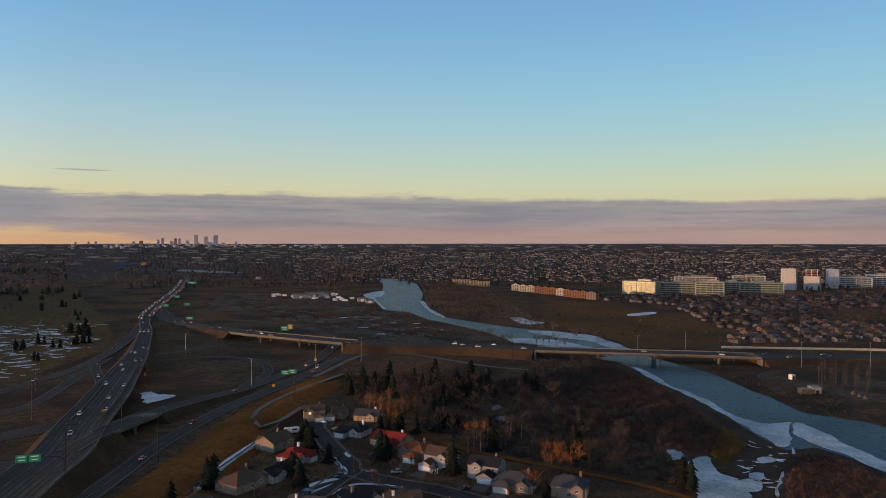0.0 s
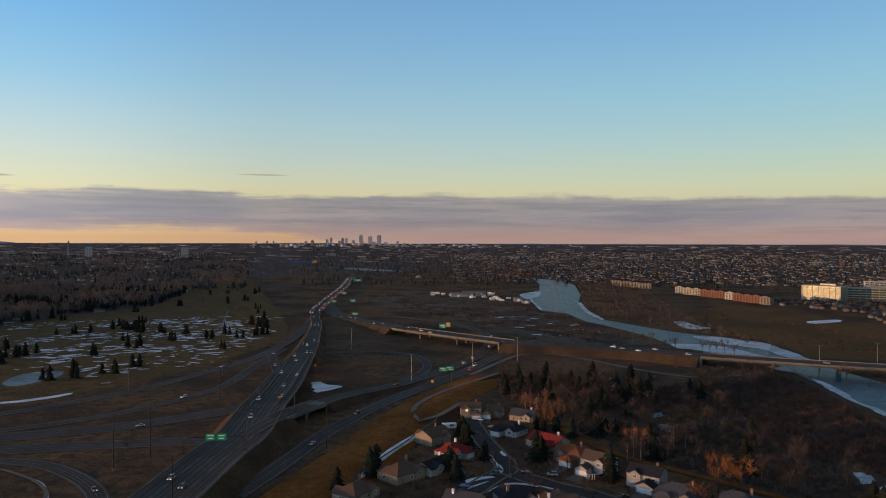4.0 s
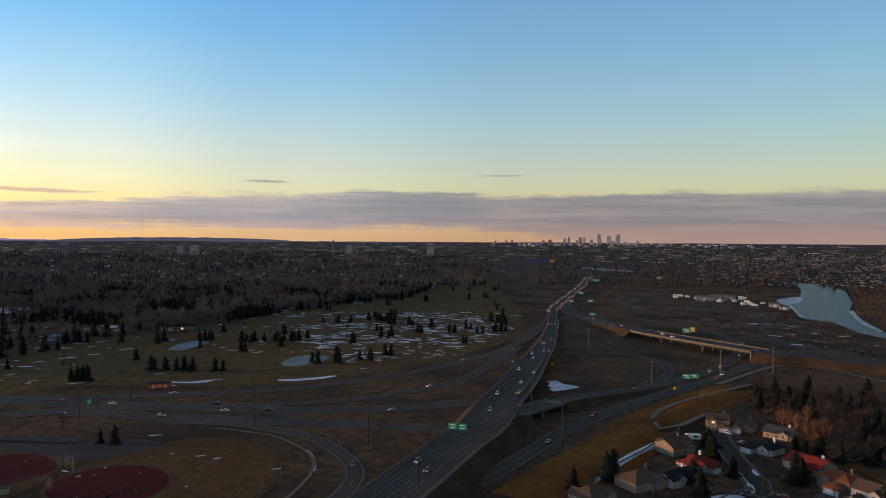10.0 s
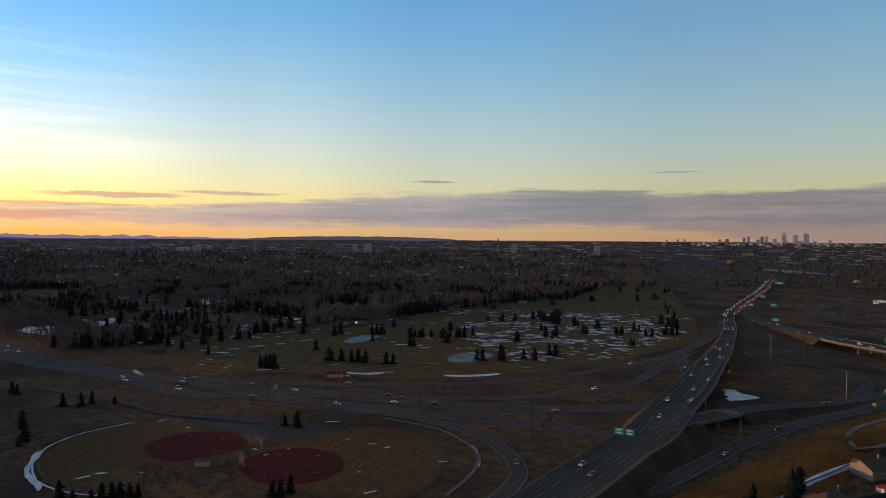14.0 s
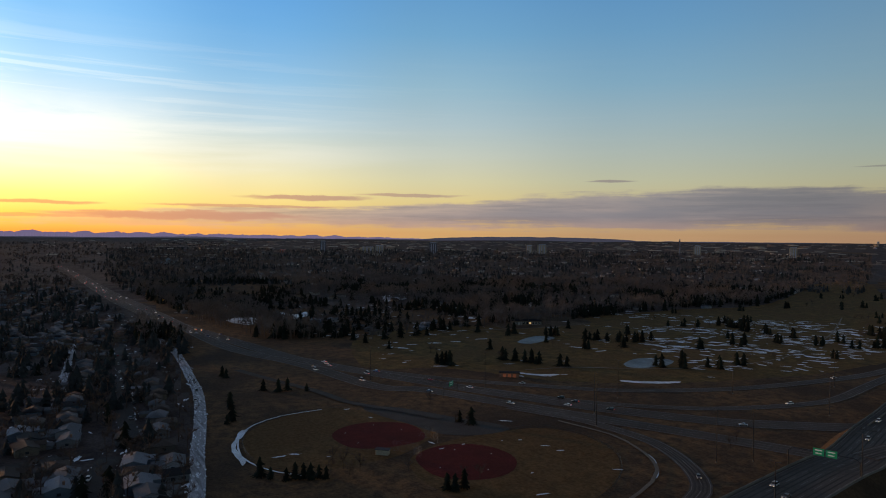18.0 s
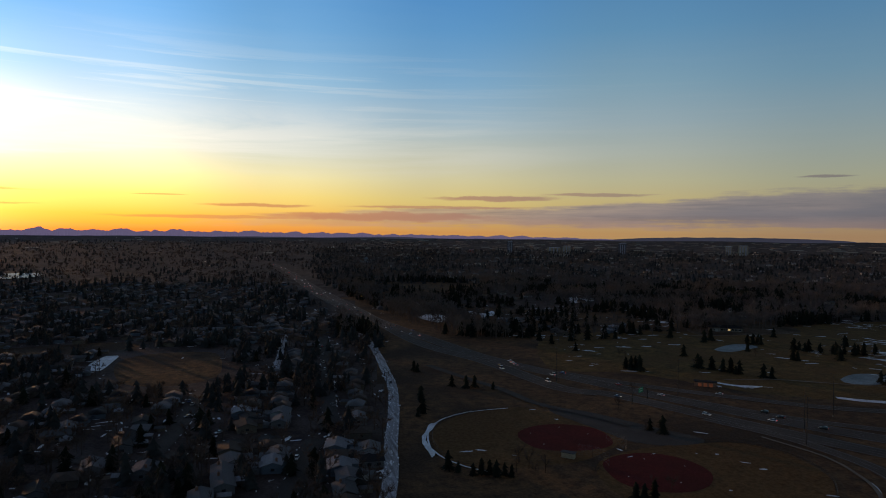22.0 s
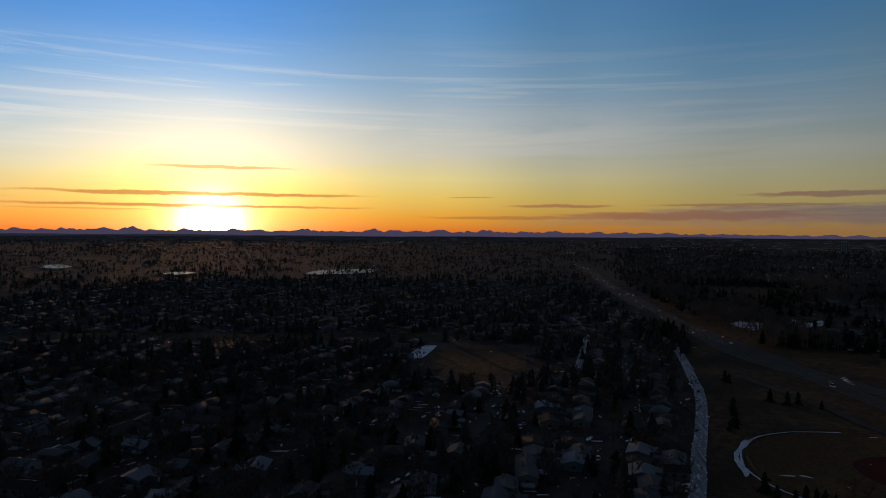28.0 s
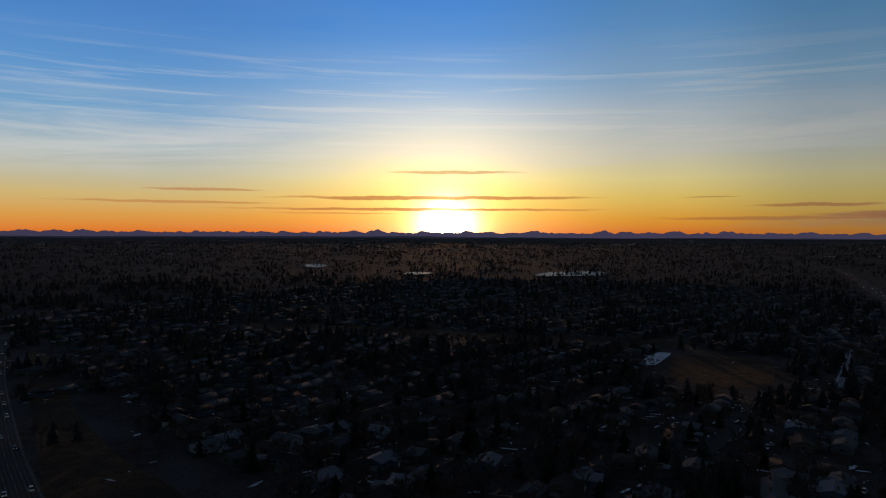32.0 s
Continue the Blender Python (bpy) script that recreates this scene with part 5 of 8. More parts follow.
M["tail_off"] = surface("unlit_tail_lens", (0.16, 0.012, 0.012), (0.12, 0.01, 0.01), scale=1.0, rough=0.3, bump=0)
M["lamp_off"] = surface("unlit_lamp_glass", (0.5, 0.5, 0.48), (0.4, 0.4, 0.4), scale=1.0, rough=0.2, bump=0)


def car_model(paint, kind="saloon", lit=True):
    """A car, nose towards +x."""
    high, tail = {"saloon": (1.45, -1.6), "suv": (1.75, -2.15), "van": (2.3, -2.4)}[kind]
    waist = 0.88 if kind == "saloon" else 1.02
    ob = new("car")
    side = [(-2.25, 0.35), (2.2, 0.35), (2.3, 0.62), (2.15, waist - 0.1), (1.0, waist + 0.02), (-2.2, waist + 0.05), (-2.3, 0.7)]
    cab = [(1.0, waist), (0.35, high - 0.04), (-0.2, high), (tail + 0.5, high - 0.03), (tail, waist + 0.03)]

    def extrude(pts, half, tuck=0.0):
        bm = bmesh.new()
        a = [bm.verts.new((x, -half + (tuck if z > waist + 0.1 else 0), z)) for x, z in pts]
        b = [bm.verts.new((x, half - (tuck if z > waist + 0.1 else 0), z)) for x, z in pts]
        bm.faces.new(a)
        bm.faces.new(b[::-1])
        for i in range(len(pts)):
            j = (i + 1) % len(pts)
            bm.faces.new((a[i], b[i], b[j], a[j]))
        return bm

    bm = extrude(side, 0.9)
    bmesh.ops.bevel(bm, geom=[e for e in bm.edges if e.calc_length() > 1.5], offset=0.07, segments=1, affect="EDGES")
    block(bm, (0.3 + tail + 0.5) / 2, 0, high - 0.06, 0.3 - tail - 0.5, 1.36, 0.08, 0.03)
    part("body", bm, PAINT[paint], ob)
    part("car_glass", extrude(cab, 0.86, 0.16), M["pane"], ob, "dark car glass")
    for x in (-1.4, 1.4):
        for y in (-0.8, 0.8):
            part("wheel", rod(bmesh.new(), (x, y - 0.11, 0.33), (x, y + 0.11, 0.33), 0.33, sides=10), M["rubber"], ob)
    for y in (-0.65, 0.65):
        part("headlight", block(bmesh.new(), 2.24, y, 0.58, 0.12, 0.36, 0.18, 0.02), M["head"] if lit else M["lamp_off"], ob)
        part("taillight", block(bmesh.new(), -2.26, y, 0.66, 0.1, 0.32, 0.2, 0.02), M["tail"] if lit else M["tail_off"], ob)
    return tagged(ob, "%s %s" % (paint, {"saloon": "saloon car", "suv": "sport utility car", "van": "delivery van"}[kind]), "car")


CARS = {}


def car(paint, kind, m, lit, where):
    key = (paint, kind, lit)
    if key not in CARS:
        ob = CARS[key] = car_model(*key)
        ob.matrix_basis = m
    else:
        ob = copy_thing(CARS[key], m)
    return tagged(ob, "%s %s %s" % (paint, {"saloon": "saloon car", "suv": "sport utility car", "van": "delivery van"}[kind], where), "car")


SHADES = ["white", "silver", "black", "grey", "white", "black", "white", "red", "blue", "silver"]


FAR_CARS = {"body": [], "head": [], "tail": []}
BOX = (np.array([(-1, -1, 0), (1, -1, 0), (1, 1, 0), (-1, 1, 0), (-.8, -.8, 1), (.8, -.8, 1), (.8, .8, 1), (-.8, .8, 1)], float),
       np.array([(0, 1, 5), (0, 5, 4), (1, 2, 6), (1, 6, 5), (2, 3, 7), (2, 7, 6), (3, 0, 4), (3, 4, 7), (4, 5, 6), (4, 6, 7)]))


def drive(road_data, lanes, seed, lo=0.0, hi=1.0, gap=(25, 90), where="on the highway", far=False):
    """Cars along a road. lanes: (offset to the right of the line, +1 along it or -1 against it)."""
    _, line, side, run, z = road_data
    r = random.Random(seed)
    for at, way_on in lanes:
        s = run[-1] * lo + r.uniform(0, gap[1])
        while s < run[-1] * hi:
            i = min(int(np.searchsorted(run, s)), len(line) - 2)
            t = line[i + 1, :2] - line[i, :2]
            a = math.degrees(math.atan2(t[1], t[0])) + (0 if way_on > 0 else 180)
            p = line[i, :2] + side[i] * at
            if far or math.hypot(p[0], p[1]) > 1150:
                a = radians(a)
                FAR_CARS["body"].append((p[0], p[1], z[i] + 0.3, 1.0, a, 1.4))
                for k, n in (("head", 2.2), ("tail", -2.2)):
                    FAR_CARS[k].append((p[0] + n * math.cos(a), p[1] + n * math.sin(a), z[i] + 0.5, 0.4, a, 0.8))
                s += r.uniform(*gap)
                continue
            kind = r.choice(["saloon", "saloon", "suv", "suv", "van"] if r.random() < 0.4 else ["saloon", "suv"])
            car(r.choice(SHADES) if kind != "van" else "white", kind, pose(p[0], p[1], z[i] + 0.04, 0, 0, a), r.random() < 0.75, where)
            s += r.uniform(*gap)

# ---- bridges, signs, lamps in place ----
bridge("river_bridge", [(81, 608, 7.0), (151, 592, 7.0), (218, 580, 7.0), (258, 574, 6.2)], 22, "long highway bridge on round piers over the river", (0.28, 0.56, 0.84), 6)
bridge("overpass", [(-211, 730, 6.5), (-199, 717, 7.0), (-138, 676, 7.5), (-85, 645, 7.5)], 22, "concrete highway overpass with ochre girders", (0.30, 0.62), 6)
bridge("trunk_bridge", [(-188, 368, 6.0), (-202, 419, 6.0), (-238, 528, 5.5)], 14, "concrete bridge that carries the trunk highway", (0.35, 0.7), 6, material=M["concrete"])
bridge("ramp_bridge", [(-167, 343, 6.0), (-165, 360, 6.0), (-161, 388, 5.0)], 11, "concrete bridge under the curving ramp", (0.5,), 6, material=M["concrete"])

ax, ay = (-180.9, 278.6)
bx, by = (-154.9, 286.4)
gantry(ax, ay, bx, by, 5.5, "dark sign gantry with two green panels over the highway")
ax, ay = (-371.7, 816.9)
bx, by = (-341.3, 827.8)
gantry(ax, ay, bx, by, 1.0, "grey sign gantry across the far highway", panels=0)
ax, ay = (-374.7, 222.7)
bx, by = (-386.1, 240.0)
gantry(ax, ay, bx, by, 0.0, "dark cantilever sign gantry seen from its side", panels=1, pw=6)
FAR_SIGN = "green direction sign beside the far highway"
for (x, y), wide, high, base, colour, label in (
    ((-114.3, 508.5), 6, 3.2, 3.5, "sign_green", "green direction sign beside the ramp"),
    ((-109.9, 512.7), 6, 3.2, 3.5, "sign_green", "green direction sign beside the ramp"),
    ((-170.7, 757.1), 8, 5, 4, "sign_green", "green direction sign above the overpass"),
    ((-166.7, 766.4), 5, 5, 4.5, "sign_yellow", "orange warning panel above the overpass"),
    ((-315.5, 874.5), 9, 3.5, 3, "sign_green", FAR_SIGN), ((-380.7, 1046.2), 9, 4, 4, "sign_green", FAR_SIGN),
    ((-406.0, 1029.3), 8, 4, 4, "sign_green", FAR_SIGN), ((-439.7, 1162.1), 9, 4.5, 5, "sign_green", FAR_SIGN),
    ((-527.8, 1480.5), 18, 5, 5, "sign_green", FAR_SIGN),
    ((-215.6, 508.5), 1.8, 1.8, 3.0, "sign_yellow", "small yellow warning sign on a post"),
    ((-187.5, 387.5), 1.8, 1.8, 5.5, "sign_yellow", "small yellow warning sign on a post"),
    ((-114.1, 473.5), 1.8, 1.8, 2.0, "sign_yellow", "small yellow warning sign on a post"),
    ((-104.6, 577.3), 1.8, 1.8, 2.0, "sign_yellow", "small yellow warning sign on a post"),
    ((-1080.9, 170.2), 3.5, 3.5, 3.0, "sign_yellow", "orange work sign beside the highway"),
):
    road_sign(x, y, math.degrees(math.atan2(-y, -x)) + 90, base, wide, high, M[colour], label)

TALL = "tall dark highway lamp post on the grass verge"
for x, y in [(-385, 261), (-279, 261), (-322, 319), (-207, 266), (-295, 394), (-200, 282), (-148, 221), (-231, 394), (-275, 474), (-153, 284), (-164, 358), (-205, 485), (-324, 808), (-189, 586), (-444, 205), (-378, 256), (-128, 315), (-446, 206), (-232, 395), (-279, 481), (-131, 318), (-189, 585), (-92, 434), (58, 585), (-51, 722), (31, 722), (-300, 279), (-323, 319), (-208, 265), (-230, 390)]:
    if all(math.hypot(x - p[0], y - p[1]) > 9 for p in USED[-40:] if p[2] == 2.0):
        lamp_post(x, y, 24.0, TALL)
for x, y in [(-131, 481), (215, 621), (243, 585), (286, 559), (341, 559), (166, 597), (-99, 547), (-68, 585), (-225, 614)]:
    lamp_post(x, y, 20.0, "pale steel lamp post beside the highway", True)
STREET = "bent street lamp on the residential close"
for x, y in [(-56, 333), (-38, 299), (-63, 373), (-62, 391), (-72, 267)]:
    ob = empty("street_lamp", x, y, 0, rnd.uniform(0, 360))
    part("pole", rod(bmesh.new(), (0, 0, 0), (0, 0, 7.2), 0.10, 0.07, 8), M["steel"], ob)
    arm = part("arm", rod(rod(bmesh.new(), (0, 0, 7.2), (0.5, 0, 8.1), 0.06), (0.5, 0, 8.1), (1.9, 0, 8.4), 0.05), M["steel"], ob)
    part("lamp_head", block(bmesh.new(), 2.1, 0, 8.32, 0.7, 0.28, 0.16, 0.04), M["steel"], arm)
    tagged(ob, STREET, "street lamp")

drive(ROADS["highway_trunk"], ((-6, -1), (-2.2, -1), (2.2, -1), (6.0, -1)), 3, 0.05, 0.50, (60, 190), "on the raised trunk highway")
drive(ROADS["highway_trunk"], ((-7.5, -1), (-4.2, -1), (4.2, 1), (8.0, 1)), 4, 0.5, 1.0, (14, 45), far=True)
drive(ROADS["ramp_golf_side"], ((1.8, 1),), 5, 0.1, 1.0, (110, 260), "on the golf side ramp")
drive(ROADS["ramp_inner"], ((1.8, 1),), 6, 0.0, 1.0, (120, 260), "on the inner ramp")
drive(ROADS["carriageway_north"], ((-5.5, 1), (-1.8, 1), (1.9, 1), (5.6, 1)), 7, 0.0, 1.0, (75, 270), "on the westbound carriageway")
drive(ROADS["carriageway_south"], ((-4, -1), (0, -1), (4, -1)), 8, 0.1, 1.0, (100, 340), "on the eastbound carriageway")
drive(ROADS["highway_river"], ((-8, -1), (-4.5, -1), (1, 1), (5, 1), (8.5, 1)), 9, 0.0, 0.9, (90, 260), "on the river highway")
drive(ROADS["ramp_east"], ((1.5, 1),), 10, 0.1, 0.9, (60, 150), "on the east ramp")
drive(ROADS["frontage_road"], ((-1.8, -1), (1.8, 1)), 11, 0.05, 0.9, (90, 240), "on the frontage road")
drive(ROADS["link_ramp"], ((0, 1),), 12, 0.0, 0.8, (40, 60), "on the link ramp")
drive(ROADS["loop_ramp"], ((0, 1),), 13, 0.5, 1.0, (60, 160), "on the loop ramp")
spread_out("far_traffic", [(BOX[0] * (2.2, 0.9, 1.0), BOX[1])], [q for k, q in enumerate(FAR_CARS["body"]) if k % 4], PAINT["grey"], "line of far dark cars on the highways", "traffic")
spread_out("far_traffic", [(BOX[0] * (2.2, 0.9, 1.0), BOX[1])], FAR_CARS["body"][::4], PAINT["white"], "line of far white cars on the highways", "traffic")
spread_out("far_headlights", [BOX], FAR_CARS["head"], M["head"], "row of lit headlights in the far traffic", "traffic")
spread_out("far_taillights", [BOX], FAR_CARS["tail"], M["tail"], "row of red taillights in the far traffic", "traffic")

for x, y, paint, kind in CLOSE_CARS:
    car(paint, kind, pose(x, y, 0.2, 0, 0, rnd.uniform(0, 360)), False, "parked on the close")
px, py = (-78.5, 364.7)
ob = empty("camper", px, py, 0.1, 25)
part("body", block(bmesh.new(), 0, 0, 0.6, 7.5, 2.6, 2.7, 0.3), M["white_paint"], ob)
part("window", block(bmesh.new(), 1.0, -1.32, 2.0, 2.4, 0.08, 0.8), M["pane"], ob)
for s in (-1, 1):
    part("wheel", rod(bmesh.new(), (-1.5, s * 1.1, 0.4), (-1.5, s * 1.3, 0.4), 0.4, sides=10), M["rubber"], ob)
tagged(ob, "white camper parked beside the beige house", "camper")

# ---- the wood below the houses, the river flats ----
room.learn()
WOOD = [(-77, 517), (-35, 524), (19, 517), (70, 492), (74, 425), (80, 373), (106, 333), (101, 280), (87, 294), (64, 308), (38, 323), (15, 342), (-7, 371), (-27, 404), (-48, 418), (-64, 456)]
for x, y in within(WOOD, 36, 21, 1.0, clumps(30, 0.1, 41)):
    tree("spruce", x, y, rnd.uniform(8, 16), "in the river wood")
for x, y in within(WOOD, 105, 22, 1.0):
    tree("bare", x, y, rnd.uniform(9, 15), "in the river wood")
for x, y in [(-42, 404), (-39, 400), (-35, 395), (-30, 391), (-26, 388), (-23, 397), (-45, 413), (-20, 391), (-16, 404), (-32, 418)]:
    tree("poplar", x, y, rnd.uniform(14, 19), "behind the houses")
for x, y in [(12, 330), (15, 336), (17, 354), (18, 332), (22, 343), (23, 348), (26, 337), (30, 354), (31, 344), (35, 360), (40, 356)]:
    tree("birch", x, y, rnd.uniform(9, 13), "at the edge of the wood")
for x, y in [(51, 302), (36, 279), (46, 297), (55, 299), (-28, 373), (13, 344), (18, 342)]:
    tree("willow", x, y, rnd.uniform(11, 17), "at the edge of the wood")
for x, y in [(-64, 333), (-62, 331), (-59, 287), (-64, 297), (-29, 323), (-26, 320), (-29, 331), (-95, 288), (-95, 282), (4, 304), (-96, 294), (-23, 373), (-14, 365), (-101, 260), (100, 282), (98, 285)]:
    tree("spruce", x, y, rnd.uniform(10, 15), "in a garden of the close")
for x, y in [(-36, 294), (-46, 312), (-18, 335), (26, 274), (-36, 363)]:
    tree("bare", x, y, rnd.uniform(5, 8), "in a front garden")
CLOSE = [(-78, 404), (-61, 432), (-33, 391), (-13, 357), (12, 320), (32, 294), (54, 274), (24, 252), (-37, 252), (-78, 252), (-96, 262), (-93, 301), (-86, 352)]
room.learn()
spread_out("garden_shrubs", SHRUBS, grow(within(CLOSE, 330, 150, 0.2), 0.25, 0.75, 151), M["scrub"], "low leafless shrubs and hedges in gardens", "shrubs")
for x, y in within(CLOSE, 22, 152, 1.5):
    tree("bare", x, y, rnd.uniform(4, 8), "in a garden of the close")
for x, y in within(CLOSE, 9, 153, 2.0):
    tree("spruce", x, y, rnd.uniform(6, 10), "in a garden of the close")
MARSH = [(18, 492), (74, 524), (139, 547), (149, 456), (148, 385), (139, 333), (112, 333), (87, 363), (72, 411), (43, 456)]
spread_out("willow_scrub", SHRUBS, grow(within(MARSH, 2600, 23), 0.6, 1.5, 24), M["scrub"], "dense red-brown willow scrub on the river flats", "scrub")
spread_out("wood_undergrowth", SHRUBS, grow(within(WOOD, 1800, 25), 0.6, 1.4, 26), M["twig"], "brown undergrowth between the trees", "scrub")
spread_out("bank_reeds", SHRUBS, grow(within([(150, 376), (151, 361), (149, 344), (137, 326), (128, 315), (125, 326), (136, 348)], 900, 27), 0.3, 0.8, 28), M["dry_reed"], "yellow dry reeds on the river bank", "reeds")
patch("gravel_bar", [(142, 546), (148, 505), (152, 452), (159, 423), (161, 399), (160, 373), (159, 354), (159, 337), (160, 324), (145, 297), (131, 273), (123, 259), (117, 259), (121, 275), (122, 287), (122, 299), (131, 317), (145, 341), (153, 370), (153, 401), (148, 439), (140, 475), (134, 512)], M["mud"], "grey gravel bar with frozen puddles", z=0.06, wobble=4)
patch("marsh_ground", [(19, 502), (76, 535), (142, 559), (152, 465), (153, 391), (139, 333), (107, 320), (84, 352), (69, 397), (42, 448)], M["marsh"], "dark ground of the willow flats", z=0.04)
patch("island", [(160, 324), (168, 331), (179, 334), (186, 316), (187, 295), (190, 269), (167, 236), (116, 242), (132, 273), (145, 297)], M["marsh"], "low dark island of willow and reed", z=0.35, thick=0.3, wobble=3)
spread_out("island_scrub", SHRUBS, grow(within([(160, 322), (167, 326), (176, 329), (183, 312), (184, 291), (167, 263), (129, 263), (144, 292)], 700, 29), 0.4, 1.0, 30), M["scrub"], "red-brown scrub on the river island", "scrub")
# ice along the banks
patch("ice_shelf", [(152, 558), (158, 527), (158, 483), (163, 468), (167, 439), (167, 415), (170, 395), (175, 384), (185, 385), (192, 387), (182, 368), (172, 346), (164, 341), (163, 349), (164, 363), (164, 381), (163, 406), (161, 429), (159, 456), (153, 503), (150, 540)], M["ice"], "white shelf ice along the river bank", z=0.24, thick=0.2, category="ice", wobble=2)
patch("ice_shelf", [(194, 387), (198, 379), (200, 360), (199, 341), (200, 328), (201, 317), (206, 291), (194, 274), (191, 301), (190, 323), (185, 340), (184, 353), (183, 363)], M["ice"], "broad white shelf ice beside the island", z=0.24, thick=0.2, category="ice", wobble=2)
patch("ice_shelf", [(109, 314), (116, 322), (122, 324), (122, 315), (120, 300), (123, 295), (122, 284), (122, 275), (116, 259), (99, 259), (102, 279), (102, 291)], M["ice"], "sheet of snowy ice in a back channel", z=0.3, thick=0.2, category="ice", wobble=2.5)
patch("ice_shelf", [(107, 335), (112, 336), (113, 329), (110, 322), (105, 320), (106, 326)], M["ice"], "small sheet of snowy ice in a back channel", z=0.3, thick=0.2, category="ice", wobble=1)
patch("ice_shelf", [(-144, 1276), (-120, 1360), (-110, 1326), (-109, 1230), (-117, 1216), (-98, 1108), (-82, 1027), (-87, 1027), (-111, 1147)], M["ice"], "white shelf ice on the far bend", z=0.3, category="ice")
patch("ice_shelf", [(-37, 1147), (-32, 1160), (-18, 1038), (1, 944), (1, 920), (-21, 1011)], M["ice"], "white shelf ice under the far bank", z=0.3, category="ice")
patch("ice_shelf", [(69, 722), (94, 722), (116, 710), (130, 684), (142, 655), (118, 655), (92, 679), (72, 694)], M["ice"], "grey sheet ice above the bridge", z=0.22, category="ice", wobble=3)
patch("ice_shelf", [(146, 757), (159, 748), (166, 710), (174, 652), (160, 655), (152, 684), (144, 716)], M["ice"], "white broken ice above the bridge", z=0.26, category="ice", wobble=2)
patch("ice_shelf", [(96, 783), (127, 780), (143, 751), (147, 710), (130, 722), (106, 751)], M["ice"], "white broken ice above the bridge", z=0.24, category="ice", wobble=3)
patch("ice_shelf", [(131, 607), (144, 603), (149, 584), (143, 584), (133, 595)], M["ice"], "strip of white ice below the bridge", z=0.3, category="ice", wobble=1)
patch("ice_shelf", [(170, 341), (168, 335), (163, 323), (159, 317), (164, 329)], M["ice"], "white ice at the edge of the narrow channel", z=0.3, category="ice", wobble=1)
patch("ice_shelf", [(146, 302), (148, 304), (139, 285), (131, 273), (131, 275), (138, 288)], M["ice"], "white ice at the edge of the narrow channel", z=0.3, category="ice", wobble=1)
patch("ice_shelf", [(132, 303), (138, 302), (135, 295), (129, 291)], M["ice"], "frozen puddle on the gravel bar", z=0.2, category="ice", wobble=2.5)
patch("ice_shelf", [(122, 291), (128, 294), (133, 291), (126, 279), (121, 279)], M["ice"], "frozen puddle on the gravel bar", z=0.2, category="ice", wobble=2.5)
patch("ice_shelf", [(145, 322), (153, 323), (151, 317), (144, 314)], M["ice"], "frozen puddle on the gravel bar", z=0.2, category="ice", wobble=2.5)
patch("backwater", [(89, 925), (101, 929), (112, 889), (126, 864), (110, 848), (95, 856)], M["ice"], "frozen backwater in the meadow", z=0.12, category="ice")
patch("meadow_snow", [(253, 963), (296, 992), (294, 970), (255, 941)], M["snow"], "strip of old snow in the meadow", z=0.12, category="snow")
patch("far_meadow", [(120, 1027), (149, 1096), (212, 1145), (273, 1070), (296, 973), (315, 934), (325, 856), (320, 797), (284, 710), (258, 679), (202, 664), (183, 672), (171, 733), (159, 770), (143, 797), (129, 880)], M["meadow"], "wide straw-coloured meadow beyond the river", z=0.05)
spread_out("bank_rocks", [shrub_shape(random.Random(5), 0.8, 8, 0.35)], grow(within([(209, 515), (226, 520), (237, 496), (254, 467), (252, 434), (233, 401), (219, 402), (210, 411), (211, 431), (211, 456), (207, 475)], 900, 31, -2), 0.5, 1.3, 32), M["mud"], "grey riprap rocks on the river bank", "rocks")
patch("riprap", [(209, 515), (226, 520), (237, 496), (254, 467), (252, 434), (233, 401), (219, 402), (210, 411), (211, 431), (211, 456), (207, 475)], M["mud"], "grey stony bank armour beside the river", z=0.12)
ON_FLAT = [(-38, 1059), (79, 845), (139, 766), (172, 722), (226, 675), (96, 675), (-15, 766)]
far_bank = within([(-48, 1529), (21, 1650), (84, 1380), (103, 1059), (120, 845), (160, 722), (169, 664), (129, 743), (77, 828), (12, 941), (-25, 1059)], 800, 33)
spread_out("river_poplars", FAR_BARE, grow(far_bank, 0.42, 0.75, 34), M["valley_twig"], "brown leafless poplars along the far bank", "trees")
near_bank = within([(-191, 1058), (-187, 1612), (-156, 2056), (-274, 2364), (-499, 2350), (-602, 2177), (-494, 1599), (-408, 1519), (-248, 1377)], 900, 35, keep=clumps(120, -0.1))
spread_out("valley_poplars", FAR_BARE, grow(near_bank, 0.5, 0.9, 36), M["valley_twig"], "brown leafless woods on the valley floor", "trees")
for x, y in [(41, 722), (48, 714), (60, 697), (67, 690), (90, 675), (96, 671), (102, 671), (108, 667), (115, 660), (175, 564), (-37, 845), (-26, 828), (-48, 862)]:
    tree("bare", x, y, rnd.uniform(9, 14), "beside the river highway")
for x, y in within([(75, 559), (130, 585), (122, 513), (86, 492), (64, 513)], 40, 37):
    tree("bare", x, y, rnd.uniform(8, 12), "under the river bridge")

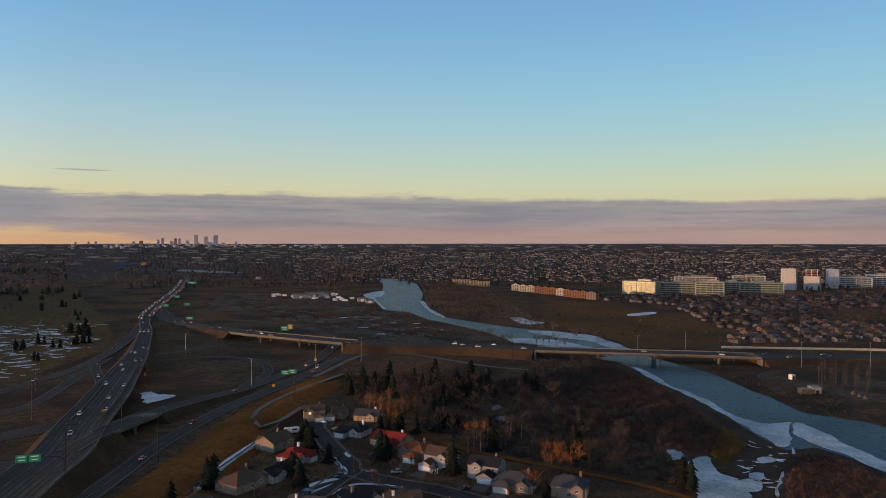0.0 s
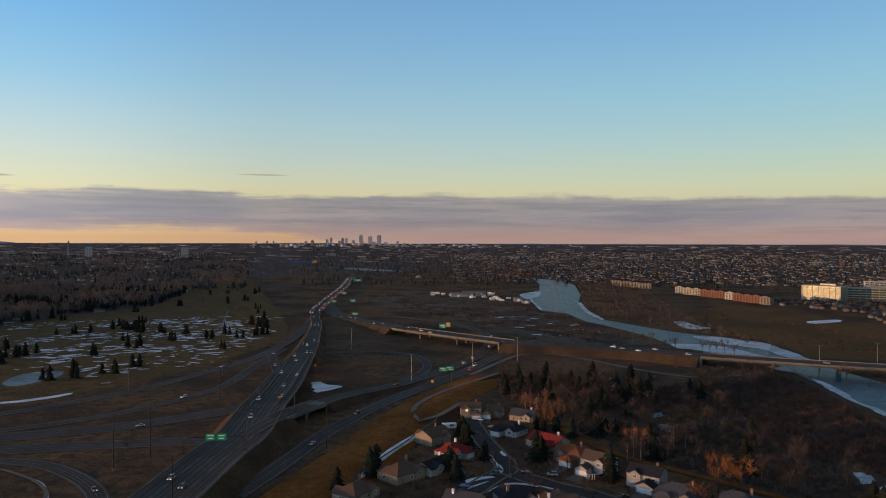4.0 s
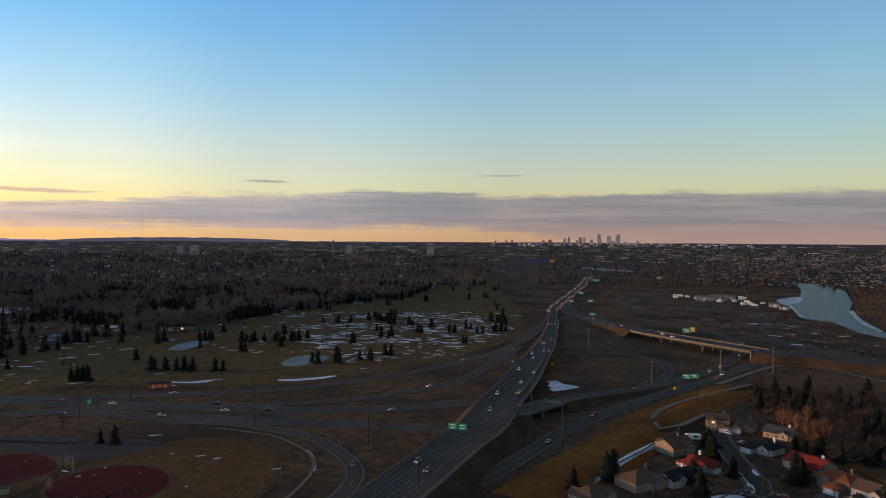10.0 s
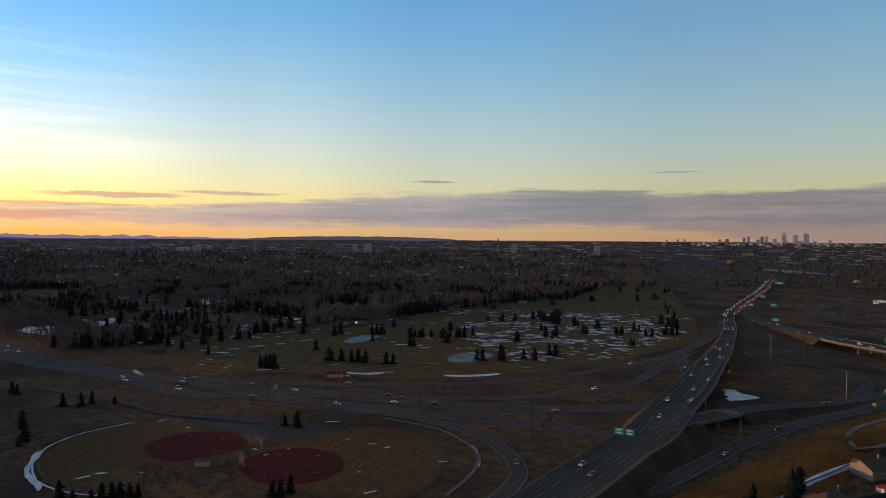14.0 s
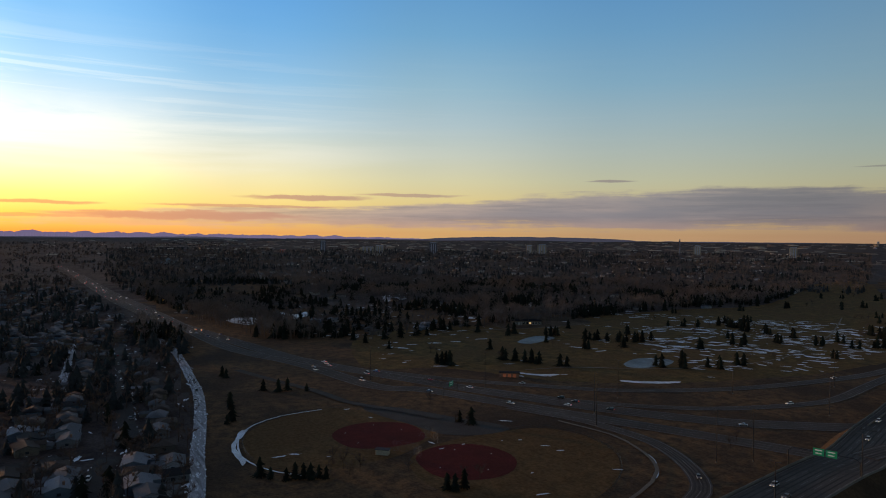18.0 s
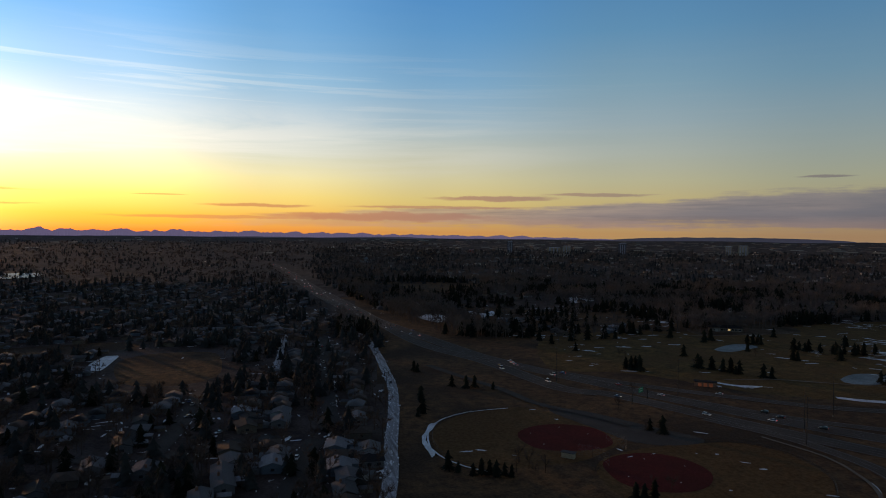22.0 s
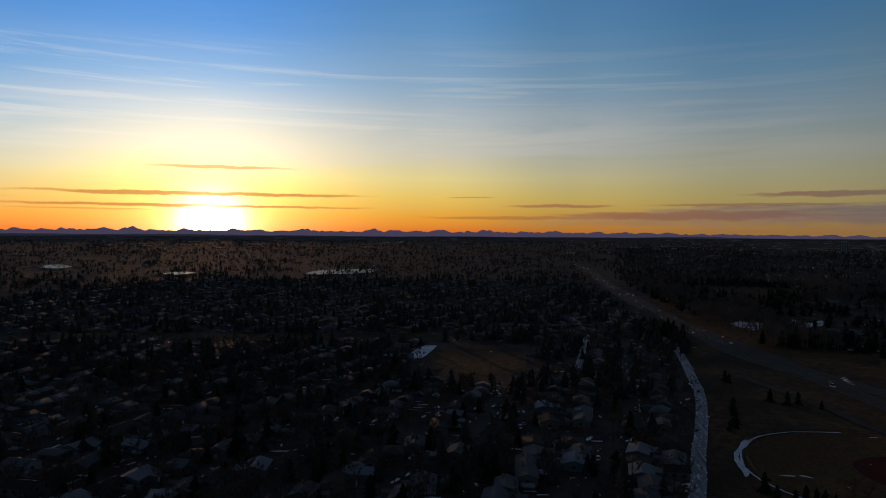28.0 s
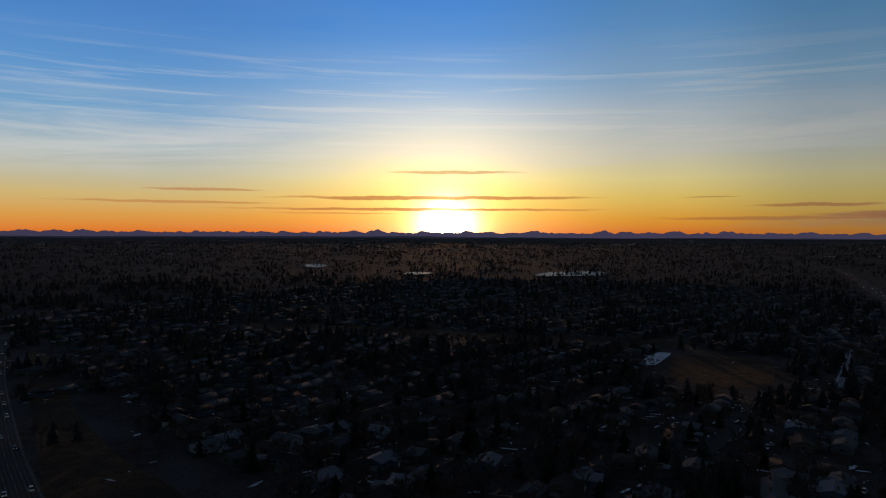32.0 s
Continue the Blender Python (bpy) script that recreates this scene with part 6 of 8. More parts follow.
for outline in ([(27, 422), (41, 437), (62, 437), (75, 422), (70, 400), (58, 411), (42, 413), (29, 400)], [(65, 404), (72, 397), (64, 368), (59, 363), (61, 385)], [(138, 388), (151, 391), (149, 357), (136, 333), (132, 342), (142, 363)]):
    patch("reed_bed", outline, M["reed"], "bed of yellow dry reeds on the flats", z=0.10, wobble=2)
for outline in ([(29, 422), (35, 429), (36, 422), (30, 415)], [(29, 400), (37, 400), (40, 390), (34, 385)], [(61, 429), (75, 431), (84, 422), (72, 416), (62, 422)], [(113, 404), (116, 400), (114, 388), (111, 390)], [(176, 333), (179, 331), (177, 324), (174, 324)]):
    patch("marsh_pool", outline, M["thin_ice"], "small frozen pool between reeds", z=0.15, category="pond", closed_step=3)
snow_patches_later = [(136, 333), (155, 352), (163, 333), (133, 274), (121, 274), (125, 301)]

# ---- golf course, ball fields, the western suburb ----
GOLF = [(-499, 224), (-457, 277), (-381, 321), (-339, 384), (-318, 459), (-308, 551), (-326, 684), (-400, 837), (-583, 1149), (-835, 1549), (-819, 1335), (-669, 965), (-681, 796), (-678, 650), (-634, 498), (-670, 405), (-647, 290)]


def blob(r, long=1.0):
    """A ragged flat patch of snow, one metre or so across."""
    n = 11
    v = [(0, 0, 0.06)] + [(long * q * math.cos(6.2832 * i / n), q * math.sin(6.2832 * i / n), 0.0) for i, q in enumerate([r.uniform(0.55, 1.15) for _ in range(n)])]
    return np.array(v), np.array([(0, 1 + i, 1 + (i + 1) % n) for i in range(n)])


BLOBS = [blob(random.Random(40 + i), 1.4 + 0.9 * (i % 5)) for i in range(10)]


def snow_patches(name, outline, count, seed, lo, hi, label, keep=None, near=-6.0):
    r = random.Random(seed)
    out = [(x, y, 0.10 + r.random() * 0.03, r.uniform(lo, hi), math.atan2(y, x) + math.pi / 2 + r.uniform(-.9, .9), 1.0) for x, y in within(outline, count, seed, near, keep)]
    spread_out(name, BLOBS, out, M["snow"], label, "snow")


snow_patches("golf_snow", [(-536, 507), (-551, 605), (-582, 724), (-579, 910), (-431, 817), (-359, 721), (-328, 609), (-334, 474), (-350, 435), (-457, 502)], 430, 41, 0.9, 2.9, "thin drifts of old snow between golf trees", clumps(70, -0.15), -30)
snow_patches("golf_snow", GOLF, 330, 42, 0.7, 2.3, "scattered patches of old snow on the golf course", clumps(110, -0.05, 4), -30)
snow_patches("bar_ice", snow_patches_later, 26, 143, 0.4, 1.2, "frozen puddles on the gravel bar", None, -30)
snow_patches("verge_snow", [(-368, 104), (-380, 146), (-369, 196), (-311, 227), (-255, 249), (-223, 240), (-194, 189), (-216, 153), (-277, 96), (-318, 90)], 16, 43, 0.4, 1.2, "small patches of old snow on the sports ground", None, -30)
for outline, what in (
    ([(-406, 408), (-421, 436), (-415, 456), (-400, 458), (-388, 439), (-387, 419), (-392, 405)], "frozen pond on the golf course"),
    ([(-543, 405), (-565, 438), (-564, 455), (-548, 456), (-536, 431), (-529, 410)], "small frozen pond beside the clubhouse"),
):
    patch("pond", outline, M["thin_ice"], what, z=0.10, category="pond", closed_step=5)
for strip in ([(-363, 361), (-353, 371), (-345, 384), (-338, 396), (-336, 391), (-342, 374), (-351, 363), (-358, 358)], [(-420, 314), (-410, 321), (-403, 333), (-400, 338), (-398, 329), (-404, 319), (-415, 313)]):
    patch("long_drift", strip, M["snow"], "long thin drift of snow beside the ramp", z=0.14, category="snow", closed_step=4, wobble=1.5)
patch("ramp_drift", [(-198, 456), (-196, 466), (-185, 461), (-172, 451), (-176, 443), (-180, 434), (-190, 443)], M["snow"], "drift of snow between two ramps", z=0.14, category="snow", closed_step=4, wobble=6)
room.learn()
for x, y in within(GOLF, 44, 44, 2.0, clumps(60, 0.12, 2)):
    tree("spruce", x, y, rnd.uniform(8, 13), "on the golf course")
    for _ in range(rnd.choice((0, 1, 1, 2))):
        tree("spruce", x + rnd.uniform(-6, 6), y + rnd.uniform(-5, 5), rnd.uniform(7, 12), "on the golf course")
for x, y in [(-839, 563), (-834, 580), (-811, 579), (-756, 645), (-751, 648), (-529, 429), (-561, 461), (-568, 473), (-560, 469), (-528, 478), (-524, 480), (-517, 484), (-508, 488), (-504, 498), (-496, 494), (-496, 502), (-489, 506), (-488, 515), (-488, 527), (-561, 633), (-552, 650), (-539, 657), (-537, 690), (-550, 718), (-528, 695), (-515, 689), (-498, 678), (-486, 672), (-466, 677), (-431, 528), (-429, 529), (-420, 572), (-425, 631), (-416, 626), (-394, 647), (-389, 650), (-395, 685), (-368, 662), (-362, 664), (-397, 765), (-420, 825), (-375, 744), (-519, 357), (-470, 336), (-460, 341), (-452, 345), (-447, 348), (-441, 351), (-425, 359), (-391, 428), (-383, 426), (-371, 438), (-366, 458), (-358, 462), (-362, 488), (-357, 490)]:
    tree("spruce", x, y, rnd.uniform(8, 12), "on the golf course")
    if rnd.random() < 0.45:
        tree("spruce", x + rnd.uniform(-7, 7), y + rnd.uniform(-4, 4), rnd.uniform(6, 11), "on the golf course")
for x, y in within(GOLF, 30, 45, 2.0):
    tree("bare", x, y, rnd.uniform(6, 10), "on the golf course")

for k, line in enumerate(([(-619, 345), (-638, 402), (-622, 456), (-617, 520)], [(-422, 356), (-394, 395), (-366, 455), (-366, 556), (-422, 714), (-514, 901)], [(-425, 325), (-415, 365), (-394, 395)])):
    road("cart_path", line, 1.6, "thin pale cart path across the golf course", lanes=1, material=M["track"], edge=False, dash=False, category="path")
# small brick pump house and the clubhouse
px, py = (-410.6, 299.7)
hut = empty("pump_house", px, py, 0, facing(px, py, 0, 0))
part("wall", block(bmesh.new(), 0, 0, -0.2, 14, 6, 3.2, 0.05), M["brick"], hut)
part("roof", block(bmesh.new(), 0, 0, 3.0, 15, 7, 0.4, 0.08), ROOFS["black"], hut)
# faint orange glow added to the doors
M["hut_glow"] = surface("glowing_red_door", (0.5, 0.16, 0.08), (0.42, 0.13, 0.06), scale=2.0, glow=(1.0, 0.28, 0.10, 0.10))
for q in (-3.5, 0.0, 3.5):
    part("door", block(bmesh.new(), q, -3.04, 0.0, 2.2, 0.12, 2.4, 0.02), M["hut_glow"], hut, "orange door with a faint glow")
tagged(hut, "low red brick pump house with faintly glowing doors", "hut")
px, py = (-651.2, 498.9)
club = empty("clubhouse", px, py, 0, facing(px, py, 0, 0) + 6)
part("wall", block(bmesh.new(), 0, 0, -0.2, 34, 10, 4.6, 0.05), WALLS["taupe"], club)
part("roof", hip_roof(bmesh.new(), 0, 0, 4.4, 34, 10, 2.2, 1.0), ROOFS["black"], club)
for q in range(-4, 5):
    window(club, q * 3.6, -5.0, 2.0, 2.6, 2.0, 0, q == 1)
part("porch", block(bmesh.new(), -8, -6.5, 0, 5, 3, 3.2, 0.05), WALLS["white"], club)
tagged(club, "long dark clubhouse with white porch by the golf course", "clubhouse")
patch("clubhouse_lot", [(-679, 471), (-717, 548), (-675, 594), (-624, 573), (-617, 520), (-620, 487), (-627, 453)], M["yard"], "pale car park behind the clubhouse", z=0.08)

# ball fields
patch("parking_lot", [(-375, 169), (-368, 186), (-331, 205), (-306, 218), (-296, 216), (-295, 198), (-305, 182), (-330, 176), (-358, 169)], M["street"], "grey asphalt car park of the ball fields", z=0.09, closed_step=5)
road("sports_road", [(-525, 134), (-482, 145), (-431, 160), (-390, 167), (-357, 185), (-332, 196)], 6.0, "narrow access road to the ball fields", lanes=1, material=M["street"], edge=False, dash=False)
for what, field, infield, fence_line, arc in (
    ("western", [(-342, 90), (-361, 100), (-375, 116), (-385, 143), (-381, 159), (-353, 172), (-316, 183), (-288, 152), (-283, 132), (-283, 106), (-292, 88), (-315, 85)],
     [(-329, 131), (-342, 143), (-344, 160), (-332, 175), (-311, 174), (-300, 165), (-299, 146), (-307, 132)],
     [(-286, 96), (-295, 89), (-313, 86), (-338, 89), (-358, 98), (-375, 115), (-385, 143), (-382, 160)], True),
    ("eastern", [(-282, 152), (-295, 185), (-293, 228), (-274, 243), (-245, 239), (-223, 223), (-209, 205), (-200, 183), (-203, 158), (-227, 143), (-255, 140)],
     [(-278, 151), (-288, 165), (-287, 181), (-275, 191), (-257, 191), (-243, 180), (-239, 166), (-244, 154), (-255, 147)],
     [(-296, 216), (-293, 232), (-273, 242), (-245, 239), (-224, 225), (-209, 206), (-198, 181)], False),
):
    patch("ball_field", field, M["field"], what + " ball field of worn olive turf", z=0.06, closed_step=5)
    patch("infield", infield, M["shale"], what + " infield of dark red shale", z=0.10, closed_step=4)
    line = smooth_line(fence_line, 3.0)
    ob = empty("outfield_fence", line[0][0], line[0][1])
    bm = bmesh.new()
    for i in range(len(line) - 1):
        a, b = line[i] - line[0], line[i + 1] - line[0]
        for z in (0.15, 1.25):
            rod(bm, (*a, z), (*b, z), 0.05, sides=4)
    part("rail", bm, M["dark_steel"], ob)
    for p in line[::2]:
        q = p - line[0]
        part("post", rod(bmesh.new(), (q[0], q[1], 0), (q[0], q[1], 1.35), 0.05, sides=5), M["dark_steel"], ob)
    tagged(ob, what + " outfield fence of dark steel tube", "fence")
    bx, by = (sum(p[0] for p in infield) / len(infield), sum(p[1] for p in infield) / len(infield))
    USED.extend((x, y, 14.0) for x, y in field)
    USED.append((bx, by, 55.0))
for line in ([(-312, 138), (-331, 139), (-338, 158), (-323, 167)], [(-261, 154), (-280, 173), (-267, 185), (-249, 171)]):
    for x, y in line:
        ob = bulk("base_plate", [(-.2, -.2, 0), (.2, -.2, 0), (.2, .2, 0), (-.2, .2, 0), (-.2, -.2, .1), (.2, -.2, .1), (.2, .2, .1), (-.2, .2, .1)],
                  [(0, 1, 5, 4), (1, 2, 6, 5), (2, 3, 7, 6), (3, 0, 4, 7), (4, 5, 6, 7)], M["white_paint"])
        ob.location = (x, y, 0.11)
        tagged(ob, "white rubber base on the red infield", "base", "bases")


def backstop(x, y, turn):
    """A bent wire screen behind the plate."""
    ob = empty("backstop", x, y, 0, turn)
    for k, (ax, bx) in enumerate(((-9, -3), (-3, 3), (3, 9))):
        ay, by = abs(ax) * 0.5 - 4, abs(bx) * 0.5 - 4
        bm = bmesh.new()
        for i in range(11):
            t = i / 10
            rod(bm, (ax + (bx - ax) * t, ay + (by - ay) * t, 0), (ax + (bx - ax) * t, ay + (by - ay) * t, 5.5), 0.008, sides=3)
            rod(bm, (ax, ay, 5.5 * t), (bx, by, 5.5 * t), 0.008, sides=3)
        tagged(part("screen", bm, M["steel"], ob), kind="stuff")
        part("post", rod(bmesh.new(), (ax, ay, 0), (ax, ay, 5.8), 0.07), M["dark_steel"], ob)
    tagged(ob, "tall wire backstop behind the home plate", "backstop")


for x, y in [(-284, 150), (-299, 170)]:
    backstop(x, y, facing(x, y, -300, 190))
px, py = (-290.5, 140.6)
dug = empty("dugout", px, py, 0, facing(px, py, -330, 180))
part("wall", block(bmesh.new(), 0, 0, 0, 6, 3, 2.4, 0.04), WALLS["cream"], dug)
part("roof", block(bmesh.new(), 0, 0, 2.4, 6.8, 3.8, 0.25, 0.04), ROOFS["grey"], dug)
part("doorway", block(bmesh.new(), 0, -1.55, 0.1, 4.5, 0.1, 1.8), M["dark_steel"], dug)
tagged(dug, "small cream players' shelter beside the infield", "dugout")
for x, y in [(-288, 83), (-283, 86), (-278, 91), (-279, 95), (-277, 98), (-274, 100), (-275, 104), (-272, 106), (-442, 145), (-433, 155), (-448, 131), (-441, 139), (-377, 91), (-382, 95), (-507, 119), (-500, 120), (-430, 105), (-408, 100), (-415, 102), (-322, 202), (-315, 205), (-237, 143), (-234, 145), (-235, 150)]:
    tree("spruce", x, y, rnd.uniform(5, 10), "beside the ball fields")
for x, y in [(-277, 110), (-271, 116), (-274, 122), (-280, 117), (-247, 157), (-242, 162), (-290, 116), (-264, 140), (-399, 237), (-360, 205), (-225, 304), (-218, 290), (-323, 200), (-316, 204)]:
    tree("bare", x, y, rnd.uniform(5, 9), "beside the ball fields")
road("jogging_path", [(-297, 250), (-263, 256), (-241, 251), (-225, 244), (-212, 234), (-203, 221), (-197, 208), (-191, 192)], 1.7, "pale path round the sports ground", lanes=1, material=M["track"], edge=False, dash=False, category="path")
patch("path_snow", [(-232, 248), (-224, 245), (-212, 235), (-205, 226), (-208, 227), (-213, 235), (-223, 242)], M["snow"], "snow left along the path", z=0.32, category="snow", closed_step=3)
road("snow_rim", [(-382, 146), (-381, 133), (-379, 121), (-374, 111), (-367, 102), (-357, 94), (-343, 88), (-331, 85), (-318, 83), (-308, 84), (-299, 86), (-289, 91), (-280, 98)], 0.9, "thin rim of snow round the western outfield", lanes=1, material=M["snow"], edge=False, dash=False, category="snow")
patch("track_snow", [(-360, 94), (-350, 89), (-337, 84), (-323, 81), (-310, 80), (-304, 80), (-311, 83), (-325, 84), (-338, 87), (-350, 92), (-359, 97)], M["snow"], "broad drift of snow beside the western outfield", z=0.36, category="snow", closed_step=3, wobble=1.5)
# the snowy lane behind the gardens
LANE = [(-711, 108), (-645, 109), (-570, 104), (-510, 98), (-461, 93), (-415, 85), (-367, 75), (-328, 66), (-297, 60), (-271, 54), (-246, 47)]
road("snowy_lane", LANE, 6.5, "lane of dirty packed snow behind the gardens", lanes=1, material=M["lane_snow"], edge=False, dash=False, category="lane")
lane_rnd = random.Random(191)


def lane_drifts(name, rows, each, large, label):
    """Ragged ridges of snow along a lane; rows: how far from its middle they lie."""
    drifts = []
    _, line, side, _, z = ROADS[name]
    for p, n, h in zip(line, side, z):
        for _ in range(each):
            along = np.array((-n[1], n[0]))
            q = p[:2] + n * (lane_rnd.choice(rows) + lane_rnd.gauss(0, 0.35)) + along * lane_rnd.uniform(-5, 5)
            drifts.append((q[0], q[1], h + 0.03 + lane_rnd.random() * 0.03, lane_rnd.uniform(0.16, large), math.atan2(along[1], along[0]) + lane_rnd.gauss(0, 0.12), 1.0))
    spread_out("lane_drifts", BLOBS, drifts, M["snow"], label, "snow")


lane_drifts("snowy_lane", (-3.0, -2.5, -0.2, 0.3, 2.3, 2.9), 9, 0.55, "ragged ridges of snow along the garden lane")
road("back_alley", [(-714, 36), (-632, 29), (-556, 22), (-496, 17)], 5.0, "snowy back alley between gardens", lanes=1, material=M["lane_snow"], edge=False, dash=False, category="lane")
road("home_street", [(-698, 72), (-616, 65), (-518, 56), (-417, 46), (-381, 44)], 9.0, "residential street with parked cars", lanes=1, material=M["street"], edge=False, dash=False, category="street")
road("crescent", [(-345, 32), (-327, 27), (-308, 23), (-286, 18), (-263, 11)], 10.0, "residential crescent of dark asphalt", lanes=1, material=M["street"], edge=False, dash=False, category="street")
road("west_street", [(-475, -27), (-448, -31), (-411, -32), (-376, -35), (-331, -42)], 9.0, "residential street of dark asphalt", lanes=1, material=M["street"], edge=False, dash=False, category="street")
road("cross_street", [(-356, 14), (-345, -20), (-327, -45), (-340, -78), (-347, -95), (-316, -108), (-282, -119)], 8.0, "residential street of dark asphalt", lanes=1, material=M["street"], edge=False, dash=False, category="street")
road("south_highway", [(-154, -250), (-168, -278), (-192, -326), (-233, -402), (-276, -480), (-326, -564), (-379, -646), (-428, -707)], 16.0, "southern highway with slow traffic", lanes=4)
drive(ROADS["south_highway"], ((-4.5, -1), (0, -1), (4.5, -1)), 14, 0.0, 1.0, (30, 120), "on the southern highway")
lane_drifts("back_alley", (-2.4, -1.6, 0.0, 1.8, 2.5), 8, 0.6, "ridges of snow in the back alley")
for which, half in (("home_street", 4.6), ("crescent", 5.1), ("west_street", 4.6), ("cross_street", 4.1)):
    lane_drifts(which, (-half, half), 2, 0.5, "thin ridges of snow along the kerbs of a street")
patch("school_field", [(-579, -97), (-617, -86), (-628, -59), (-617, -26), (-531, -19), (-498, -32), (-490, -54), (-506, -81)], M["earth"], "brown school playing field", z=0.06)
patch("power_corridor", [(-605, -550), (-645, -433), (-660, -272), (-698, -120), (-655, -102), (-614, -242), (-597, -401), (-562, -511)], M["earth"], "long open grass strip between suburbs", z=0.06)
patch("field_snow", [(-582, -116), (-621, -111), (-622, -102), (-600, -101), (-556, -103), (-557, -110)], M["snow"], "sheet of old snow beside the school field", z=0.12, category="snow", closed_step=5)
SOUTH_VERGE = [(-159, -241), (-181, -282), (-222, -350), (-287, -459), (-374, -589), (-347, -525), (-262, -376), (-216, -282), (-197, -224), (-181, -198)]
patch("south_verge", SOUTH_VERGE, M["earth"], "brown grass slope beside the southern highway", z=0.05)
for fields in ([(-579, -97), (-617, -86), (-628, -59), (-617, -26), (-531, -19), (-498, -32), (-490, -54), (-506, -81)], [(-586, -533), (-596, -482), (-609, -432), (-619, -380), (-626, -326), (-638, -263), (-649, -211), (-663, -158), (-671, -115)], SOUTH_VERGE):
    USED.extend((x, y, 30.0) for x, y in fields)
    USED.append((sum(p[0] for p in fields) / len(fields), sum(p[1] for p in fields) / len(fields), 45.0))
room.learn()

# rows of bungalows
plots, taken = [], {}
r = random.Random(60)
for k in range(-39, 12):
    for i in range(0, 84):
        u = 205 + i * 14.4 + (k % 2) * 7
        u, v = u + r.uniform(-1.5, 1.5), 22.5 * k + (2.5 if k % 2 else -2.5) + 34 * math.sin(u / 190 + 0.3 * k) + 9 * math.sin(u / 70 + 0.6 * k) + r.uniform(-3, 3)
        x, y = -0.995 * u + 0.097 * v, 0.097 * u + 0.995 * v
        a, d = math.degrees(math.atan2(-x, y)), math.hypot(x, y)
        if not (79 < a < 153 and 225 < d < 1500) or r.random() < 0.02 + 0.4 * noise.noise((x / 80, y / 80, 6)) + 0.3 * min(max((d - 450) / 500, 0), 1):
            continue
        lane_gap = min(math.hypot(x - p[0], y - p[1]) for p in LANE)
        if a < 84 and x > -760 and y > 0.105 * -x + 22 - max(0, (-x - 450) * 0.03):
            continue
        cell = (int(x // 20), int(y // 20))
        beside = [q for a in (-1, 0, 1) for b in (-1, 0, 1) for q in taken.get((cell[0] + a, cell[1] + b), ())]
        if room.free(x, y, 4.0) and all(math.hypot(x - q[0], y - q[1]) > 12.6 for q in beside):
            taken.setdefault(cell, []).append((x, y))
            plots.append((d, x, y, 174.4 + (0 if k % 2 else 180) + 10 * math.cos(u / 190 + 0.3 * k) + r.choice((0, 0, 0, 0, 90)) + r.uniform(-8, 8)))
            USED.append((x, y, 7.0))
plots.sort()
room.learn()
# backlit shade put into the colour: siding copied darker, shingles bluer
SHADED_WALL = {k: surface("shaded_siding_" + k, c, tuple(0.85 * q for q in c), scale=1.2, rough=0.85, stretch=(0.3, 0.3, 4.0), bump=0.1)
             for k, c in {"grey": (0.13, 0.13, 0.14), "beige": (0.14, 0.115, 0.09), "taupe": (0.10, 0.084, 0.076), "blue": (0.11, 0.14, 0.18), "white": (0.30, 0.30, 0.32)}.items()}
SHADED_ROOF = {k: surface("shaded_shingles_" + k, c, tuple(0.7 * q for q in c), tuple(0.85 * q for q in c), scale=2.2, rough=0.9, bump=0.35, stretch=(1, 1, 2.0), spec=0.15)
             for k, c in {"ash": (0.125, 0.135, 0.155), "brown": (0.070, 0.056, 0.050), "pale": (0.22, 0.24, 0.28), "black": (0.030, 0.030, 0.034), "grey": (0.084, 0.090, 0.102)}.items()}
WEST_KINDS = [("grey", "ash", "gable"), ("beige", "brown", "gable"), ("taupe", "ash", "hip"), ("blue", "pale", "gable"), ("grey", "black", "gable"), ("taupe", "brown", "hip"), ("taupe", "grey", "gable"), ("white", "ash", "gable")]
models = {}
for n, (d, x, y, turn) in enumerate(plots):
    if n >= 96:
        break
    k = r.randrange(len(WEST_KINDS))
    wall, roof, style = WEST_KINDS[k]
    if k not in models:
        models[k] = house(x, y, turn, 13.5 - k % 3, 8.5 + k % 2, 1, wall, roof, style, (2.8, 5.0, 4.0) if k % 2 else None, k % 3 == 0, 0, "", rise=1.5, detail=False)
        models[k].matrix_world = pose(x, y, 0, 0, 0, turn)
        # swap in the siding and shingles that carry shade in their colour
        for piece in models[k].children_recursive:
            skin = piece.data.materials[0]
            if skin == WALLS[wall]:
                piece.data.materials[0] = SHADED_WALL[wall]
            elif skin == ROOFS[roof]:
                piece.data.materials[0] = SHADED_ROOF[roof]
        ob = models[k]
    else:
        ob = copy_thing(models[k], pose(x, y, 0, 0, 0, turn))
    tagged(ob, "%s bungalow with %s %s roof in the western suburb" % (wall, roof, "hipped" if style == "hip" else "gabled"), "house", "bungalows of the western suburb")


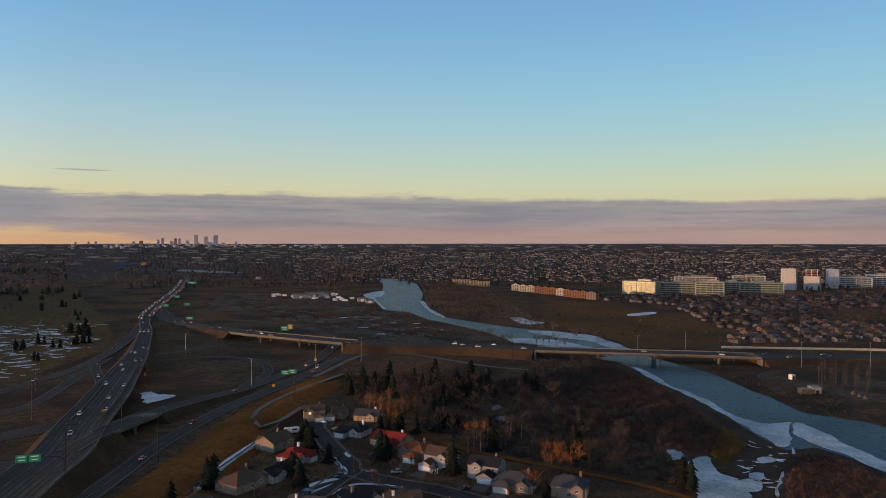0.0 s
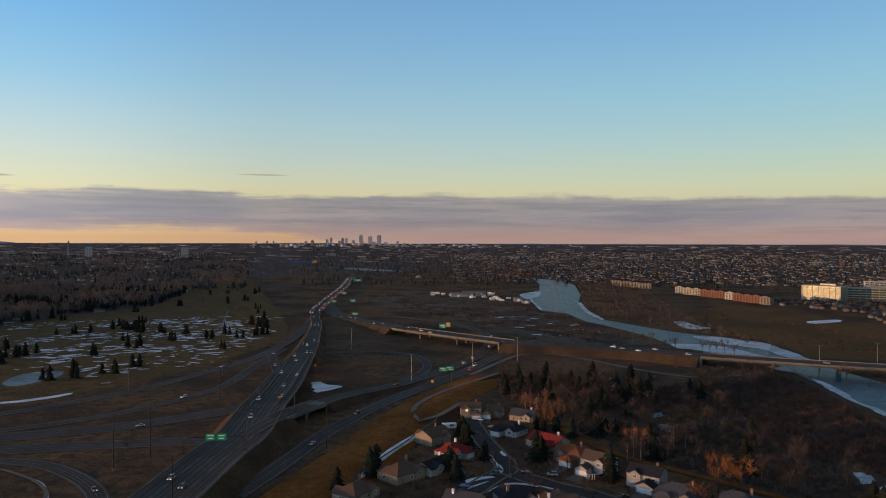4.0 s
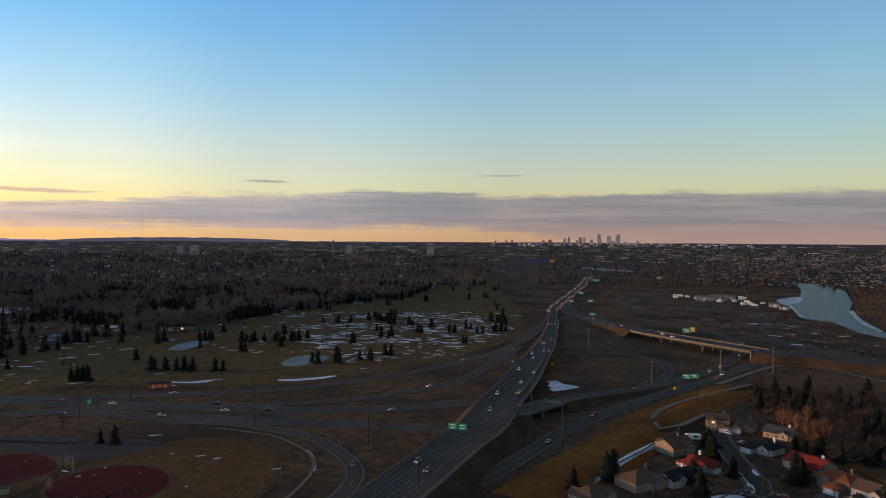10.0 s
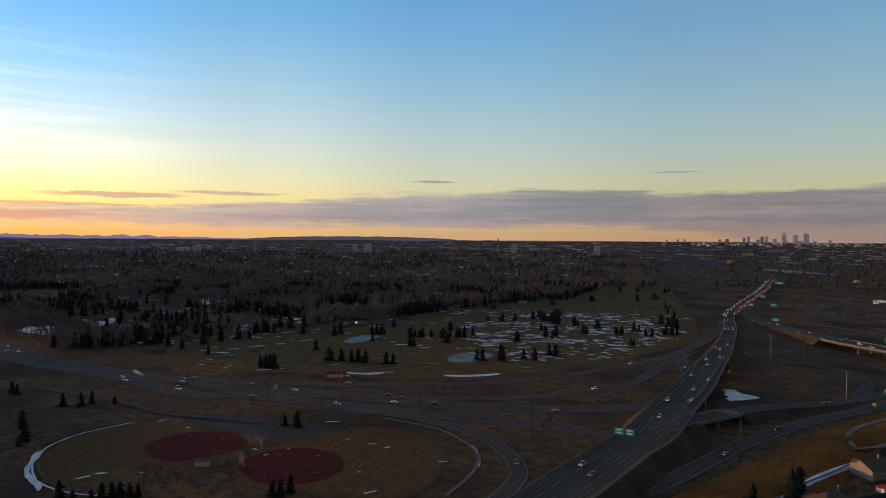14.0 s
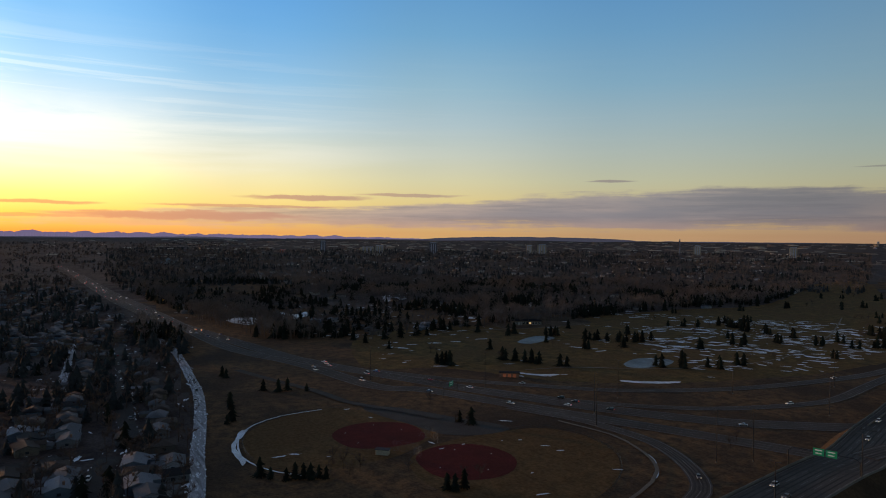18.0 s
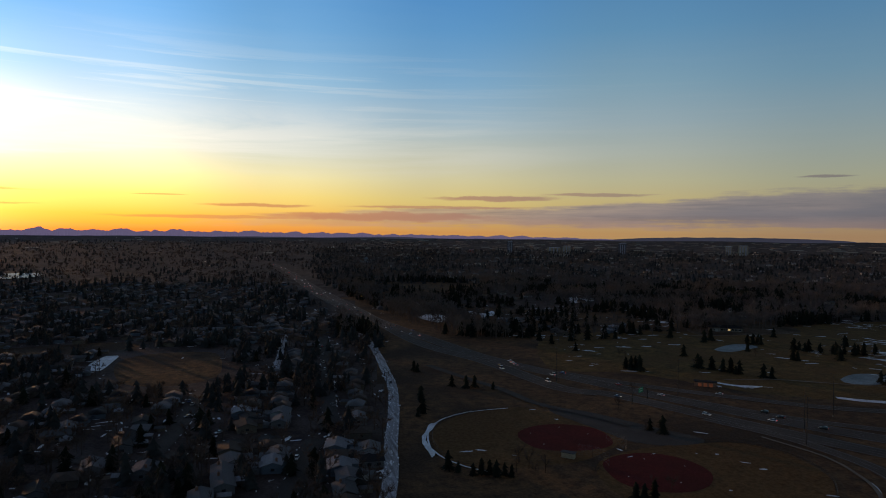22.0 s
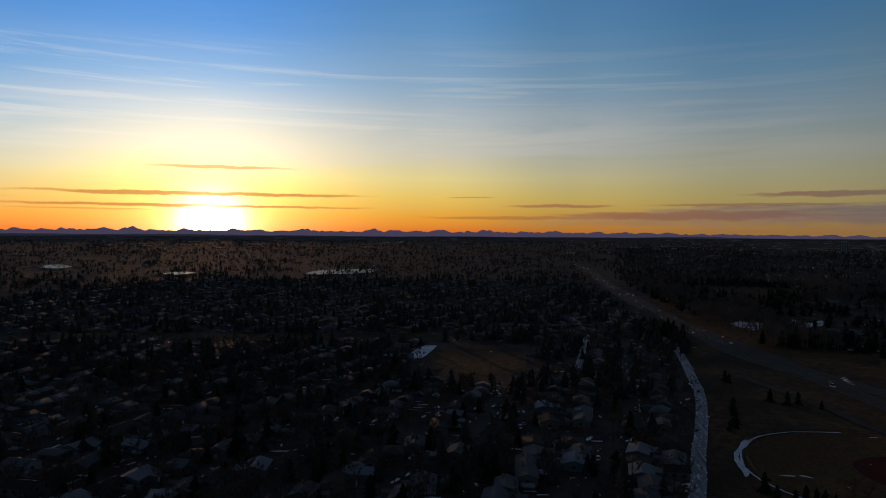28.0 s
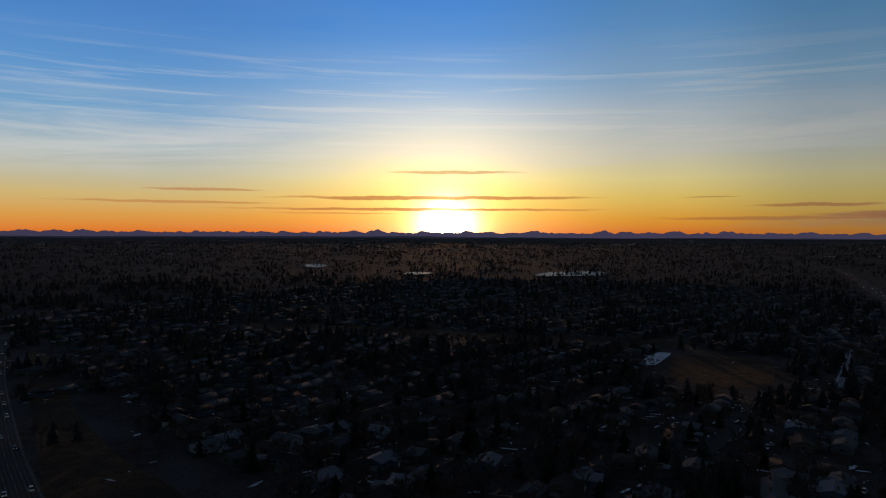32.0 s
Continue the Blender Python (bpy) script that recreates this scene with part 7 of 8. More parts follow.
def far_houses(name, spots, walls, roofs, label, dim=False):
    """Small far houses, joined by colour. dim: siding and shingles with shade in the colour."""
    v, f = [], []
    body = (np.array([(sx * 5.5, sy * 4.2, z) for z in (-0.5, 3.2) for sx, sy in ((-1, -1), (1, -1), (1, 1), (-1, 1))]), np.array([(0, 1, 5), (0, 5, 4), (1, 2, 6), (1, 6, 5), (2, 3, 7), (2, 7, 6), (3, 0, 4), (3, 4, 7)]))
    cover = (np.array([(-6, -4.8, 3.0), (6, -4.8, 3.0), (6, 4.8, 3.0), (-6, 4.8, 3.0), (-6, 0, 4.7), (6, 0, 4.7)]), np.array([(0, 1, 5), (0, 5, 4), (2, 3, 4), (2, 4, 5), (1, 2, 5), (3, 0, 4)]))
    for i, (wall, roof) in enumerate(zip(walls, roofs)):
        mine = spots[i::len(walls)]
        spread_out(name, [body], mine, (SHADED_WALL if dim else WALLS)[wall], label + ", walls", "houses")
        spread_out(name + "_roofs", [cover], mine, (SHADED_ROOF if dim else ROOFS)[roof], label + ", roofs", "houses")


far_houses("far_bungalows", [(x, y, lie(x, y), r.uniform(0.85, 1.15), radians(t), 1.0) for d, x, y, t in plots[96:]], ("grey", "beige", "taupe", "blue"), ("grey", "brown", "ash", "black"), "rows of suburb bungalows in shaded colours", True)
sheds = [(x + 8.5 * math.sin(radians(t)) + 4 * math.cos(radians(t)), y - 8.5 * math.cos(radians(t)) + 4 * math.sin(radians(t)), 0.0, r.uniform(0.42, 0.6), radians(t + 90), 1.2) for d, x, y, t in plots if d < 800 and r.random() < 0.7]
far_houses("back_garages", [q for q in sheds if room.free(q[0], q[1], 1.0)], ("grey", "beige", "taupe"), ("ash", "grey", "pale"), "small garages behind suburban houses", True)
STREET_CAR = "parked in the western suburb"
for x, y in [(-632, 64), (-589, 60), (-552, 57), (-523, 55), (-495, 53), (-628, 71), (-581, 67), (-549, 64), (-520, 61), (-496, 59), (-469, 56), (-448, 54), (-427, 52), (-411, 48), (-439, -33), (-431, -31), (-403, -31), (-367, -14), (-305, 17), (-297, 17), (-313, 19), (-438, 87), (-316, 21), (-465, 93)]:
    car(r.choice(SHADES), r.choice(["saloon", "suv"]), pose(x, y, 0.36, 0, 0, facing(x, y, -417, 47) + 90 if abs(x) < 420 else 174), False, STREET_CAR)
garden = random.Random(163)
spread_out("garden_snow", BLOBS, [(x, y, 0.2, garden.uniform(0.25, 1.3), garden.choice((1.67, 0.1)) + garden.gauss(0, 0.25), 1.0) for x, y in sector(79, 153, 235, 1000, 1500, 164, 1.0, -5.0)], M["snow"], "scraps of old snow in suburban gardens", "snow")
# trees of the suburb
west = sector(79, 153, 230, 640, 640, 61, 1.0, 0.1)
for i, (x, y) in enumerate(west[:170]):
    if 79 < math.degrees(math.atan2(-x, y)) < 83.5:
        continue
    tree("spruce" if i % 5 < 3 else "bare", x, y, rnd.uniform(6, 13), "in a suburban garden")
spread_out("garden_trees", MID_BARE, grow(west[170:] + sector(79, 153, 240, 700, 430, 161, 1.0, 0.1), 0.6, 1.15, 63), M["twig"], "leafless garden trees of the western suburb", "trees")
spread_out("distant_garden_trees", FAR_BARE, grow(sector(79, 153, 600, 1500, 1700, 62, 1.0, 0.2), 0.6, 1.05, 165), M["valley_twig"], "leafless trees of the farther gardens", "trees")
spread_out("garden_spruces", FAR_SPRUCES, grow(sector(80.5, 153, 250, 900, 420, 162, 1.0, -0.5, clumps(40, 0.08, 5)) + sector(79, 153, 450, 1500, 2100, 64, 1.0, -0.5, clumps(70, 0.08, 9)), 0.6, 1.35, 65), M["hazed_needles"], "dark spruces between far bungalows", "trees")
spread_out("western_woods", LAST_BARE, grow(sector(74, 153, 1300, 3800, 4200, 66, 0.9, 0.2, clumps(160, -0.05, 51)), 0.8, 1.4, 67), M["valley_twig"], "brown leafless woods towards the mountains", "trees")
spread_out("western_spruces", FAR_SPRUCES, grow(sector(76, 153, 1300, 4000, 3200, 68, 0.9, 0.2, clumps(130, 0.08, 52)), 0.6, 1.1, 69), M["hazed_needles"], "dark spruce woods towards the mountains", "trees")

# ---- the wooded suburb behind the golf course ----
off_golf = lambda x, y, q: not inside(x, y, GOLF)
NEAR_PARK = [(-1178, 219), (-1029, 266), (-860, 251), (-754, 251), (-656, 248), (-606, 278), (-616, 333), (-628, 390), (-657, 441), (-758, 496), (-915, 478), (-1028, 404), (-1153, 328), (-1309, 243)]
PARK_FIELD = [(-1431, 250), (-1393, 360), (-1356, 450), (-1210, 405), (-1175, 342), (-1204, 210)]
patch("park_field", PARK_FIELD, M["earth"], "open dull brown field among the woods", z=0.3)
for outline, what in (
    ([(-843, 204), (-870, 225), (-851, 238), (-809, 228), (-783, 212), (-808, 204)], "snow-covered yard beside the highway wall"),
    ([(-869, 264), (-895, 285), (-864, 294), (-891, 317), (-848, 304), (-816, 278), (-827, 258)], "drift of snow among houses"),
    ([(-1071, 517), (-1113, 560), (-1081, 568), (-995, 523), (-977, 492), (-972, 472)], "snow-covered rink among the trees"),
):
    patch("snow_sheet", outline, M["snow"], what, z=0.25, closed_step=5, wobble=4, category="snow")
snow_patches("tree_row_snow", [(-708, 681), (-712, 724), (-658, 762), (-620, 817), (-589, 782), (-603, 721), (-619, 683), (-663, 653)], 60, 180, 0.8, 2.6, "strips of snow below a row of trees", None, -30)
UPPER_GOLF = [(-830, 1338), (-879, 1481), (-878, 1579), (-811, 1521), (-602, 1140), (-518, 972), (-505, 892), (-563, 907)]
patch("upper_fairway", UPPER_GOLF, M["turf"], "upper fairway of dull olive turf", z=0.05)
snow_patches("upper_snow", UPPER_GOLF, 120, 181, 1.2, 3.6, "streaks of old snow on the upper fairway", clumps(60, -0.1, 31), -30)
road("far_highway", [(-803, 1623), (-901, 1757), (-984, 1866), (-1095, 2014), (-1243, 2221), (-1417, 2472), (-1563, 2686), (-1695, 2882)], 14.0, "far stretch of highway between woods", lanes=1, edge=False, dash=False)
road("valley_highway", [(-567, 1549), (-619, 1703), (-678, 1828), (-746, 1908), (-830, 1991), (-918, 2083), (-1001, 2152)], 14.0, "far stretch of highway across the valley", lanes=1, edge=False, dash=False)
patch("park_lot", [(-1157, 441), (-1244, 501), (-1206, 513), (-1091, 462), (-1055, 423)], M["street"], "grey car park among the woods", z=0.3)
off_park = lambda x, y, q: not inside(x, y, GOLF) and not inside(x, y, UPPER_GOLF) and not inside(x, y, PARK_FIELD) and not inside(x, y, NEAR_PARK)
for x, y in [(-778, 291), (-728, 280), (-775, 308), (-720, 264), (-836, 352), (-701, 310), (-678, 311), (-665, 363), (-687, 385), (-704, 403), (-657, 310), (-768, 261), (-724, 296), (-663, 391), (-908, 326), (-781, 339)]:
    if r.random() < 0.95:
        k = r.randrange(len(WEST_KINDS))
        tagged(copy_thing(models[k], pose(x, y, 0, 0, 0, r.uniform(0, 360))), "%s house among spruces beside the golf course" % WEST_KINDS[k][0], "house")
        USED.append((x, y, 8))
room.learn()
snow_patches("garden_drifts", NEAR_PARK, 110, 174, 0.7, 2.6, "scraps of old snow between the park houses", None, -8)
spread_out("park_spruces", SPRUCES, grow(within(NEAR_PARK, 230, 170, 0.5, clumps(42, 0.10, 12)), 0.8, 1.6, 171), M["needles"], "tall dark spruces in clumps among houses", "trees")
spread_out("park_trees", MID_BARE, grow(within(NEAR_PARK, 190, 172, 0.5), 0.7, 1.3, 173), M["hazed_twig"], "leafless grey trees among houses", "trees")
dark, pale = clumps(85, 0.12, 7), clumps(85, 0.12, 7)
glade = lambda x, y: noise.noise((x / 130, y / 130, 21)) < 0.34
spread_out("parkland_trees", FAR_BARE, grow(sector(31, 83, 690, 1500, 3600, 70, 1.0, 0.5, lambda x, y, q: off_park(x, y, q) and glade(x, y) and not dark(x, y, q)), 0.8, 1.55, 71), M["hazed_twig"], "leafless grey-brown woods behind the golf course", "trees")
spread_out("parkland_spruces", FAR_SPRUCES, grow(sector(31, 83, 690, 1500, 1900, 72, 1.0, 0.5, lambda x, y, q: off_park(x, y, q) and glade(x, y) and pale(x, y, q)), 0.8, 1.6, 73), M["needles"], "dark spruces behind the golf course", "trees")
broad_dark, broad_pale = clumps(150, 0.10, 17), clumps(150, 0.06, 17)
spread_out("suburb_trees", LAST_BARE, grow(sector(28, 85, 1400, 3000, 5200, 74, 0.9, 0.2, lambda x, y, q: not broad_dark(x, y, q)), 0.8, 1.4, 75), M["hazed_twig"], "leafless trees over the northern suburb", "trees")
spread_out("suburb_spruces", FAR_SPRUCES, grow(sector(28, 85, 1400, 3200, 3300, 76, 0.9, 0.2, broad_pale), 0.8, 1.4, 77), M["hazed_needles"], "dark spruces over the northern suburb", "trees")
spots = [(x, y, lie(x, y) + 0.5, r.uniform(0.8, 1.4), r.choice((0.2, 1.77)) + r.uniform(-.2, .2), 1.0) for x, y in sector(31, 80, 950, 3300, 520, 78, 0.9, 6, off_park)]
far_houses("northern_houses", spots, ("taupe", "grey", "white"), ("brown", "grey", "pale"), "far houses among the northern trees")
snow_patches("park_snow", [(-1062, 593), (-1020, 860), (-785, 889), (-595, 717), (-646, 611), (-773, 607), (-717, 400)], 14, 79, 4, 12, "sheets of old snow between parkland trees", off_golf)

# ---- east bank: offices, flats, suburb ----
M["glass_green"] = surface("green_office_glass", (0.04, 0.085, 0.072), (0.03, 0.06, 0.055), scale=0.2, rough=0.12, bump=0, spec=0.8)
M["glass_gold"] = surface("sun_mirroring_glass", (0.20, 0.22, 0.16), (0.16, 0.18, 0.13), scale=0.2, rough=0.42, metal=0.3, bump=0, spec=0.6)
M["stone_pale"] = surface("pale_office_panels", (0.30, 0.29, 0.24), (0.25, 0.24, 0.20), scale=0.3, rough=0.7)
M["white_wrap"] = surface("white_building_wrap", (0.36, 0.35, 0.34), (0.30, 0.30, 0.30), scale=0.15, rough=0.6)
M["red_brick"] = surface("red_brick_front", (0.17, 0.075, 0.046), (0.13, 0.060, 0.040), scale=0.5)
# tower glass and stone painted paler, in place of distance haze
M["tower_blue"] = surface("hazed_tower_glass", (0.36, 0.36, 0.43), (0.28, 0.285, 0.35), scale=0.05, rough=0.35, bump=0, spec=0.6)
M["tower_tan"] = surface("hazed_tower_stone", (0.58, 0.47, 0.40), (0.50, 0.41, 0.35), scale=0.05, rough=0.6, bump=0)
# orange of the low sun put into the tower colour
M["tower_orange"] = surface("sunlit_tower_cladding", (0.45, 0.13, 0.05), (0.38, 0.11, 0.045), scale=0.05, rough=0.6, bump=0)

M["block_cream"] = surface("far_cream_block", (0.36, 0.29, 0.21), (0.30, 0.24, 0.18), scale=0.05, rough=0.7, bump=0)
M["block_dark"] = surface("far_dark_block", (0.11, 0.10, 0.12), (0.085, 0.08, 0.095), scale=0.05, rough=0.6, bump=0)
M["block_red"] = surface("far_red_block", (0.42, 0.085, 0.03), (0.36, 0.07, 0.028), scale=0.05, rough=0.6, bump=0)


def office(x, y, turn, w, d, floors, face, glass, label, name="office_building", storey=4.0, crown=True):
    """A block of storeys: glass set back between bands of panels."""
    ob = empty(name, x, y, lie(x, y) - 0.5, turn)
    high = floors * storey
    part("core", block(bmesh.new(), 0, 0, 0, w - 0.8, d - 0.8, high), glass, ob, "dark glass storeys")
    for k in range(floors + 1):
        part("floor_band", block(bmesh.new(), 0, 0, k * storey - 0.1, w, d, storey * 0.30, 0.1), face, ob)
    for s in (-1, 1):
        part("corner_pier", block(bmesh.new(), s * (w / 2 - 1.2), -d / 2, 0, 2.2, 0.9, high + 0.6), face, ob)
    bays = max(2, int(w / 9))
    for k in range(1, bays):
        part("mullion", block(bmesh.new(), -w / 2 + k * w / bays, -d / 2 - 0.02, 0, 0.5, 0.5, high), face, ob)
    if crown:
        part("plant_room", block(bmesh.new(), w * 0.1, d * 0.1, high + 1.3, w * 0.4, d * 0.4, 3.2, 0.2), M["steel"], ob)
    USED.append((x, y, max(w, d) * 0.7))
    return tagged(ob, label, "building")


for (x, y), w, d, floors, face, glass, skew, label in (
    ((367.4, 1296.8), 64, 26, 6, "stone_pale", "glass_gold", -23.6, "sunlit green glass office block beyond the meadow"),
    ((438.3, 1306.0), 84, 24, 5, "stone_pale", "glass_green", 4, "long green glass office block beyond the meadow"),
    ((483.8, 1268.0), 50, 26, 6, "stone_pale", "glass_green", -8, "pale banded office block with glass corner"),
    ((543.1, 1325.6), 40, 20, 5, "stone_pale", "glass_green", 4, "pale banded office block behind the others"),
    ((588.2, 1298.1), 76, 24, 5, "stone_pale", "glass_green", 5, "low pale office block with glass bands"),
    ((833.1, 1425.9), 66, 30, 5, "tower_blue", "glass_green", 5, "dark glass office block in the business park"),
    ((897.9, 1434.1), 60, 30, 6, "tower_blue", "glass_green", 2, "dark glass office block in the business park"),
    ((571.9, 1593.3), 90, 26, 3, "tower_tan", "glass_green", 5, "low brown office block behind the glass offices"),
    ((704.6, 1618.6), 70, 26, 3, "tower_tan", "glass_green", 5, "low brown office block behind the glass offices"),
):
    office(x, y, facing(x, y, 0, 0) + skew, w, d, floors, M[face], M[glass], label)
for (x, y), w, high, mat, label in (
    ((681.9, 1382.3), 27, 42, "white_wrap", "white wrapped apartment tower under construction"),
    ((725.7, 1378.8), 28, 27, "white_wrap", "half-wrapped white tower with bare upper floors"),
    ((787.3, 1415.7), 23, 38, "tower_blue", "dark apartment tower with white edges"),
):
    ob = empty("apartment_tower", x, y, lie(x, y) - 0.5, facing(x, y, 0, 0) - 8)
    part("wall", block(bmesh.new(), 0, 0, 0, w, 22, high, 0.3), M[mat], ob)
    if "bare" in label:
        for k in range(4):
            part("floor_slab", block(bmesh.new(), 0, 0, high + 3.2 * k, w - 6, 18, 0.5), M["tower_orange"], ob)
            for q in (-1, 0, 1):
                part("column", block(bmesh.new(), q * (w / 2 - 4), -7, high + 3.2 * k, 1, 1, 3.2), M["tower_tan"], ob)
    elif "dark" in label:
        for q in (-0.42, 0.1, 0.42):
            part("white_pier", block(bmesh.new(), q * w, -11.2, 0, 4.0, 0.8, high), M["white_wrap"], ob)
    else:
        for k in range(9):
            part("wrap_seam", block(bmesh.new(), 0, -11.05, 4 + 4.2 * k, w, 0.15, 0.18), M["steel"], ob)
    part("roof_edge", block(bmesh.new(), 0, 0, high if "bare" not in label else high + 12.8, w - 3, 18, 0.7), M["steel"], ob)
    tagged(ob, label, "building")
    USED.append((x, y, 22))

FLATS = "terraced block of flats with gabled front above the meadow"
for k, ((x, y), mat) in enumerate(zip([(147, 1393), (159, 1366), (172, 1352), (183, 1327), (195, 1314), (206, 1301), (217, 1277), (226, 1254), (236, 1231), (247, 1220), (256, 1198)], ("cream", "cream", "cream", "red", "red", "red", "white", "red", "red", "red", "taupe"))):
    ob = empty("flats", x, y, lie(x, y), facing(x, y, 0, 0) - 25)
    face = M["red_brick"] if mat == "red" else M["stone_pale"] if mat == "cream" else WALLS[mat]
    part("wall", gable_wall(bmesh.new(), 0, 0, 17, 13, 11.5, 2.6, "y"), face, ob)
    part("roof", gable_roof(bmesh.new(), 0, 0, 11.5, 17, 13, 2.6, 0.5, along="y"), ROOFS["black"], ob)
    for level in range(4):
        for q in (-5, 0, 5):
            part("window", block(bmesh.new(), q, -6.55, 1.0 + 2.8 * level, 2.4, 0.16, 1.6), M["pane"], ob)
    tagged(ob, ("red brick " if mat == "red" else mat + " ") + FLATS, "building", "flats above the meadow")
    USED.append((x, y, 9))
for x, y in [(35, 1562), (52, 1545), (71, 1512), (87, 1496)]:
    ob = empty("flats", x, y, lie(x, y), facing(x, y, 0, 0) + 8)
    part("wall", block(bmesh.new(), 0, 0, -1, 24, 16, 13), WALLS["cream"], ob)
    part("roof", hip_roof(bmesh.new(), 0, 0, 12, 24, 16, 3.5), ROOFS["black"], ob)
    for level in range(4):
        for q in (-9, -3, 3, 9):
            part("window", block(bmesh.new(), q, -8.05, 1.0 + 2.8 * level, 2.6, 0.16, 1.6), M["pane"], ob)
    tagged(ob, "cream block of flats with a dark hipped roof", "building", "flats above the river")
    USED.append((x, y, 13))
room.learn()
# the nearest houses across the river
r = random.Random(90)
NEAR_EAST = [(301, 730), (378, 845), (466, 939), (574, 1024), (659, 1044), (733, 1040), (476, 675), (431, 682), (353, 690), (287, 690)]
spots = []
for row in range(16):
    for k in range(24):
        x, y = 250 + k * 21 + row * 9 + r.uniform(-2, 2), 690 + row * 30 + (k % 2) * 2 + 12 * math.sin(k / 5)
        if inside(x, y, NEAR_EAST) and room.free(x, y, 6) and r.random() < 0.9:
            spots.append((math.hypot(x, y), x, y))
            USED.append((x, y, 7))
spots.sort()
room.learn()
for d, x, y in spots[:58]:
    k = r.choice((1, 2, 4, 5, 6))
    if k in models:
        tagged(copy_thing(models[k], pose(x, y, lie(x, y), 0, 0, r.choice((20, 200)) + r.uniform(-8, 8))), "%s house with %s roof across the river" % WEST_KINDS[k][:2], "house", "houses across the river")
BEYOND = [(252, 1178), (301, 1147), (353, 1055), (316, 791), (386, 862), (473, 953), (582, 1039), (669, 1060), (750, 1064), (898, 1274), (642, 1295), (418, 1248), (268, 1253)]
spots = [(x, y, lie(x, y) + 0.3, r.uniform(0.65, 0.95), 0.35 + r.choice((0, 1.57)) + r.uniform(-.1, .1), 1.3) for x, y in within(BEYOND, 420, 91, 5)]
far_houses("far_east_houses", spots, ("grey", "taupe", "taupe", "taupe"), ("grey", "black", "brown", "black"), "dense rows of townhouses across the river", True)
spots = [(x, y, lie(x, y) + 0.6, r.uniform(0.5, 0.95), 0.35 + r.choice((0, 1.57)), 1.0) for x, y in sector(-34, 12, 1650, 3400, 2400, 92, 1.1, 8)]
far_houses("far_suburb", spots, ("beige", "grey", "taupe", "grey"), ("ash", "grey", "brown", "black"), "wide pale suburb on the far valley side")
spread_out("east_trees", FAR_BARE, grow(within(NEAR_EAST, 300, 93, 0.2) + within(BEYOND, 600, 94, 0.2), 0.45, 0.8, 95), M["twig"], "leafless garden trees across the river", "trees")
spread_out("far_suburb_trees", FAR_SPRUCES, grow(sector(-34, 24, 1500, 3800, 3200, 96, 1.1, 0.5), 0.6, 1.1, 97), M["hazed_needles"], "dark trees between far suburb houses", "trees")
spread_out("far_suburb_bare", LAST_BARE, grow(sector(-34, 30, 1500, 3000, 1500, 98, 1.0, 0.5), 0.7, 1.2, 99), M["hazed_twig"], "brown trees of the far valley side", "trees")
spread_out("meadow_bushes", SHRUBS, grow(within([(99, 1059), (210, 1017), (306, 766), (276, 690), (199, 675), (172, 722), (116, 817)], 90, 100, 1), 1.0, 2.2, 101), M["scrub"], "dark bushes in the straw meadow", "bushes")
# noise wall along the highway
fence([(261, 657), (322, 650), (404, 640), (458, 621)], "noise_fence", "long pale rail fence along the highway", 2.2, 9.0, M["stone_pale"])

# ---- substation ----
patch("substation_yard", [(235, 524), (271, 547), (327, 517), (327, 474), (298, 432), (273, 437), (227, 437), (219, 456)], M["yard"], "pale gravel yard of the substation", z=0.14)
px, py = (241.6, 461.2)
ob = empty("control_building", px, py, 0.15, facing(px, py, 0, 0) + 28, 0.62)
part("wall", block(bmesh.new(), -4, 0, 0, 14, 9, 5.0, 0.06), M["girder"], ob, "yellow metal wall")
part("hall", block(bmesh.new(), 6, 2, 0, 9, 12, 7.0, 0.06), WALLS["grey"], ob)
part("roof", block(bmesh.new(), 6, 2, 7.0, 9.8, 12.8, 0.4, 0.05), M["steel"], ob)
part("roof", block(bmesh.new(), -4, 0, 5.0, 14.4, 9.4, 0.3, 0.05), M["steel"], ob)
part("door", block(bmesh.new(), 6, -4.05, 0, 3.4, 0.15, 4.0), M["dark_steel"], ob)
tagged(ob, "yellow and grey metal control building of the substation", "building")
px, py = (253.3, 508.5)
ob = empty("gate_house", px, py, 0.15, 20)
part("wall", block(bmesh.new(), 0, 0, 0, 3.5, 3, 3.6, 0.05), M["white_paint"], ob)
part("doorway", block(bmesh.new(), 0, -1.55, 0.1, 1.8, 0.1, 2.4), M["dark_steel"], ob)
tagged(ob, "small white gate house in the substation yard", "hut")


def lattice(parent, a, b, r=0.7, step=2.0, mat=None, name="lattice_beam"):
    """A square truss of thin bars from a to b."""
    a, b = Vector(a), Vector(b)
    d = (b - a).normalized()
    s = d.cross(Vector((0.31, 0.95, 0.05))).normalized() * r
    u = d.cross(s).normalized() * r
    n = max(2, int((b - a).length / step))
    bm = bmesh.new()
    corners = [s + u, s - u, -s - u, -s + u]
    for c in corners:
        rod(bm, a + c, b + c, 0.05, sides=4)
    for i in range(n):
        p, q = a + (b - a) * (i / n), a + (b - a) * ((i + 1) / n)
        for k in range(4):
            rod(bm, p + corners[k], q + corners[(k + 1) % 4], 0.03, sides=3)
    return part(name, bm, mat or M["dark_steel"], parent)


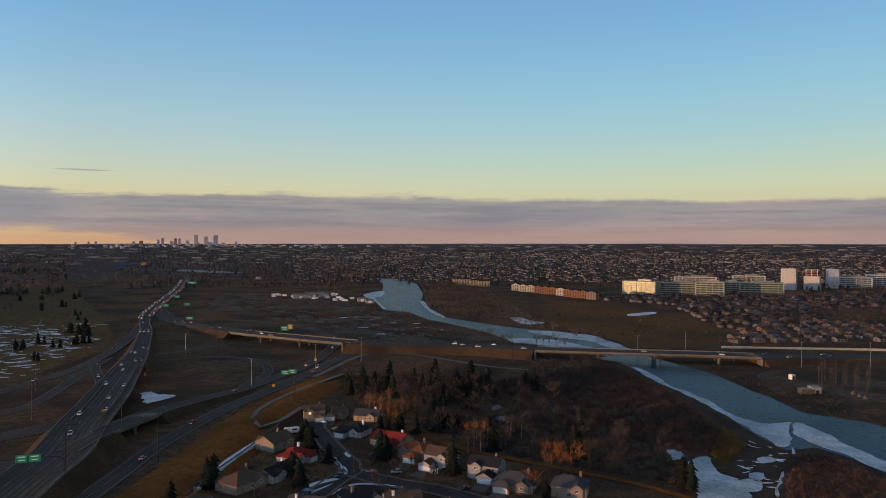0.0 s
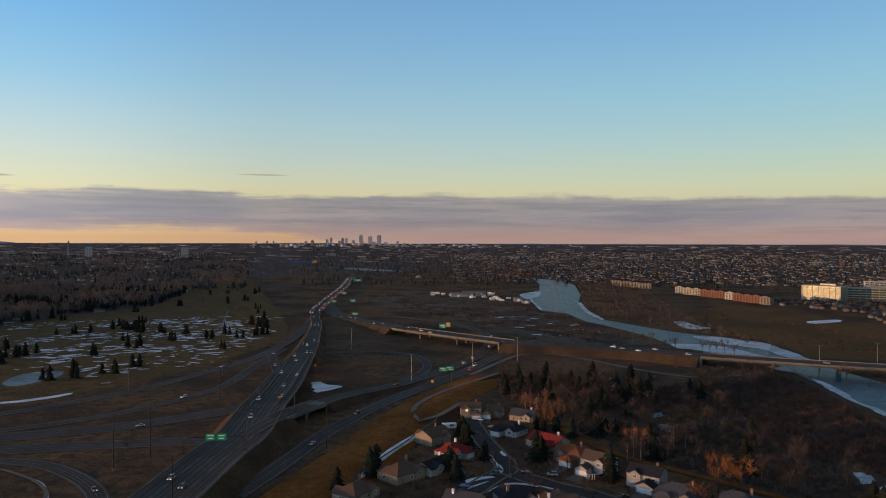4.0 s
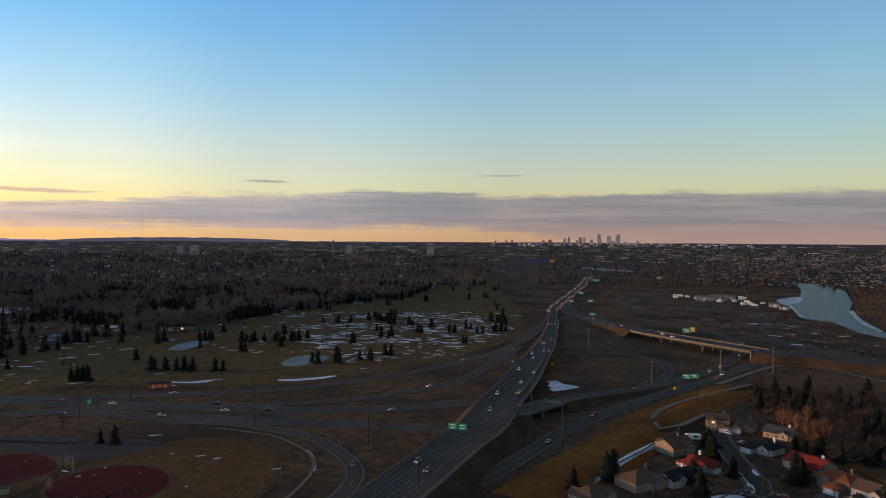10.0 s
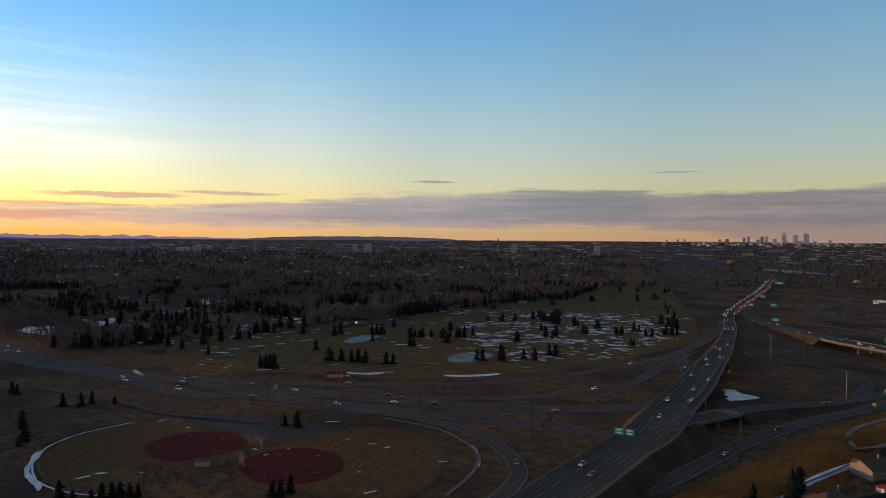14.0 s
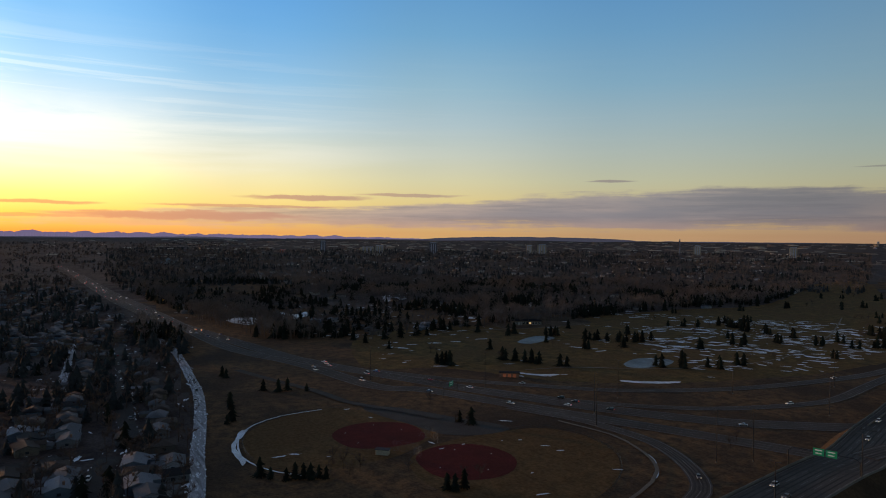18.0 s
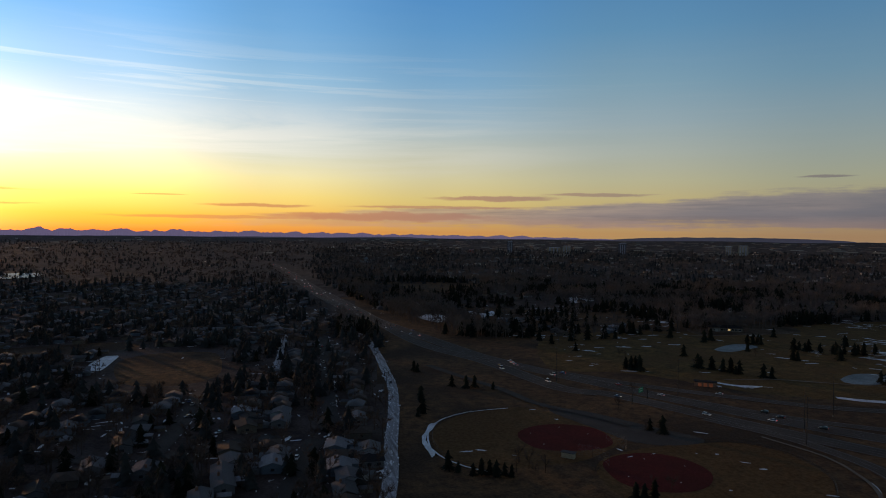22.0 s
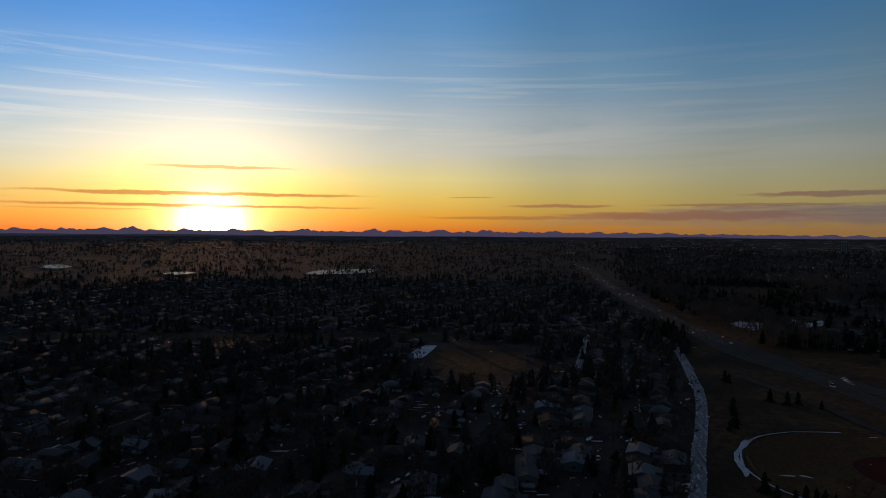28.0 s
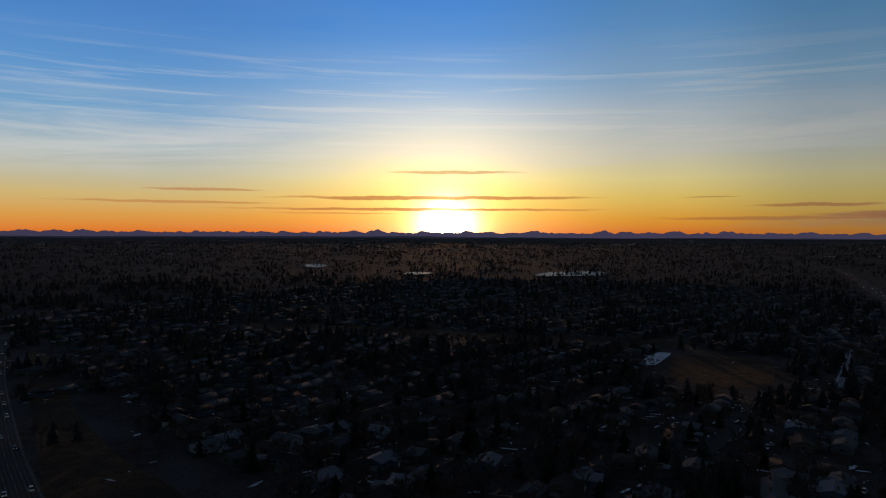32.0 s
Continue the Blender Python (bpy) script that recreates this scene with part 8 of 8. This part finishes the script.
sx, sy = (254.2, 473.5)
ex, ey = (276.1, 456.1)
ob = empty("switchyard", sx, sy, 0.15)
n = 5
for row in range(3):
    ox, oy = row * 9.0, row * 13.0
    posts = []
    for k in range(n):
        x, y = (ex - sx) * k / (n - 1) + ox, (ey - sy) * k / (n - 1) + oy
        lattice(ob, (x, y, 0), (x, y, 16), 0.32, 2.2, name="lattice_post")
        posts.append((x, y))
    for p, q in zip(posts, posts[1:]):
        lattice(ob, (*p, 14.5), (*q, 14.5), 0.3, 2.2)
        if row == 1:
            lattice(ob, (*p, 9.5), (*q, 9.5), 0.3, 2.2)
tagged(ob, "grey steel lattice frames of the switchyard", "substation")
for x, y in [(267, 449), (267, 456), (267, 443)]:
    ob = empty("transformer", x, y, 0.15, 20, 0.6)
    part("tank", block(bmesh.new(), 0, 0, 0.4, 3.4, 2.2, 2.8, 0.1), M["girder"], ob)
    for q in (-1, 0, 1):
        part("bushing", rod(bmesh.new(), (q, 0, 3.2), (q, 0, 5.0), 0.22, 0.12), M["concrete"], ob)
        part("cooling_fin", block(bmesh.new(), q, -1.4, 0.6, 0.7, 0.6, 2.2), M["steel"], ob)
    tagged(ob, "yellow-green transformer with three bushings", "transformer", "transformers")

# ---- storage yard, masts, tent ----
r = random.Random(110)
first = None
for x, y in within([(-322, 1274), (-191, 1290), (-136, 1170), (-169, 1140), (-231, 1178), (-296, 1208)], 34, 111, 1.0):
    m = pose(x, y, lie(x, y) + 0.9, 0, 0, facing(x, y, 0, 0) + r.uniform(-25, 25))
    if first is None:
        first = new("caravan")
        first.matrix_basis = m
        part("body", block(bmesh.new(), 0, 0, 0.6, 7.5, 2.5, 2.7, 0.25), M["white_paint"], first)
        for q in (-2.2, 1.5):
            part("window", block(bmesh.new(), q, -1.27, 1.9, 1.4, 0.08, 0.8), M["pane"], first)
        for s in (-1, 1):
            part("wheel", rod(bmesh.new(), (0.5, s * 1.05, 0.35), (0.5, s * 1.25, 0.35), 0.36, sides=10), M["rubber"], first)
        ob = first
    else:
        ob = copy_thing(first, m)
    tagged(ob, "white caravan stored in the gravel yard", "caravan", "caravans in the yard")
    USED.append((x, y, 4))
for (x, y), w, h in zip([(-245, 1209), (-226, 1231), (-213, 1254), (-134, 1160), (-118, 1131)], (26, 30, 18, 14, 12), (7, 8, 6, 5, 4)):
    ob = empty("shed", x, y, lie(x, y) + 0.6, facing(x, y, 0, 0) + 8)
    part("wall", gable_wall(bmesh.new(), 0, 0, w, 12, h, 1.8), WALLS["grey"], ob)
    part("roof", gable_roof(bmesh.new(), 0, 0, h, w, 12, 1.8), M["concrete"], ob)
    part("door", block(bmesh.new(), 0, -6.05, 0, 5, 0.12, 4.2), M["white_paint"], ob)
    tagged(ob, "grey metal shed with steel roof in the yard", "shed")
for x, y in [(-73, 1026), (-62, 1002)]:
    ob = empty("lattice_mast", x, y, 0)
    for k in range(6):
        lattice(ob, (0, 0, 7 * k), (0, 0, 7 * k + 7), 1.3 - 0.15 * k, 2.3, PAINT["red"] if k % 2 else M["steel"], "mast_section")
    for k in range(3):
        part("cross_arm", block(bmesh.new(), 0, 0, 30 + 5 * k, 9 - 1.5 * k, 0.3, 0.3), M["steel"], ob)
    tagged(ob, "red and white lattice mast by the river", "mast", "masts by the river")
px, py = (-444.6, 1694.9)
ob = empty("salt_dome", px, py, lie(px, py) + 0.5, 0.0, 0.55)
bm = bmesh.new()
bmesh.ops.create_cone(bm, cap_ends=True, segments=24, radius1=13, radius2=13, depth=4, matrix=Matrix.Translation((0, 0, 2)))
bmesh.ops.create_uvsphere(bm, u_segments=24, v_segments=10, radius=13, matrix=Matrix.Translation((0, 0, 3.8)) @ Matrix.Diagonal((1, 1, 0.62, 1)))
part("shell", bm, M["stone_pale"], ob)
tagged(ob, "pale yellow storage dome on the valley floor", "dome")
yard_rnd = random.Random(192)
YARD = [(-386, 1249), (-212, 1289), (-128, 1103), (-64, 941), (-27, 845), (28, 766), (60, 705), (-78, 722), (-130, 791), (-186, 875), (-261, 941), (-352, 1055)]
for stuff, tone, count, label in (("gravel_patches", "pale_gravel", 150, "bare pale gravel patches in the storage yard"), ("soil_patches", "marsh", 110, "dark damp soil patches in the storage yard")):
    spread_out(stuff, BLOBS, [(x, y, lie(x, y) + 0.9 * min(max((math.hypot(x, y) - 960) / 150, 0.0), 1.0) + yard_rnd.uniform(0.16, 0.26), yard_rnd.uniform(2.0, 8.0), yard_rnd.gauss(-0.6, 0.5), 1.0) for x, y in within(YARD, count, 193 + count, -40)], M[tone], label, "ground")
spread_out("yard_weeds", SHRUBS, grow(within(YARD, 900, 197, 0.5, clumps(60, 0.05, 61)), 0.6, 1.6, 198), M["scrub"], "brown weeds and bushes between gravel heaps", "scrub")
snow_patches("yard_puddles", [(-191, 1058), (-64, 941), (28, 766), (54, 701), (-48, 714), (-117, 791)], 26, 112, 1.2, 3.5, "frozen puddles and snow in the gravel yard", None, -40)
patch("far_pond", [(-754, 1990), (-750, 2060), (-620, 1990), (-551, 1930), (-640, 1925)], M["thin_ice"], "pale frozen pond far up the valley", z=0.6, category="pond")
spread_out("bridge_willows", SHRUBS, grow(within([(69, 585), (140, 585), (138, 524), (82, 474), (54, 492)], 260, 113), 0.8, 1.6, 114), M["twig"], "brown willow thicket below the bridge", "scrub")

# ---- far city ----
def tower(turn, low, high, wide, mat, label, dist=4680.0):
    """A far tower between two heights in degrees; wide in metres."""
    a = radians(turn)
    x, y = -dist * math.sin(a), dist * math.cos(a)
    base, top = lie(x, y) - 4, 100 + dist * math.tan(radians(high))
    ob = empty("tower_block", x, y, base, turn)
    tall = max(top - base, 5)
    part("shaft", block(bmesh.new(), 0, 0, 0, wide, wide * 0.8, tall * 0.93, 0.6), M[mat], ob)
    part("top_storey", block(bmesh.new(), wide * 0.04, 0, tall * 0.93, wide * 0.78, wide * 0.6, tall * 0.07, 0.3), M["tower_blue"], ob)
    for k in range(3):
        part("window_strip", block(bmesh.new(), (k - 1) * wide * 0.28, -wide * 0.41, tall * 0.06, wide * 0.1, 0.3, tall * 0.82), M["tower_blue"], ob)
    return tagged(ob, label, "building", "towers of the far city")


city = random.Random(120)
for px, py, w, mat in ((382, 416, 30, "tower_blue"), (365, 418, 28, "tower_tan"), (347, 415, 26, "tower_tan"), (318, 421, 18, "tower_tan"), (311, 421, 18, "tower_orange"), (288, 420, 16, "tower_blue"), (280, 423, 18, "tower_blue"), (250, 425, 22, "tower_orange"), (237, 426, 18, "tower_tan"), (304, 426, 22, "tower_blue"), (332, 425, 22, "tower_blue"), (350, 428, 24, "tower_tan"), (372, 428, 28, "tower_blue"), (395, 429, 26, "tower_blue"), (418, 427, 16, "tower_blue"), (431, 431, 18, "tower_blue"), (157, 426, 12, "tower_blue"), (170, 426, 12, "tower_blue"), (134, 427, 12, "tower_tan"), (209, 431, 18, "tower_tan"), (262, 430, 30, "tower_blue"), (222, 431, 26, "tower_blue"), (196, 432, 24, "tower_blue"), (461, 432, 14, "tower_blue"), (475, 432, 14, "tower_blue"), (150, 437, 30, "tower_orange")):
    a, e = (px - 784) / 1243.36, (441 - py) / 1243.36
    tower(-math.degrees(math.atan(a)), 0, math.degrees(math.atan(e / math.sqrt(1 + a * a))) - 0.60, w, mat, {"tower_blue": "blue-grey", "tower_tan": "tan", "tower_orange": "sunlit orange"}[mat] + " tower of the far city centre")
for (turn, e), w, mat in zip(((6.01, -0.32), (4.23, -0.46), (5.42, -0.41), (2.58, -0.46), (-10.93, -0.41), (60.17, -0.42), (52.39, -0.57), (51.38, -0.49), (39.48, -0.45), (32.88, -0.51), (72.20, -1.04), (60.26, -0.40), (65.55, -0.81), (64.54, -0.67), (69.08, -0.34), (40.77, -0.00)), (22, 30, 14, 34, 40, 50, 40, 60, 44, 46, 36, 44, 90, 60, 40, 10), ("tower_tan", "tower_orange", "tower_tan", "tower_orange", "tower_tan", "tower_blue", "tower_tan", "tower_tan", "tower_tan", "tower_tan", "tower_orange", "tower_blue", "tower_tan", "tower_tan", "tower_blue", "tower_blue")):
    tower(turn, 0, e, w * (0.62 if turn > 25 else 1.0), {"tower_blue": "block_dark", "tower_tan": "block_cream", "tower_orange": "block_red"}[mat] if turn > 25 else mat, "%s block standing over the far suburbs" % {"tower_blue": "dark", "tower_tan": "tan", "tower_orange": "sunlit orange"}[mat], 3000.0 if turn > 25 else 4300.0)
sheds = []
for x, y in sector(-34, 34, 2500, 4500, 700, 121, 0.7, 2) + sector(34, 82, 2300, 4500, 620, 122, 0.7, 2) + sector(82, 152, 2600, 4500, 150, 125, 0.7, 2):
    sheds.append((x, y, lie(x, y) + 0.8, city.uniform(4, 11), city.uniform(0, 3.1), city.uniform(0.4, 0.8)))
flat_box = (BOX[0] * (2.8, 1.0, 0.6), BOX[1])
spread_out("far_sheds", [flat_box], sheds[0::3], M["stone_pale"], "pale warehouse roofs in the far industrial suburbs", "buildings")
spread_out("far_warehouses", [flat_box], sheds[1::3] + sheds[2::3], WALLS["taupe"], "dull warehouses in the far industrial suburbs", "buildings")
downtown = [(x, y, lie(x, y) - 2, city.uniform(5, 11), city.uniform(0, 1.5), city.uniform(0.5, 1.5)) for x, y in sector(8, 28, 4100, 4600, 110, 126, 0.7, 2)]
spread_out("city_blocks", [BOX], downtown[0::2], M["block_cream"], "low tan blocks round the far city centre", "buildings")
spread_out("city_blocks", [BOX], downtown[1::2], M["tower_blue"], "low blue-grey blocks round the far city centre", "buildings")
lights = [(x, y, lie(x, y) + 8, city.uniform(0.5, 1.0), 0, 1.0) for x, y in sector(28, 100, 1700, 4300, 45, 123, 0.8) + sector(0, 28, 2500, 4300, 40, 124)]
spread_out("far_lamps", [BOX], lights, M["head"], "lit lamps scattered over the far suburbs", "lamps")
# the shopping hall with a blue and a yellow end
px, py = (-1016.0, 2287.9)
ob = empty("shopping_hall", px, py, lie(px, py), facing(px, py, 0, 0))
part("hall", block(bmesh.new(), 0, 0, 0, 90, 30, 8), surface("blue_hall", (0.05, 0.10, 0.20), (0.04, 0.08, 0.16), scale=0.1), ob, "blue metal hall")
part("entrance", block(bmesh.new(), 38, -16, 0, 14, 4, 10), M["sign_yellow"], ob, "yellow entrance block")
tagged(ob, "long blue shopping hall with a yellow entrance", "building")
# glass pyramid roof in the west
px, py = (-2165.8, 353.5)
ob = empty("glass_pyramid", px, py, lie(px, py), 30)
part("roof", rod(bmesh.new(), (0, 0, 3), (0, 0, 18), 30, 0.5, 4), M["thin_ice"], ob)
part("wall", block(bmesh.new(), 0, 0, 0, 42, 42, 3.2, 0, 45), WALLS["grey"], ob)
tagged(ob, "pale glass pyramid roof above the suburb", "building")

# ---- lakes, hills, mountains ----
for outline, what in (
    ([(-1517, -546), (-1629, -558), (-1683, -518), (-1722, -456), (-1667, -422), (-1588, -421), (-1537, -473)], "bright lake between dark woods"),
    ([(-1525, -1219), (-1585, -1219), (-1582, -1178), (-1507, -1159)], "small bright pond far off"),
    ([(-1429, -847), (-1498, -843), (-1481, -795), (-1416, -797)], "small bright pond far off"),
    ([(-1567, -1249), (-1635, -1263), (-1608, -1207), (-1543, -1193)], "small bright pond far off"),
):
    patch("lake", outline, M["water"], what, z=1.5, category="lake")
# distance haze put in as a faint glow of mountain and hill material
M["haze_mountain"] = surface("mountain_haze_glow", (0.06, 0.06, 0.09), (0.05, 0.05, 0.08), scale=0.004, rough=1.0, bump=0, glow=(0.30, 0.24, 0.42, 0.85), spec=0.0)
M["haze_hill"] = surface("hill_haze_glow", (0.05, 0.045, 0.05), (0.04, 0.038, 0.045), scale=0.01, rough=1.0, bump=0, glow=(0.20, 0.20, 0.30, 0.36), spec=0.0)


def ridge(name, lo, hi, dist, height_of, material, label, depth=120.0):
    """A far range with a toothed crest and a sloping back."""
    v, f = [], []
    n = int((hi - lo) / 0.07)
    for i in range(n + 1):
        t = lo + (hi - lo) * i / n
        a = radians(t)
        h = height_of(t)
        for d, z in ((dist - depth, 60.0), (dist - depth * 0.4, 60 + (40 + h) * 0.55), (dist, 100 + h), (dist + depth * 0.2, 60.0)):
            v.append((-d * math.sin(a), d * math.cos(a), z))
    for i in range(n):
        for k in range(3):
            a = 4 * i + k
            f.append((a, a + 4, a + 5, a + 1))
    tagged(bulk(name, v, f, material), label, "mountain", kind="structure")


def crest(t):
    """Metres above the eye of the mountain crest at a turn."""
    env = min(max((t - 55) / 38, 0), 1) ** 0.6
    tooth = abs(noise.noise((t * 0.55, 3.1, 0))) * 0.9 + abs(noise.noise((t * 1.7, 9.2, 0))) * 0.45 + abs(noise.noise((t * 5.0, 1.2, 0))) * 0.16
    return -22 + env * (32 + 36 * tooth)


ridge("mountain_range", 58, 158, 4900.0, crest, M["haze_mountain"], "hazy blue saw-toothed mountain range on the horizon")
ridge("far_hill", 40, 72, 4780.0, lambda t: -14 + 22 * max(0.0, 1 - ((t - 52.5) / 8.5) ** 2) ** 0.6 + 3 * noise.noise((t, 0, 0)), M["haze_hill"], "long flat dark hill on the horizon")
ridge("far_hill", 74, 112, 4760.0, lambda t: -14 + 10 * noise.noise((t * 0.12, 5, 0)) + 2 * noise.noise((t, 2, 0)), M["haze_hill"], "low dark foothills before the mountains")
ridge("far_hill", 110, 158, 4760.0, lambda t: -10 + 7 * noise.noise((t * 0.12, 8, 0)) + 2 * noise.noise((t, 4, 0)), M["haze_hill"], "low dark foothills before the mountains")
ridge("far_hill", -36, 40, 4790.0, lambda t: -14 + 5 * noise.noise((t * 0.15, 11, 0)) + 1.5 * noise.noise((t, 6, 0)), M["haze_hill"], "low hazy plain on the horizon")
